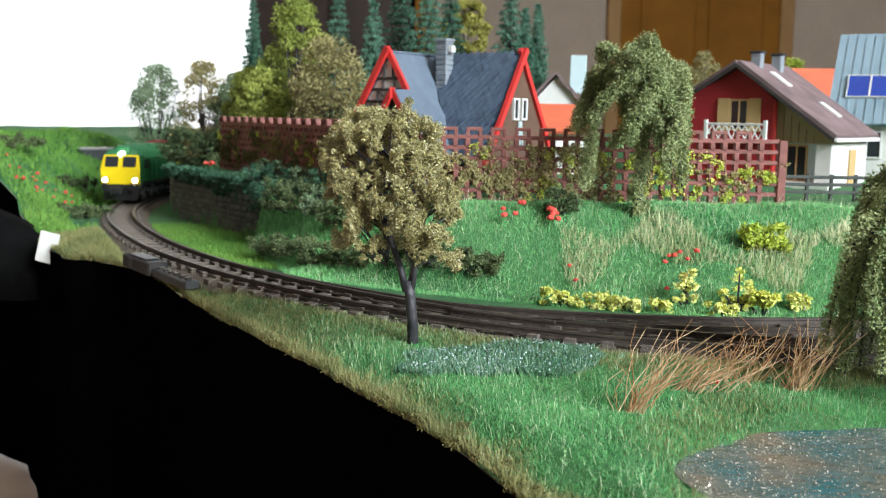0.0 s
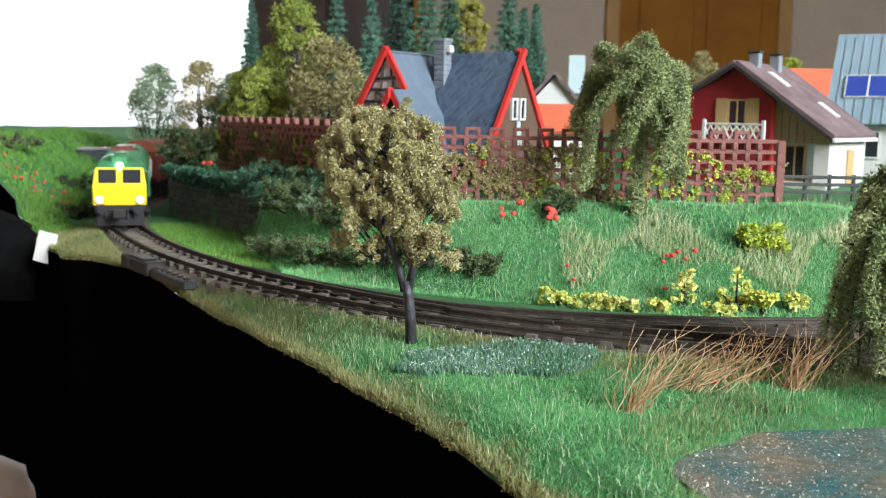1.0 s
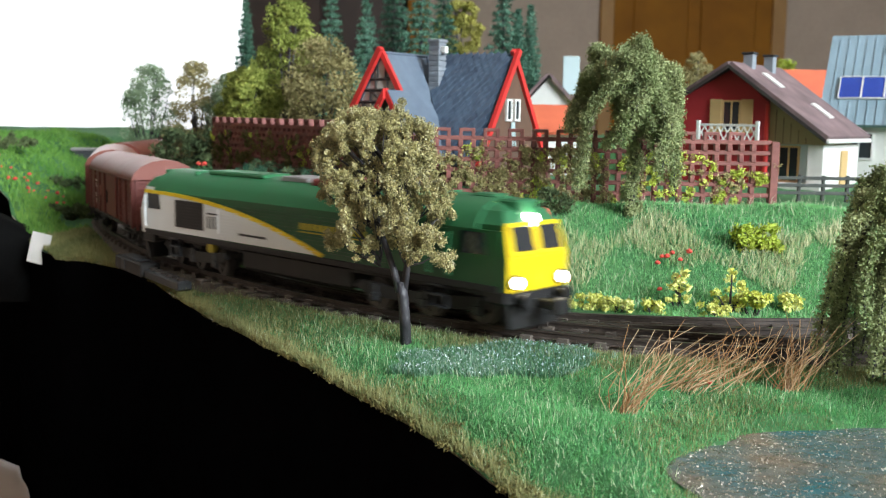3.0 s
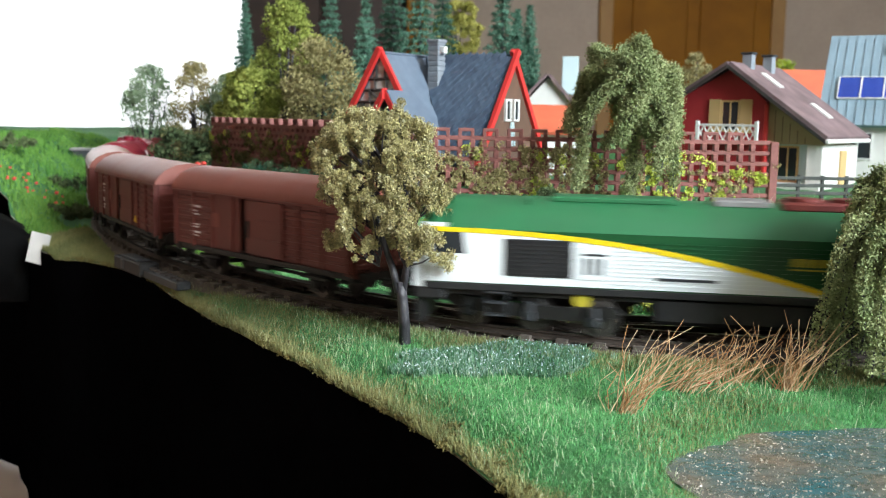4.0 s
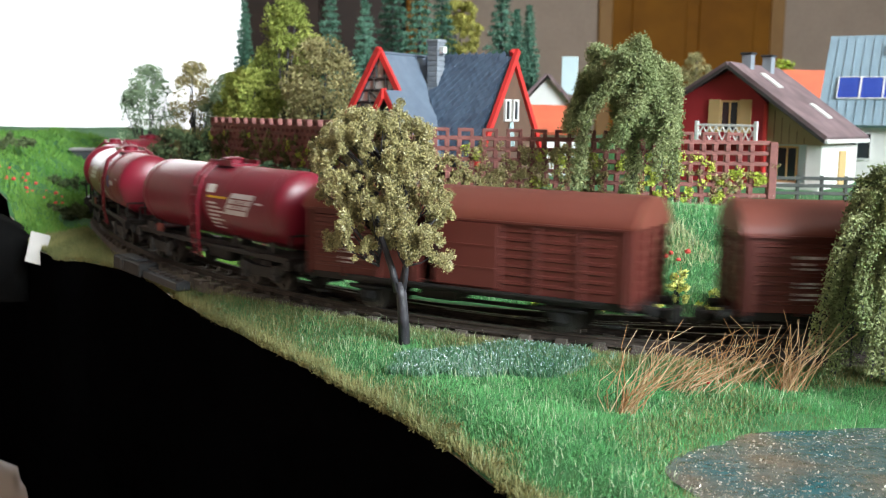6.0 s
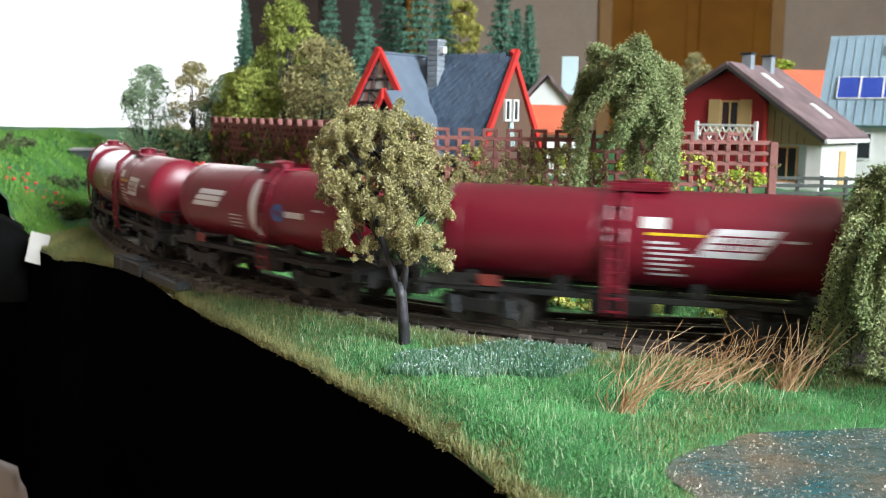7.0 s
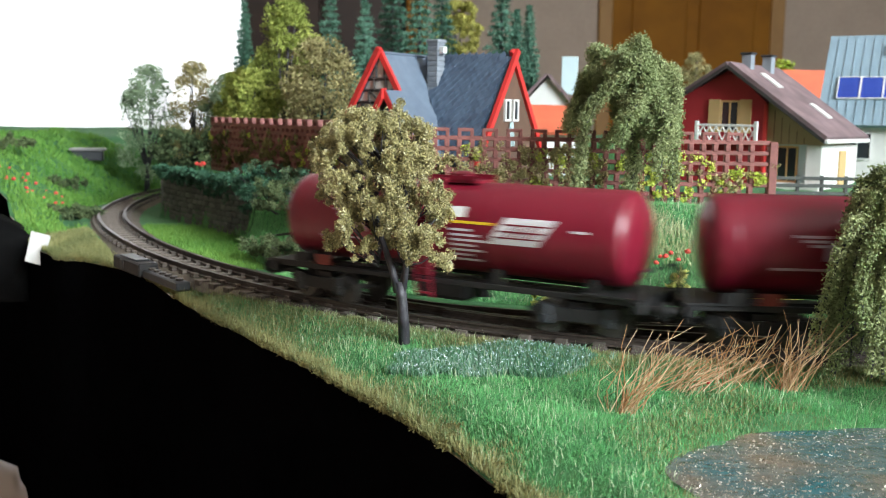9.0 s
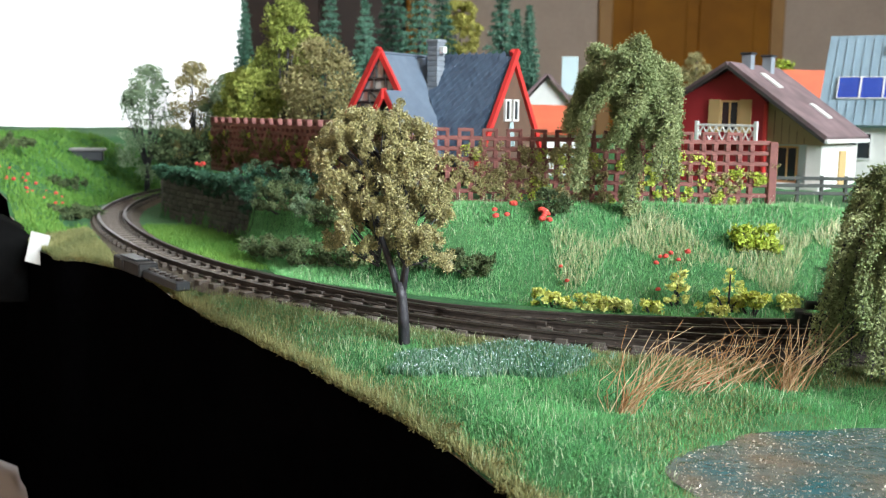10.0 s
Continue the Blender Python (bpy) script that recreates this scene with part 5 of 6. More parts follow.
def red_house():
    t = thing("red_house", pose(15.9, 57.5, 2.0, 0, 0, -38), "red rendered house with mauve roof, white balcony and shutters", "house")
    # x to the right along the gable, y back along the ridge
    H, eave_l, eave_r = 7.15, 5.2, 2.75
    L = 7.0
    part("gable_wall", box(bmesh.new(), -3.6, 2.1, 0.0, 4.9, 0, 4.9), "red_wall", t, "red rendered wall")
    bm = bmesh.new()
    prof = [(-3.6, 4.9), (2.1, 4.9), (2.1, 5.1), (0, 6.95), (-3.2, 5.2), (-3.6, 4.95)]
    vs, vb = [bm.verts.new((x, 0, z)) for x, z in prof], [bm.verts.new((x, 4.9, z)) for x, z in prof]
    for i in range(len(prof)):
        bm.faces.new((vs[i], vs[(i + 1) % 6], vb[(i + 1) % 6], vb[i]))
    bm.faces.new(vs)
    bm.faces.new(vb[::-1])
    bmesh.ops.recalc_face_normals(bm, faces=bm.faces)
    part("gable_top", bm, "red_wall", t)
    # tan boarded side under the long slope
    bm = bmesh.new()
    prof = [(2.12, 2.85), (5.2, 2.85), (5.2, 3.2), (2.12, 5.42)]
    vs, vb = [bm.verts.new((x, 0.25, z)) for x, z in prof], [bm.verts.new((x, 4.8, z)) for x, z in prof]
    for i in range(3):
        bm.faces.new((vs[i], vs[(i + 1) % 3], vb[(i + 1) % 3], vb[i]))
    bm.faces.new(vs)
    bm.faces.new(vb[::-1])
    bmesh.ops.recalc_face_normals(bm, faces=bm.faces)
    boards = part("boarded_gable", bm, "tan_wall", t, "tan boarded half gable")
    for i in range(5):
        part("board_joint", box(bmesh.new(), 2.5 + i * 0.42, 2.53 + i * 0.42, 0.23, 0.26, 2.88, 4.7 - i * 0.37), "brown_wall", boards)
    part("corner_trim", box(bmesh.new(), 1.98, 2.16, -0.06, 0.2, 0, 5.0, 0.02), "trim_red", t, "bright red corner board")
    # roof slopes
    for s, (x, z) in ((-1, (-4.0, eave_l - 0.5)), (1, (5.55, eave_r + 0.4))):
        c = [Vector((0, -0.6, H)), Vector((0, L, H)), Vector((x, L, z)), Vector((x, -0.6, z))]
        c = c if s < 0 else c[::-1]
        part("roof_slope", slab_on(bmesh.new(), c, 0.2), "roof_mauve", t, "mauve-brown tiled roof slope")
        part("bargeboard", slab_on(bmesh.new(), [Vector((0, -0.66, H)), Vector((x, -0.66, z)), Vector((x, -0.66, z - 0.22)), Vector((0, -0.66, H - 0.22))], 0.06), "timber", t)
    part("gutter", box(bmesh.new(), 5.45, 5.72, -0.6, L, eave_r + 0.2, eave_r + 0.42, 0.04), "white", t, "white gutter")
    sl = (eave_r + 0.4 - H) / 5.55
    for x, y in ((0.9, 1.9), (3.2, 3.6)):
        z = H + sl * x
        part("skylight", slab_on(bmesh.new(), [Vector((x, y, z + 0.24)), Vector((x + 1.1, y, z + sl * 1.1 + 0.24)), Vector((x + 1.1, y + 0.75, z + sl * 1.1 + 0.24)), Vector((x, y + 0.75, z + 0.24))], 0.07), "white", t, "pale roof light")
    for x, y in ((0.3, 1.6), (0.5, 4.2)):
        c = part("chimney", box(bmesh.new(), x - 0.28, x + 0.28, y - 0.28, y + 0.28, 6.2, 7.8, 0.03), "stone_pale", t, "grey chimney")
        part("chimney_cap", box(bmesh.new(), x - 0.36, x + 0.36, y - 0.36, y + 0.36, 7.8, 7.92, 0.03), "dark_grey", c)
    front = Matrix(((1, 0, 0, 0), (0, -1, 0, 0), (0, 0, 1, 0), (0, 0, 0, 1)))
    window(t, pose(0.05, -0.02, 3.45) @ front, 1.1, 1.75, "shutter", 1, "shutter")
    # balcony with a lattice front
    bal = part("balcony", box(bmesh.new(), -1.4, 2.0, -1.1, 0.0, 2.85, 3.0, 0.02), "white", t, "white lattice balcony")
    part("balcony_rail", box(bmesh.new(), -1.45, 2.05, -1.15, -1.03, 3.75, 3.88, 0.02), "white", bal)
    for x in (-1.4, 2.0):
        part("balcony_post", box(bmesh.new(), x - 0.1, x + 0.1, -1.17, -1.0, 2.95, 4.05, 0.02), "white", bal)
    for i in range(9):
        x = -1.4 + i * 0.378
        for a, b in ((x, x + 0.38), (x + 0.38, x)):
            part("lattice_bar", rod(bmesh.new(), (a, -1.09, 3.0), (b, -1.09, 3.77), 0.04, seg=4), "white", bal)
    # ground floor porch in pale blue and white
    part("porch_wall", box(bmesh.new(), 2.2, 4.9, 0.9, 6.4, 0, 2.85), "pale_blue", t, "pale blue porch wall")
    part("porch_corner", box(bmesh.new(), 4.3, 5.15, 0.3, 6.5, 0, 2.83, 0.03), "plaster", t, "white porch corner")
    window(t, pose(3.1, 0.88, 0.75) @ front, 1.2, 2.0, "shutter", 1)
    part("terrace", box(bmesh.new(), 2.2, 5.6, -1.3, 0.8, -0.1, 0.75, 0.03), "plaster", t)
    part("side_door", box(bmesh.new(), 5.14, 5.24, 3.2, 4.3, 0, 2.5), "shutter", t, "pale wooden side door")


red_house()


def plain_house(name, m, w, d, h, rise, wall, roof, label, windows=(), ridge_x=True, extra=None):
    """A saddle-roofed house; windows are (x, z, wide, high) on its front."""
    t = thing(name, m, label, "house", "village houses")
    part("wall_shell", box(bmesh.new(), -w / 2, w / 2, 0, d, 0, h), wall, t)
    front = Matrix(((1, 0, 0, 0), (0, -1, 0, 0), (0, 0, 1, 0), (0, 0, 0, 1)))
    o = 0.5
    if ridge_x:
        for s in (-1, 1):
            y = -o if s < 0 else d + o
            c = [Vector((-w / 2 - o, d / 2, h + rise)), Vector((w / 2 + o, d / 2, h + rise)), Vector((w / 2 + o, y, h - 0.3)), Vector((-w / 2 - o, y, h - 0.3))]
            part("roof_slope", slab_on(bmesh.new(), c if s > 0 else c[::-1], 0.2), roof, t)
    else:
        bm = bmesh.new()
        vs, vb = [bm.verts.new(p) for p in ((-w / 2, 0, h), (w / 2, 0, h), (0, 0, h + rise - 0.2))], [bm.verts.new(p) for p in ((-w / 2, d, h), (w / 2, d, h), (0, d, h + rise - 0.2))]
        for i in range(3):
            bm.faces.new((vs[i], vs[(i + 1) % 3], vb[(i + 1) % 3], vb[i]))
        bm.faces.new(vs)
        bm.faces.new(vb[::-1])
        bmesh.ops.recalc_face_normals(bm, faces=bm.faces)
        part("gable", bm, wall, t)
        for s in (-1, 1):
            c = [Vector((0, -o, h + rise)), Vector((0, d + o, h + rise)), Vector((s * (w / 2 + o), d + o, h - 0.35)), Vector((s * (w / 2 + o), -o, h - 0.35))]
            part("roof_slope", slab_on(bmesh.new(), c if s < 0 else c[::-1], 0.2), roof, t)
    for x, z, ww, hh in windows:
        window(t, pose(x, -0.02, z) @ front, ww, hh, "white", 1)
    return t


h1 = plain_house("white_house", pose(7.3, 74, 2.4, 0, 0, -8), 3.8, 6, 4.4, 2.3, "plaster", "roof_mauve", "white gabled house with a brown roof behind the trellis", ((-0.85, 2.9, 1.0, 1.3), (0.85, 2.9, 1.0, 1.3)), ridge_x=False)
part("chimney", box(bmesh.new(), 0.9, 2.1, 2.5, 3.5, 5.4, 8.2, 0.04), "pale_blue", h1, "pale blue-white chimney block")
plain_house("orange_roof_house", pose(6.75, 62, 2.6, 0, 0, 5), 2.6, 4.5, 2.75, 1.35, "plaster", "roof_orange", "low house with a plain orange roof behind the trellis")
plain_house("orange_roof_house", pose(28.0, 82, 2.6, 0, 0, 0), 6.0, 5, 4.2, 3.4, "plaster", "roof_orange", "house with a plain orange roof behind the red house")
h2 = plain_house("blue_roof_house", pose(29.6, 62, 2.2, 0, 0, -26), 12.5, 11, 3.9, 5.6, "plaster", "roof_blue", "white house with blue-grey roof and solar panels", ((-4.3, 1.6, 1.7, 1.7), (-0.6, 1.3, 1.7, 1.7), (2.4, 1.3, 1.7, 1.7)))
slope = Vector((0, 6.0, 5.9)).normalized()
nrm = Vector((0, -slope.z, slope.y))
for i in range(4):
    p = Vector((-5.75 + i * 1.36, -0.5, 3.6)) + slope * 2.3 + nrm * 0.24
    pan = part("solar_panel", slab_on(bmesh.new(), [p, p + Vector((1.26, 0, 0)), p + Vector((1.26, 0, 0)) + slope * 1.9, p + slope * 1.9], 0.08), "solar", h2, "deep blue solar panel")
    bm = bmesh.new()
    for q in (p - Vector((0.06, 0, 0)), p + Vector((1.26, 0, 0))):
        slab_on(bm, [q, q + Vector((0.06, 0, 0)), q + Vector((0.06, 0, 0)) + slope * 1.95, q + slope * 1.95], 0.12)
    for q in (p - slope * 0.06, p + slope * 1.9):
        slab_on(bm, [q, q + Vector((1.3, 0, 0)), q + Vector((1.3, 0, 0)) + slope * 0.06, q + slope * 0.06], 0.12)
    part("panel_frame", bm, "white", pan)
p = Vector((-3.2, -0.5, 3.6)) + slope * 6.4 + nrm * 0.24
part("skylight", slab_on(bmesh.new(), [p, p + Vector((0.8, 0, 0)), p + Vector((0.8, 0, 0)) + slope * 0.9, p + slope * 0.9], 0.12), "white", h2, "white roof light")
part("ridge_cap", box(bmesh.new(), -2.0, 6.5, 5.2, 5.8, 9.55, 9.75, 0.05), "dark_grey", h2)
for x in np.arange(-6.2, 6.3, 0.55):
    q = Vector((float(x), -0.5, 3.6)) + nrm * 0.2
    part("roof_seam", slab_on(bmesh.new(), [q, q + Vector((0.06, 0, 0)), q + Vector((0.06, 0, 0)) + slope * 8.1, q + slope * 8.1], 0.05), "roof_blue", h2)
# a dark hut on the hill, far off
hut = thing("hut", pose(-29.0, 83, zat(-29, 83) + 0.1, 0, 0, 15), "small grey flat-roofed hut on the hill", "hut")
part("hut_body", box(bmesh.new(), -1.2, 1.2, -0.8, 0.8, 0, 0.8, 0.05), "dark_grey", hut)
part("roof", box(bmesh.new(), -1.4, 1.4, -1.0, 1.0, 0.8, 1.0, 0.05), "grey_panel", hut, "grey flat roof")
# dark cloth over the neighbouring board, with a scrap of paper
nb = thing("cloth_bundle", pose(-21.9, 52.0, -4.0), "dark grey cloth bundle hanging beside the board's edge", "cloth")
bm = bmesh.new()
cols = []
for i in range(16):
    x = -9 + i * 0.6
    top = 5.9 - 0.07 * max(0, i - 4) ** 1.5 + 0.2 * noise.noise(Vector((i * 0.6, 1, 0)))
    cols.append([bm.verts.new((x, y + 0.15 * math.sin(i * 1.3 + z), z)) for y, z in ((0.6, 0), (0.3, top * 0.5), (0.8, top * 0.9), (1.6, top), (4.0, top - 0.4), (4.5, 0))])
for a, b in zip(cols, cols[1:]):
    for i in range(6):
        bm.faces.new((a[i], b[i], b[(i + 1) % 6], a[(i + 1) % 6]))
bm.faces.new(cols[0])
bm.faces.new(cols[-1][::-1])
bmesh.ops.recalc_face_normals(bm, faces=bm.faces)
part("drape", bm, "cloth_grey", nb, smooth=True)
bm = box(bmesh.new(), -0.5, 0.5, -0.03, 0.03, -0.8, 0.8, 0.02)
bmesh.ops.transform(bm, matrix=pose(1.35, -0.9, 3.05, 0, 14, 0), verts=bm.verts)
part("paper_tag", bm, "white", nb, "white paper tag")

# the dark tube behind the portal
bm = bmesh.new()
tube = []
for s in np.arange(MOUTH, MOUTH - 16, -1.0):
    x, y, a = on_line(float(s))
    tube.append([bm.verts.new((x - math.sin(a) * w * 1.15, y + math.cos(a) * w * 1.15, z - 0.6)) for w, z in arch])
for a, b in zip(tube, tube[1:]):
    for i in range(len(arch) - 1):
        bm.faces.new((a[i], b[i], b[i + 1], a[i + 1]))
bmesh.ops.recalc_face_normals(bm, faces=bm.faces)
part("lining", bm, "hollow", portal, m=portal_inverse, smooth=True)
# ---- the train ----
def wheelset_bm(r):
    bm = bmesh.new()
    for y in (-0.72, 0.72):
        e = 1 if y > 0 else -1
        rod(bm, (0, y - 0.09 * e, 0), (0, y + 0.12 * e, 0), r, seg=20)
        rod(bm, (0, y - 0.14 * e, 0), (0, y - 0.08 * e, 0), r + 0.09, seg=20)
        rod(bm, (0, y + 0.12 * e, 0), (0, y + 0.2 * e, 0), r * 0.35, seg=10)
        for k in range(3):
            c, s = math.cos(k * 2.09) * r * 0.62, math.sin(k * 2.09) * r * 0.62
            rod(bm, (c, y + 0.1 * e, s), (c, y + 0.16 * e, s), r * 0.16, seg=6)
    rod(bm, (0, -0.75, 0), (0, 0.75, 0), 0.09, seg=8)
    return bm


def add_wheel(parent, x, r=0.46):
    ob = part("wheelset", wheelset_bm(r), "wheel", parent, smooth=40)
    ob.location = (x * U, 0, r * U)
    WHEELS.append((ob, x, r))
    return ob


def add_bogie(car, x, axles, reach, r=0.46):
    """A bogie with side frames, springs and axle boxes."""
    b = new("bogie")
    b.parent = car
    b.location = (x * U, 0, 0)
    b["label"] = "black cast bogie"
    bm = bmesh.new()
    for e in (-1, 1):
        y = 1.05 * e
        out = [(-reach, 0.72), (-reach + 0.25, 0.92), (-reach * 0.35, 0.78), (reach * 0.35, 0.78), (reach - 0.25, 0.92), (reach, 0.72), (reach * 0.8, 0.5), (reach * 0.35, 0.42), (-reach * 0.35, 0.42), (-reach * 0.8, 0.5)]
        va = [bm.verts.new((px, y - 0.1, pz)) for px, pz in out]
        vb = [bm.verts.new((px, y + 0.1, pz)) for px, pz in out]
        n = len(out)
        for i in range(n):
            bm.faces.new((va[i], va[(i + 1) % n], vb[(i + 1) % n], vb[i]))
        bm.faces.new(va[::-1])
        bm.faces.new(vb)
    box(bm, -0.35, 0.35, -1.0, 1.0, 0.55, 1.0, 0.05)
    bmesh.ops.recalc_face_normals(bm, faces=bm.faces)
    part("side_frame", bm, "under", b)
    for ax in axles:
        for e in (-1, 1):
            part("axle_box", box(bmesh.new(), ax - 0.17, ax + 0.17, 1.14 * e - 0.09, 1.14 * e + 0.09, 0.3, 0.62, 0.05), "dark_grey", b)
            part("spring", rod(bmesh.new(), (ax, 1.12 * e, 0.6), (ax, 1.12 * e, 0.86), 0.13, seg=10), "dark_grey", b, smooth=40)
        add_wheel(b, ax, r)
    BOGIES.append((car, b, x))
    return b


def add_buffers(car, end, z=0.95, w=0.88):
    e = 1 if end > 0 else -1
    for y in (-w, w):
        bm = rod(bmesh.new(), (end, y, z), (end + 0.38 * e, y, z), 0.13, seg=12)
        rod(bm, (end + 0.38 * e, y, z), (end + 0.46 * e, y, z), 0.25, seg=16)
        part("buffer", bm, "under", car, smooth=40)
    bm = box(bmesh.new(), min(end, end + 0.85 * e), max(end, end + 0.85 * e), -0.16, 0.16, z - 0.32, z - 0.08, 0.03)
    box(bm, min(end + 0.7 * e, end + 1.0 * e), max(end + 0.7 * e, end + 1.0 * e), -0.32, 0.32, z - 0.42, z + 0.02, 0.04)
    part("coupler", bm, "under", car, "black hook coupler")


BODY = [(-1.32, 1.3), (-1.33, 2.0), (-1.32, 2.9), (-1.2, 3.22), (-0.95, 3.5), (-0.55, 3.7), (0, 3.78), (0.55, 3.7), (0.95, 3.5), (1.2, 3.22), (1.32, 2.9), (1.33, 2.0), (1.32, 1.3)]


def plate(bm, pts, y, e, thick=0.02, mi=0):
    """A thin plate of outline (x, z) standing proud of a side at y."""
    va = [bm.verts.new((x, (y - 0.01) * e, z)) for x, z in pts]
    vb = [bm.verts.new((x, (y + thick) * e, z)) for x, z in pts]
    n = len(pts)
    fs = [bm.faces.new((va[i], va[(i + 1) % n], vb[(i + 1) % n], vb[i])) for i in range(n)] + [bm.faces.new(va[::-1]), bm.faces.new(vb)]
    for f in fs:
        f.material_index = mi
    bmesh.ops.recalc_face_normals(bm, faces=bm.faces)
    return bm


def build_loco():
    car = thing("locomotive", pose(0, 0, 0), "green and white diesel locomotive with yellow ends and lit headlamps", "locomotive")
    h = 9.7
    bm = prism(bmesh.new(), [p for p in BODY if p[1] <= 2.95] , -h + 0.3, h - 0.3)
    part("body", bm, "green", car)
    roof = [p for p in BODY if p[1] >= 2.9]
    bm = prism(bmesh.new(), roof, -h + 1.0, h - 1.2)
    for x in (-6.5, 3.6, 6.0):
        part("roof_seam", box(bmesh.new(), x - 0.03, x + 0.03, -0.8, 0.8, 3.55, 3.77, 0.01), "green_roof", car)
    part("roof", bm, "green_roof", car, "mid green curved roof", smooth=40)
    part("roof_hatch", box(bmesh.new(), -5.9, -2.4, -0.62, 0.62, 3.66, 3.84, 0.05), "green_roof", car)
    part("exhaust_panel", box(bmesh.new(), -1.4, 0.1, -0.6, 0.6, 3.66, 3.86, 0.04), "grey_panel", car, "pale grey exhaust panel")
    bm = box(bmesh.new(), 0.4, 2.9, -0.72, 0.72, 3.6, 3.86, 0.06)
    for x in (1.0, 2.2):
        rod(bm, (x, 0, 3.86), (x, 0, 3.95), 0.48, seg=18)
    part("fan_cover", bm, "fan_red", car, "rust red roof fan cover")
    part("horn_box", box(bmesh.new(), 7.4, 8.3, -0.35, 0.35, 3.6, 3.82, 0.06), "green_roof", car)
    for e in (-1, 1):
        # white rear flank under a sweeping yellow line
        arc = [(-h + 0.35, 2.86)] + [(-h + 0.35 + 11.0 * t, 2.86 - 1.46 * t ** 2.3) for t in np.linspace(0.12, 1, 14)]
        flank = part("flank_panel", plate(bmesh.new(), [(-h + 0.35, 1.38)] + arc[::-1], 1.33, e, 0.012), "loco_white", car, "off-white rear flank")
        bm = bmesh.new()
        for (xa, za), (xb, zb) in zip(arc, arc[1:]):
            plate(bm, [(xa, za - 0.05), (xb, zb - 0.05), (xb + 0.16, zb + 0.07), (xa + 0.05, za + 0.09)], 1.33, e, 0.03)
        part("curved_stripe", bm, "yellow", car, "yellow curved stripe")
        bm = plate(bmesh.new(), [(-7.1, 1.62), (-5.2, 1.62), (-5.2, 2.66), (-7.1, 2.66)], 1.34, e, 0.03)
        for i in range(9):
            box(bm, -7.05, -5.25, 1.36 * e - 0.03, 1.36 * e + 0.03, 1.68 + i * 0.115, 1.71 + i * 0.115)
        part("radiator_grille", bm, "grille", flank, "black radiator grille")
        bm = plate(bmesh.new(), [(-5.0, 1.6), (-4.2, 1.6), (-4.2, 2.5), (-5.0, 2.5)], 1.34, e, 0.03)
        part("access_door", bm, "loco_white", flank)
        bm = bmesh.new()
        for i in range(3):
            plate(bm, [(-4.87 + i * 0.22, 1.75), (-4.77 + i * 0.22, 1.75), (-4.77 + i * 0.22, 2.2), (-4.87 + i * 0.22, 2.2)], 1.37, e, 0.015)
        plate(bm, [(-4.9, 2.27), (-4.25, 2.27), (-4.25, 2.33), (-4.9, 2.33)], 1.37, e, 0.015)
        part("door_louvre", bm, "dark_grey", flank)
        bm = bmesh.new()
        for i in range(11):
            z = 1.5 + i * 0.115
            reach = -h + 0.35 + 11.4 * ((2.86 - z) / 1.46) ** (1 / 2.3) - 0.3
            if reach > -3.9:
                box(bm, -4.1, reach, 1.345 * e - 0.015, 1.345 * e + 0.015, z, z + 0.03)
        part("body_ribs", bm, "loco_white", flank)
        bm = bmesh.new()
        for i in range(11):
            z = 1.5 + i * 0.115
            start = max(-h + 0.8 + 11.4 * ((2.86 - z) / 1.46) ** (1 / 2.3), -6.0)
            box(bm, start, 5.0, 1.33 * e - 0.02, 1.33 * e + 0.02, z, z + 0.03)
        part("body_ribs", bm, "green", car)
        bm = bmesh.new()
        for i in range(12):
            plate(bm, [(0.6 + i * 0.28, 2.2), (0.78 + i * 0.28, 2.2), (0.82 + i * 0.28, 2.42), (0.64 + i * 0.28, 2.42)], 1.35, e, 0.015)
        plate(bm, [(0.6, 2.1), (3.9, 2.1), (3.9, 2.14), (0.6, 2.14)], 1.35, e, 0.015)
        part("lettering", bm, "gold", car, "gold lettering bars")
        bm = bmesh.new()
        plate(bm, [(-2.9, 1.66), (-1.3, 1.66), (-1.3, 1.74), (-2.9, 1.74)], 1.35, e, 0.02)
        part("lettering", bm, "dark_grey", car, "small dark lettering bar")
        part("sole_bar", box(bmesh.new(), -h + 0.3, h - 0.3, 1.3 * e - 0.06, 1.3 * e + 0.06, 1.16, 1.36, 0.02), "under", car, "black sole bar")
        for x0 in (h - 1.75, -h + 0.55):
            part("cab_side_window", plate(bmesh.new(), [(x0, 2.2), (x0 + 0.95, 2.2), (x0 + 0.85, 2.82), (x0, 2.82)], 1.335, e, 0.02), "glass", car, "dark cab side window")
        for x in (h - 2.2, h - 3.0, -h + 0.45):
            rail = rod(bmesh.new(), (x, 1.42 * e, 1.5), (x, 1.42 * e, 2.7), 0.045, seg=6)
            for z in (1.5, 2.7):
                rod(rail, (x, 1.3 * e, z), (x, 1.42 * e, z), 0.045, seg=6)
            part("handrail", rail, "loco_white" if x < 0 else "green_roof", car, "white handrail" if x < 0 else "green handrail")
        part("cab_door", plate(bmesh.new(), [(h - 2.9, 1.42), (h - 2.3, 1.42), (h - 2.3, 2.84), (h - 2.9, 2.84)], 1.33, e, 0.02), "green", car)
        for x in (h - 2.7, -h + 2.4):
            bm = bmesh.new()
            for z in (0.45, 0.8, 1.1):
                box(bm, x - 0.3, x + 0.3, 1.22 * e - 0.14, 1.22 * e + 0.14, z, z + 0.05)
            for k in (-0.3, 0.28):
                box(bm, x + k, x + k + 0.03, 1.22 * e - 0.05, 1.22 * e + 0.1, 0.45, 1.3)
            part("cab_steps", bm, "dark_grey", car)
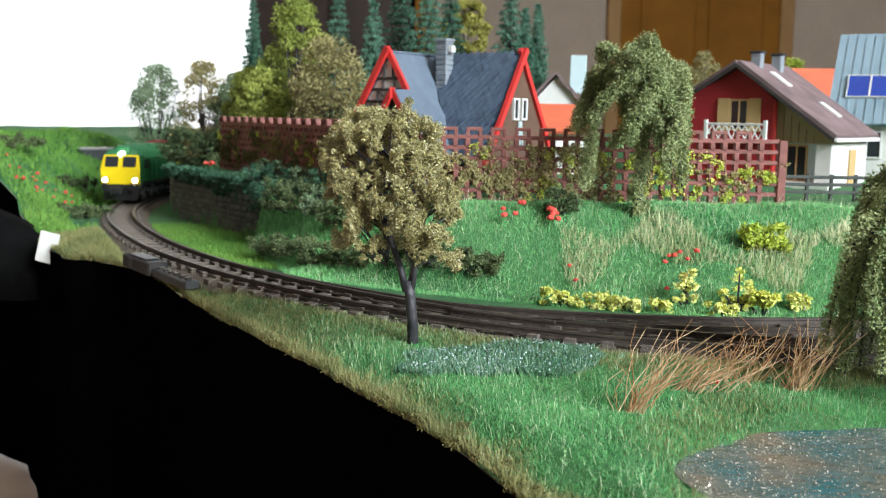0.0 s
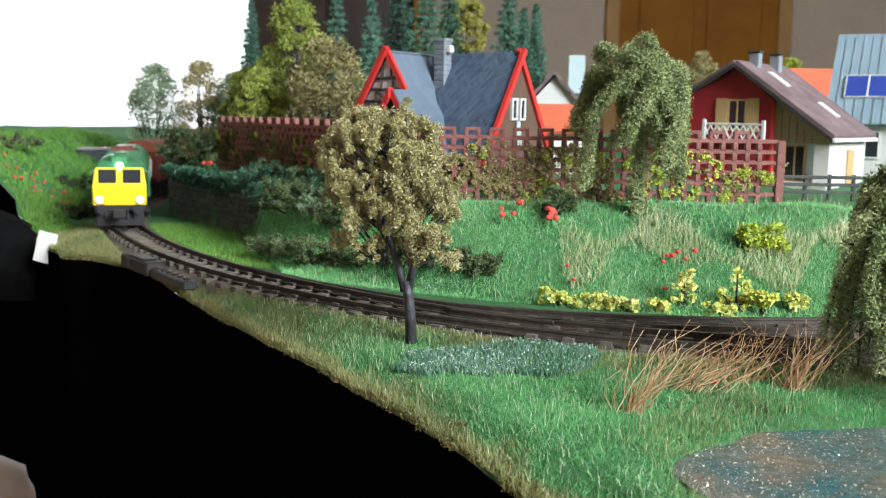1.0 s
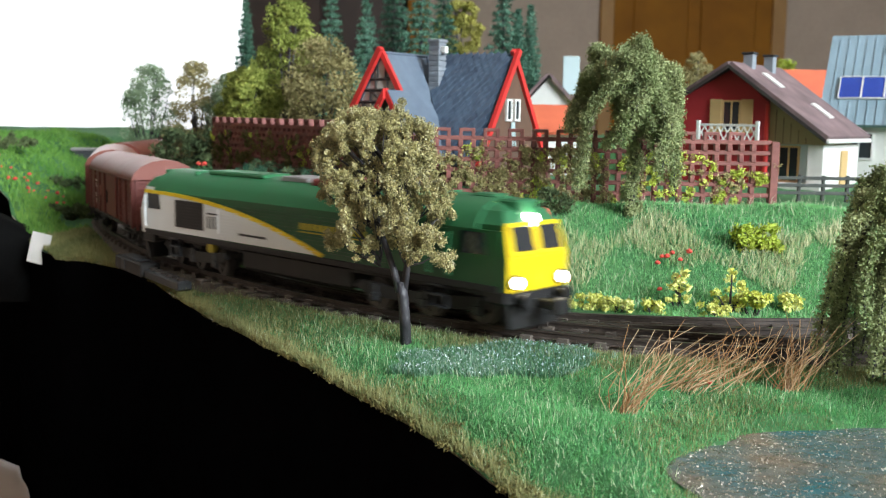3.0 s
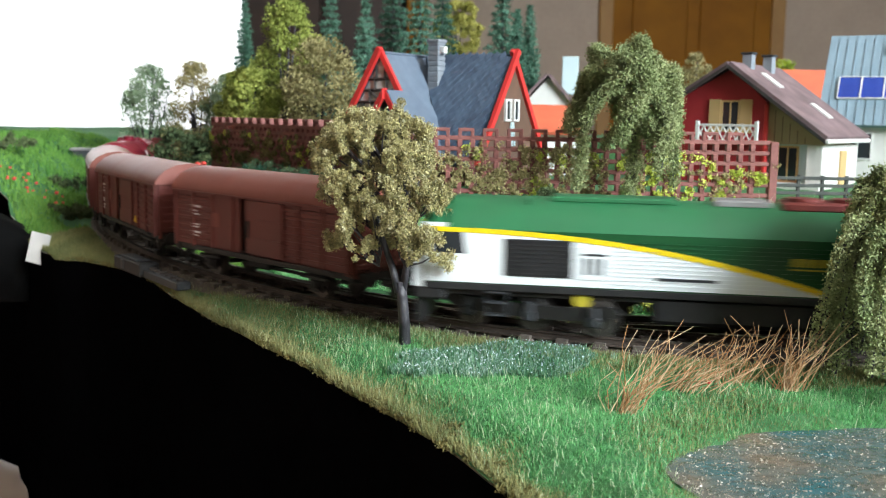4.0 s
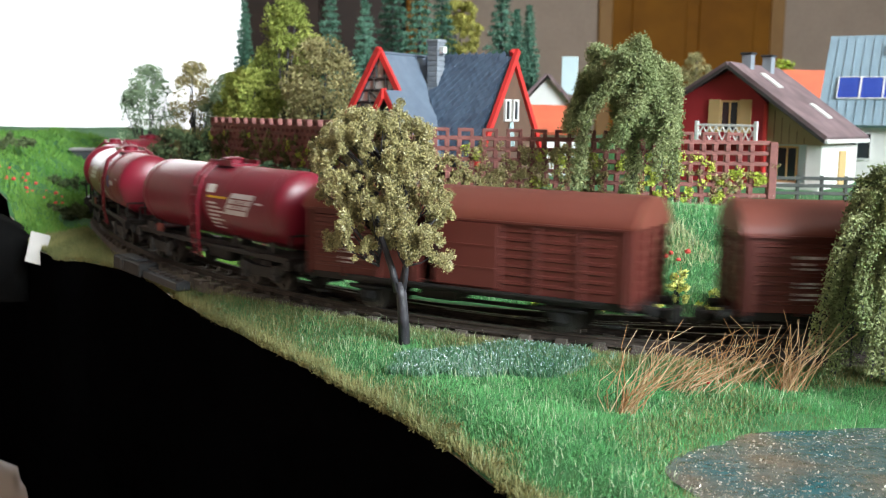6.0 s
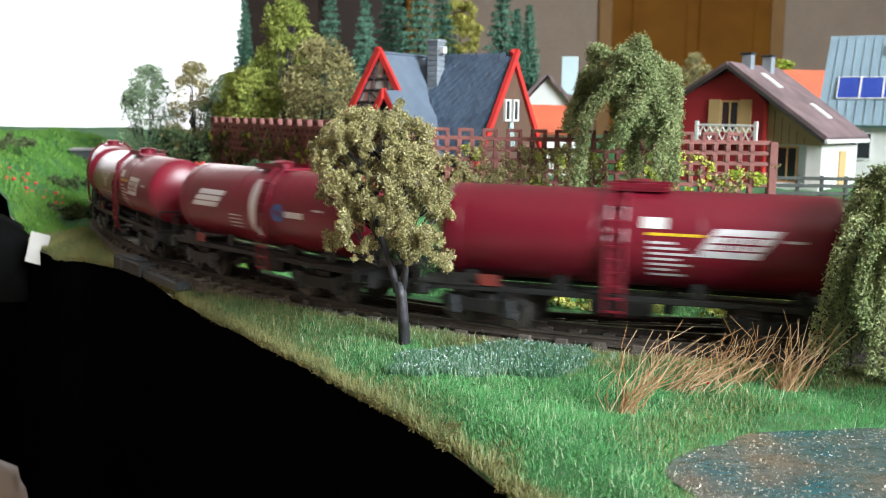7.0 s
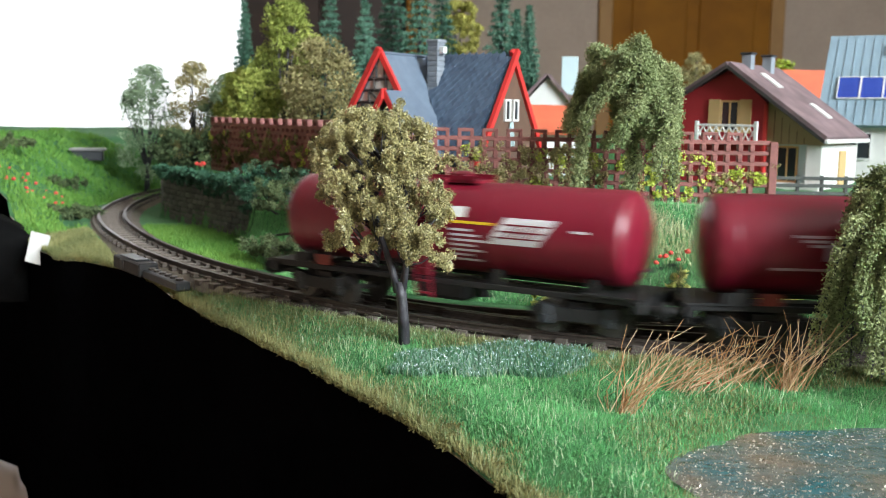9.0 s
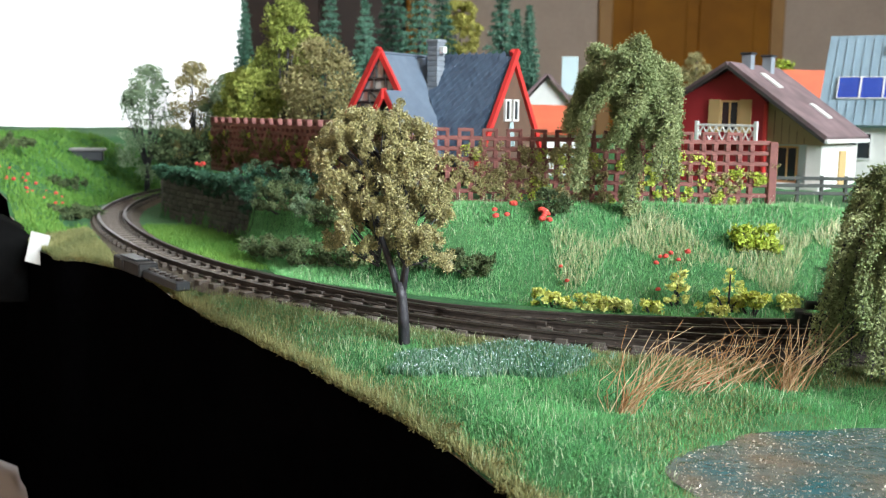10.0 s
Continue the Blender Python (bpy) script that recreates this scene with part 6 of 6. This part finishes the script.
    for e in (1, -1):
        # cab end, raked above the waist
        low, mid, top = h * e, (h + 0.02) * e, (h - 0.24) * e
        bm = bmesh.new()
        rows = []
        for x, w, z in ((low, 1.3, 1.2), (mid, 1.33, 2.15), (top, 1.2, 3.05), ((h - 0.5) * e, 0.95, 3.42), ((h - 1.1) * e, 0.5, 3.62)):
            rows.append([bm.verts.new((x, w * k, z)) for k in (-1, -0.5, 0, 0.5, 1)] + [bm.verts.new(((h - 1.35) * e, w * k, z)) for k in (1, -1)])
        for k, (a, b) in enumerate(zip(rows, rows[1:])):
            for i in range(7):
                f = bm.faces.new((a[i], a[(i + 1) % 7], b[(i + 1) % 7], b[i]))
                f.material_index = 2 if k > 1 else 1 if i > 3 else 0
        bm.faces.new(rows[0][::-1])
        bm.faces.new(rows[-1])
        bmesh.ops.recalc_face_normals(bm, faces=bm.faces)
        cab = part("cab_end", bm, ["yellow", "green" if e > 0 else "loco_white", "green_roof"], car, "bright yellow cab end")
        rake = math.degrees(math.atan2(0.26, 0.9))
        for y in (-0.6, 0.6):
            base = pose(((h + 0.02) * e), y, 2.2, 0, 0, 0) @ pose(0, 0, 0, 0, -rake * e, 0)
            bm = box(bmesh.new(), -0.03, 0.045, -0.56, 0.56, 0.0, 0.95, 0.02)
            bmesh.ops.transform(bm, matrix=base, verts=bm.verts)
            part("window_frame", bm, "yellow", cab, "yellow windscreen frame")
            bm = box(bmesh.new(), -0.06, 0.07, -0.44, 0.44, 0.12, 0.83, 0.02)
            bmesh.ops.transform(bm, matrix=base, verts=bm.verts)
            part("windscreen", bm, "glass", cab, "dark windscreen pane")
            bm = rod(bmesh.new(), (h * e, 1.0 * (1 if y > 0 else -1), 1.48), ((h + 0.1) * e, 1.0 * (1 if y > 0 else -1), 1.48), 0.22, seg=16)
            part("lamp_housing", bm, "under", cab)
            bm = rod(bmesh.new(), ((h + 0.08) * e, 1.0 * (1 if y > 0 else -1), 1.48), ((h + 0.14) * e, 1.0 * (1 if y > 0 else -1), 1.48), 0.17, seg=16)
            part("headlamp", bm, "lamp" if e > 0 else "glass", cab, "glowing round headlamp" if e > 0 else "unlit round tail lamp")
        bm = rod(bmesh.new(), ((h - 0.5) * e, 0, 3.16), ((h - 0.2) * e, 0, 3.16), 0.19, seg=16)
        part("top_lamp", bm, "lamp" if e > 0 else "glass", cab, "glowing top lamp" if e > 0 else "unlit top lamp")
        bm = box(bmesh.new(), min(h * e, (h - 0.9) * e), max(h * e, (h - 0.9) * e), -1.32, 1.32, 0.82, 1.24, 0.08)
        part("visor", box(bmesh.new(), min((h - 1.2) * e, (h - 0.4) * e), max((h - 1.2) * e, (h - 0.4) * e), -0.45, 0.45, 3.3, 3.72, 0.06), "green_roof", cab, "green roof dome over the cab")
        part("buffer_beam", bm, "under", car, "black buffer beam")
        bm = bmesh.new()
        prism(bm, [(-1.22, 0.85), (1.22, 0.85), (1.1, 0.14), (-1.1, 0.14)], min((h - 0.25) * e, (h - 0.05) * e), max((h - 0.25) * e, (h - 0.05) * e))
        part("snow_plough", bm, "under", car, "black plough plate")
        bm = bmesh.new()
        for y in (-0.7, -0.35, 0.35, 0.7):
            rod(bm, (h * e, y, 1.0), ((h + 0.1) * e, y, 0.5), 0.05, seg=6)
        part("brake_hoses", bm, "under", car)
        add_buffers(car, h * e, 1.02)
    part("fuel_tank", box(bmesh.new(), -3.0, 3.0, -1.2, 1.2, 0.4, 1.2, 0.12), "under", car, "black fuel tank")
    part("underframe", box(bmesh.new(), -9.1, 9.1, -1.1, 1.1, 1.0, 1.32), "under", car)
    part("filler_cap", rod(bmesh.new(), (-4.9, -1.25, 1.0), (-4.9, -1.1, 1.0), 0.24, seg=12), "gold", car, "yellow-green filler cap")
    for x in (-6.1, 6.1):
        add_bogie(car, x, (-1.9, 0, 1.9), 2.7, 0.5)
    return car


def build_boxcar(length, gap_at, gap_wide, label, patch=False, ends="red"):
    """A covered wagon with ribbed sides, sliding doors and a door left open by gap_wide."""
    car = thing("covered_wagon", pose(0, 0, 0), label, "freight wagon", "covered wagons")
    h = length / 2
    part("floor", box(bmesh.new(), -h, h, -1.3, 1.3, 1.08, 1.2), "hollow", car)
    arch = [(-1.42, 3.12), (-1.42, 3.2), (-1.3, 3.42), (-1.0, 3.7), (-0.55, 3.9), (0, 3.97), (0.55, 3.9), (1.0, 3.7), (1.3, 3.42), (1.42, 3.2), (1.42, 3.12)]
    part("roof", prism(bmesh.new(), arch, -h - 0.12, h + 0.12), "roof_brown", car, "smooth rust-brown arched roof", smooth=30)
    for e in (-1, 1):
        bm = bmesh.new()
        box(bm, -h, h, 1.44 * e - 0.03, 1.44 * e + 0.03, 3.06, 3.12)
        part("gutter", bm, "red", car)
        gap = gap_wide if e < 0 else 0.01
        side = part("side_wall", box(box(bmesh.new(), -h, gap_at - gap / 2, 1.3 * e - 0.05, 1.3 * e + 0.05, 1.1, 3.14), gap_at + gap / 2, h, 1.3 * e - 0.05, 1.3 * e + 0.05, 1.1, 3.14), "red", car, "oxide red side wall")
        for x0, x1 in ((-h + 0.25, gap_at - 1.9), (gap_at + 2.4, h - 0.25)):
            x = x0
            while x < x1 - 0.5:
                wide = min(1.15, x1 - x)
                wave = [(1.31 * e, 1.26)]
                for i in range(7):
                    z = 1.3 + i * 0.25
                    wave += [(1.345 * e, z), (1.39 * e, z + 0.03), (1.39 * e, z + 0.1), (1.345 * e, z + 0.13)]
                wave.append((1.31 * e, 2.98))
                part("pressed_panel", prism(bmesh.new(), wave, x + 0.08, x + wide - 0.08), "red", side)
                x += wide
        n = 9
        for i in range(n):
            x = -h + 0.12 + i * (length - 0.24) / (n - 1)
            if abs(x - gap_at) > gap_wide / 2 + 0.12:
                part("post", box(bmesh.new(), x - 0.06, x + 0.06, 1.38 * e - 0.05, 1.38 * e + 0.05, 1.02, 3.12, 0.015), "red", side)
        d0 = gap_at + gap_wide / 2
        bm = box(bmesh.new(), d0, d0 + 2.2, 1.42 * e - 0.04, 1.42 * e + 0.04, 1.16, 3.04, 0.02)
        for z in (1.7, 2.35):
            box(bm, d0 + 0.02, d0 + 2.18, 1.465 * e - 0.015, 1.465 * e + 0.015, z, z + 0.05)
        door = part("sliding_door", bm, "red", car, "oxide red sliding door")
        part("door_handle", box(bmesh.new(), d0 + 0.12, d0 + 0.2, 1.49 * e - 0.03, 1.49 * e + 0.03, 1.7, 2.3), "under", door)
        part("door_rail", box(bmesh.new(), -h + 1.6, h - 0.8, 1.43 * e - 0.05, 1.43 * e + 0.05, 1.02, 1.1), "under", car)
        bm = bmesh.new()
        for z0, hh, w in ((2.52, 0.08, 0.62), (2.36, 0.06, 0.4), (1.86, 0.05, 0.55), (1.76, 0.05, 0.5), (1.56, 0.07, 0.6), (1.44, 0.05, 0.45), (2.24, 0.05, 0.55)):
            plate(bm, [(-h + 1.3, z0), (-h + 1.3 + w, z0), (-h + 1.3 + w, z0 + hh), (-h + 1.3, z0 + hh)], 1.385, e, 0.012)
        part("lettering", bm, "marking", side, "white lettering bars")
        part("label_frame", plate(bmesh.new(), [(-h + 2.7, 1.9), (-h + 3.2, 1.9), (-h + 3.2, 2.4), (-h + 2.7, 2.4)], 1.385, e, 0.012), "roof_brown", side)
        if patch:
            part("chalk_mark", plate(bmesh.new(), [(h - 3.6, 1.35), (h - 3.05, 1.3), (h - 3.2, 1.62)], 1.385, e, 0.015), "mark_yellow", side, "small yellow mark")
        part("sole_bar", box(bmesh.new(), -h, h, 1.15 * e - 0.07, 1.15 * e + 0.07, 0.86, 1.1, 0.02), "under", car)
        for x in (-3.25, 3.25):
            bm = bmesh.new()
            plate(bm, [(x - 0.55, 0.9), (x + 0.55, 0.9), (x + 0.24, 0.24), (x - 0.24, 0.24)], 1.0, e, 0.08)
            box(bm, x - 0.75, x + 0.75, 1.12 * e - 0.08, 1.12 * e + 0.08, 0.66, 0.78, 0.03)
            box(bm, x - 0.18, x + 0.18, 1.12 * e - 0.1, 1.12 * e + 0.1, 0.34, 0.64, 0.04)
            part("axle_guard", bm, "under", car)
        for x in (-h + 0.45, h - 0.45):
            bm = bmesh.new()
            box(bm, x - 0.28, x + 0.28, 1.25 * e - 0.1, 1.25 * e + 0.1, 0.42, 0.47)
            box(bm, x - 0.28, x - 0.25, 1.2 * e - 0.03, 1.2 * e + 0.03, 0.42, 1.0)
            box(bm, x + 0.25, x + 0.28, 1.2 * e - 0.03, 1.2 * e + 0.03, 0.42, 1.0)
            part("step", bm, "under", car)
    for e in (-1, 1):
        wall = [p for p in arch if p[1] > 3.15]
        bm = prism(bmesh.new(), [(-1.28, 1.1)] + [(y * 0.9, z - 0.05) for y, z in wall] + [(1.28, 1.1)], min(h * e, (h - 0.1) * e), max(h * e, (h - 0.1) * e))
        end = part("end_wall", bm, "red", car, "ribbed red end wall")
        bm = bmesh.new()
        for i in range(8):
            w = 1.2 if i < 7 else 0.9
            box(bm, min(h * e, (h + 0.05) * e), max(h * e, (h + 0.05) * e), -w, w, 1.25 + i * 0.28, 1.38 + i * 0.28, 0.015)
        part("pressed_ribs", bm, "red", end)
        for y in (-1.2, -0.42, 0.42, 1.2):
            part("end_post", box(bmesh.new(), min(h * e, (h + 0.09) * e), max(h * e, (h + 0.09) * e), y - 0.06, y + 0.06, 0.95, 3.2), "red", end)
        part("headstock", box(bmesh.new(), min((h - 0.2) * e, h * e), max((h - 0.2) * e, h * e), -1.3, 1.3, 0.8, 1.1, 0.03), "under", car)
        add_buffers(car, h * e)
    part("brake_gear", box(box(bmesh.new(), -1.8, -0.4, -0.5, 0.5, 0.45, 0.86, 0.06), -2.8, 2.8, -0.06, 0.06, 0.4, 0.5), "under", car)
    for x in (-3.25, 3.25):
        add_wheel(car, x)
    return car


TR, TZ = 1.36, 2.72


def wrap(bm, l0, l1, z0, z1, e, lean=0.0, out=0.012, n=6):
    """A marking laid on the barrel's side between two lengths and heights."""
    rows = []
    for i in range(n + 1):
        z = z0 + (z1 - z0) * i / n
        y = math.sqrt(max(0.0, (TR + out) ** 2 - (z - TZ) ** 2)) * e
        k = lean * i / n
        rows.append((bm.verts.new((l0 + k, y, z)), bm.verts.new((l1 + k, y, z))))
    for a, b in zip(rows, rows[1:]):
        bm.faces.new((a[0], a[1], b[1], b[0]))
    return bm


def build_tank(length, label, style):
    car = thing("tank_wagon", pose(0, 0, 0), label, "tank wagon", "tank wagons")
    h = length / 2
    bm = bmesh.new()
    prof = [(-h + 0.02 + 0.5 * (1 - math.cos(a)), TR * math.sin(a)) for a in np.linspace(0.0, math.pi / 2, 9)]
    prof += [(-x, r) for x, r in prof[::-1]]
    rings = []
    seg = 40
    for x, r in prof:
        if r < 0.01:
            rings.append([bm.verts.new((x, 0, TZ))])
        else:
            rings.append([bm.verts.new((x, r * math.cos(2 * math.pi * i / seg), TZ + r * math.sin(2 * math.pi * i / seg))) for i in range(seg)])
    for a, b in zip(rings, rings[1:]):
        for i in range(seg):
            if len(a) == 1:
                bm.faces.new((a[0], b[(i + 1) % seg], b[i]))
            elif len(b) == 1:
                bm.faces.new((a[i], a[(i + 1) % seg], b[0]))
            else:
                bm.faces.new((a[i], a[(i + 1) % seg], b[(i + 1) % seg], b[i]))
    bmesh.ops.recalc_face_normals(bm, faces=bm.faces)
    barrel = part("barrel", bm, "tank", car, "glossy dark red barrel", smooth=True)
    for x in (-h + 0.85, -1.0, 1.9, h - 0.85):
        bm = bmesh.new()
        va = [[bm.verts.new((x + dx, (TR + o) * math.cos(2 * math.pi * i / seg), TZ + (TR + o) * math.sin(2 * math.pi * i / seg))) for i in range(seg)] for dx, o in ((-0.05, 0), (-0.03, 0.015), (0.03, 0.015), (0.05, 0))]
        for a, b in zip(va, va[1:]):
            for i in range(seg):
                bm.faces.new((a[i], a[(i + 1) % seg], b[(i + 1) % seg], b[i]))
        bmesh.ops.recalc_face_normals(bm, faces=bm.faces)
        part("weld_band", bm, "tank", barrel, smooth=40)
    # walkway, hatch and ladders
    top = TZ + TR
    bm = box(bmesh.new(), -0.75, 0.95, -0.55, 0.55, top - 0.02, top + 0.06)
    for y in (-0.55, 0.55):
        box(bm, -0.75, 0.95, y - 0.03, y + 0.03, top + 0.06, top + 0.2)
    part("walkway", bm, "tank", car)
    bm = rod(bmesh.new(), (0.1, 0, top - 0.1), (0.1, 0, top + 0.24), 0.34, seg=18)
    rod(bm, (0.1, 0, top + 0.24), (0.1, 0, top + 0.3), 0.4, 0.25, seg=18)
    part("hatch", bm, "tank", car, smooth=40)
    lad = -0.35 if style != "band" else 0.85
    for e in (-1, 1):
        bm = bmesh.new()
        for k in (-0.24, 0.24):
            pts = [(1.3 * e, 0.62), (1.45 * e, 1.4), (1.47 * e, TZ), (1.2 * e, TZ + 0.95), (0.6 * e, top + 0.1)]
            for (ya, za), (yb, zb) in zip(pts, pts[1:]):
                rod(bm, (lad + k, ya, za), (lad + k, yb, zb), 0.05, seg=6)
        for i in range(9):
            z = 0.75 + i * 0.36
            y = (1.44 if z < TZ + 0.2 else 1.44 - 0.5 * (z - TZ - 0.2)) * e
            box(bm, lad - 0.24, lad + 0.24, y - 0.04, y + 0.04, z, z + 0.06)
        part("ladder", bm, "tank", car)
        if style != "band":
            part("ladder_shield", box(bmesh.new(), lad - 0.3, lad + 0.3, 1.38 * e - 0.02, 1.38 * e + 0.02, 1.3, 3.3, 0.015), "tank", car)
            bm = wrap(bmesh.new(), 0.35, 1.0, 3.12, 3.42, e)
            part("data_plate", bm, "white", barrel, "small white data plate")
            part("marking", wrap(bmesh.new(), 0.5, 2.0, 2.94, 3.02, e), "mark_yellow", barrel, "yellow line")
            bm = bmesh.new()
            for i in range(7):
                wrap(bm, 0.55, 0.95 + 0.5 * ((i * 7) % 5) / 4 + 0.3, 2.72 - i * 0.15, 2.79 - i * 0.15, e)
            part("lettering", bm, "marking", barrel, "white lettering bars")
            bm = bmesh.new()
            wrap(bm, 1.75, 3.4, 2.42, 3.2, e, 0.6, n=8)
            part("emblem", bm, "marking", barrel, "white slanted emblem")
            bm = bmesh.new()
            for z, k in ((2.6, 0.16), (2.78, 0.3), (2.98, 0.44)):
                wrap(bm, 1.85 + k, 3.3 + k, z, z + 0.045, e, 0.035, 0.02, n=2)
            for i in range(5):
                wrap(bm, 2.4 + i * 0.2, 2.47 + i * 0.2, 2.66, 2.96, e, 0.2, 0.02, n=3)
            part("emblem_stripe", bm, "tank", barrel, "dark red bars across the emblem")
            if style == "wing":
                bm = bmesh.new()
                for i in range(3):
                    w = 1.05 - i * 0.22
                    wrap(bm, -2.8 - w, -2.8 - 0.12, 3.05 - i * 0.12, 3.12 - i * 0.12, e, n=2)
                    wrap(bm, -2.8 + 0.12, -2.8 + w, 3.05 - i * 0.12, 3.12 - i * 0.12, e, n=2)
                wrap(bm, -3.02, -2.58, 2.45, 2.9, e)
                part("emblem", bm, "marking_lilac", barrel, "pale winged emblem")
                part("marking", wrap(bmesh.new(), -4.4, -1.7, 2.18, 2.25, e), "marking_lilac", barrel, "pale line")
        else:
            part("marking", wrap(bmesh.new(), -0.05, 0.4, 1.7, 3.75, e, n=12), "marking", barrel, "broad white band")
            bm = bmesh.new()
            c = []
            for i in range(20):
                a = 2 * math.pi * i / 20
                z = 2.72 + 0.3 * math.sin(a)
                c.append(bm.verts.new((1.7 + 0.34 * math.cos(a), math.sqrt((TR + 0.014) ** 2 - (z - TZ) ** 2) * e, z)))
            bm.faces.new(c)
            part("emblem", bm, "mark_blue", barrel, "blue round emblem")
            part("lettering", wrap(bmesh.new(), 2.1, 3.1, 2.6, 2.8, e), "marking", barrel, "white lettering bar")
            bm = bmesh.new()
            for i in range(3):
                wrap(bm, -3.9 + i * 0.2, -2.2 + i * 0.2, 2.62 + 0.22 * i, 2.8 + 0.22 * i, e, 0.14, n=3)
            part("emblem", bm, "marking", barrel, "white slanted emblem")
            bm = bmesh.new()
            for i in range(4):
                wrap(bm, -1.4, -0.65, 2.0 + i * 0.14, 2.04 + i * 0.14, e)
            part("lettering", bm, "marking", barrel, "white lettering bars")
        part("marking", wrap(bmesh.new(), h - 1.7, h - 1.2, 2.9, 2.97, e), "marking", barrel, "short white line")
        part("sole_bar", box(bmesh.new(), -h - 0.3, h + 0.3, 1.1 * e - 0.08, 1.1 * e + 0.08, 1.04, 1.2, 0.02), "under", car)
        for x in (-h + 1.2, h - 1.2, -1.9, 1.9):
            bm = plate(bmesh.new(), [(x - 0.25, 1.15), (x + 0.25, 1.15), (x + 0.16, 1.62), (x - 0.16, 1.62)], 0.9, e, 0.07)
            part("saddle", bm, "under", car)
        for x in (-h + 0.6, -h + 1.5):
            part("tally_board", plate(bmesh.new(), [(x, 1.22), (x + 0.6, 1.22), (x + 0.6, 1.55), (x, 1.55)], 1.2, e, 0.03), "under" if x < -h + 1 else "fan_red", car)
    for e in (-1, 1):
        part("headstock", box(bmesh.new(), min((h + 0.1) * e, (h + 0.4) * e), max((h + 0.1) * e, (h + 0.4) * e), -1.3, 1.3, 0.85, 1.2, 0.03), "under", car)
        part("end_platform", box(bmesh.new(), min((h - 1.4) * e, (h + 0.4) * e), max((h - 1.4) * e, (h + 0.4) * e), -1.25, 1.25, 1.2, 1.26), "under", car)
        bm = bmesh.new()
        for y in (-1.15, -0.4, 0.4, 1.15):
            rod(bm, ((h + 0.36) * e, y, 1.2), ((h + 0.36) * e, y, 2.0), 0.04, seg=6)
        rod(bm, ((h + 0.36) * e, -1.15, 2.0), ((h + 0.36) * e, 1.15, 2.0), 0.04, seg=6)
        part("end_rail", bm, "under", car)
        add_buffers(car, (h + 0.4) * e)
        add_bogie(car, (h - 1.75) * e, (-0.9, 0.9), 1.45)
    bm = box(bmesh.new(), -1.2, 0.6, -0.5, 0.5, 0.45, 1.0, 0.1)
    rod(bm, (1.0, 0, 0.6), (1.0, 0, 1.4), 0.2, seg=10)
    part("outlet_valve", bm, "under", car)
    part("underframe", box(bmesh.new(), -h, h, -0.3, 0.3, 0.98, 1.15), "under", car)
    return car


WHEELS, BOGIES = [], []
TRAIN = [(build_loco(), 0.0, 19.4, 12.2)]
TRAIN.append((build_boxcar(10.8, -0.6, 0.55, "oxide red covered wagon with its sliding door slightly open"), -21.4, 10.8, 6.5))
TRAIN.append((build_boxcar(10.9, -0.9, 1.05, "oxide red covered wagon with an open sliding door and yellow mark", True), -33.9, 10.9, 6.5))
TRAIN.append((build_boxcar(10.9, -0.9, 0.5, "oxide red covered wagon with a narrow gap at its door"), -46.9, 10.9, 6.5))
TRAIN.append((build_tank(11.5, "dark red bogie tank wagon with a white slanted emblem", "plain"), -58.9, 11.5, 7.9))
TRAIN.append((build_tank(10.7, "dark red bogie tank wagon with white band and blue emblem", "band"), -73.05, 10.7, 7.2))
TRAIN.append((build_tank(12.3, "dark red bogie tank wagon with pale winged emblem", "wing"), -85.75, 12.3, 8.6))
TRAIN.append((build_tank(12.3, "dark red bogie tank wagon at the end of the train", "wing"), -99.2, 12.3, 8.6))
# ---- how the train runs ----
# seconds, and metres of the loco's front along the line
RUN = [(0.0, -56.1), (0.5, -48.25), (1.0, -40.4), (1.5, -32.5), (2.0, -24.6), (2.5, -17.7), (3.0, -9.6), (3.5, -1.9), (4.0, 6.0), (4.5, 14.2), (5.0, 22.8), (5.5, 31.5), (6.0, 40.2), (6.5, 48.8), (7.0, 57.4), (7.5, 66.1), (8.0, 74.85), (8.5, 83.65), (9.0, 92.45), (9.5, 101.2), (10.0, 110.0)]


def run_at(t):
    return float(np.interp(t, [r[0] for r in RUN], [r[1] for r in RUN]))


def car_pose(mid, pivots):
    """The pose of a car whose middle is at mid on the line, carried by two pivots."""
    a, b = on_line(mid - pivots / 2), on_line(mid + pivots / 2)
    turn = math.degrees(math.atan2(b[1] - a[1], b[0] - a[0]))
    return pose((a[0] + b[0]) / 2, (a[1] + b[1]) / 2, 0, 0, 0, turn)


def motions():
    times = [i * 0.1 for i in range(101)]
    place = {}
    for car, front, length, pivots in TRAIN:
        place[car] = (front - length / 2, pivots)
        walk(car, [(t, at(car_pose(run_at(t) + front - length / 2, pivots))) for t in times])
    for car, bogie, x in BOGIES:
        mid, pivots = place[car]
        rows = []
        for t in times:
            s = run_at(t) + mid
            turn = math.degrees(on_line(s + x)[2]) - math.degrees(car_pose(s, pivots).to_euler().z)
            rows.append((t, at(pose(x, 0, 0, 0, 0, (turn + 180) % 360 - 180))))
        walk(bogie, rows)
    frames = [i / FPS for i in range(301)]
    for wheel, x, r in WHEELS:
        walk(wheel, [(t, at(pose(x, 0, r) @ Matrix.Rotation(run_at(t) / r, 4, "Y"))) for t in frames])


motions()
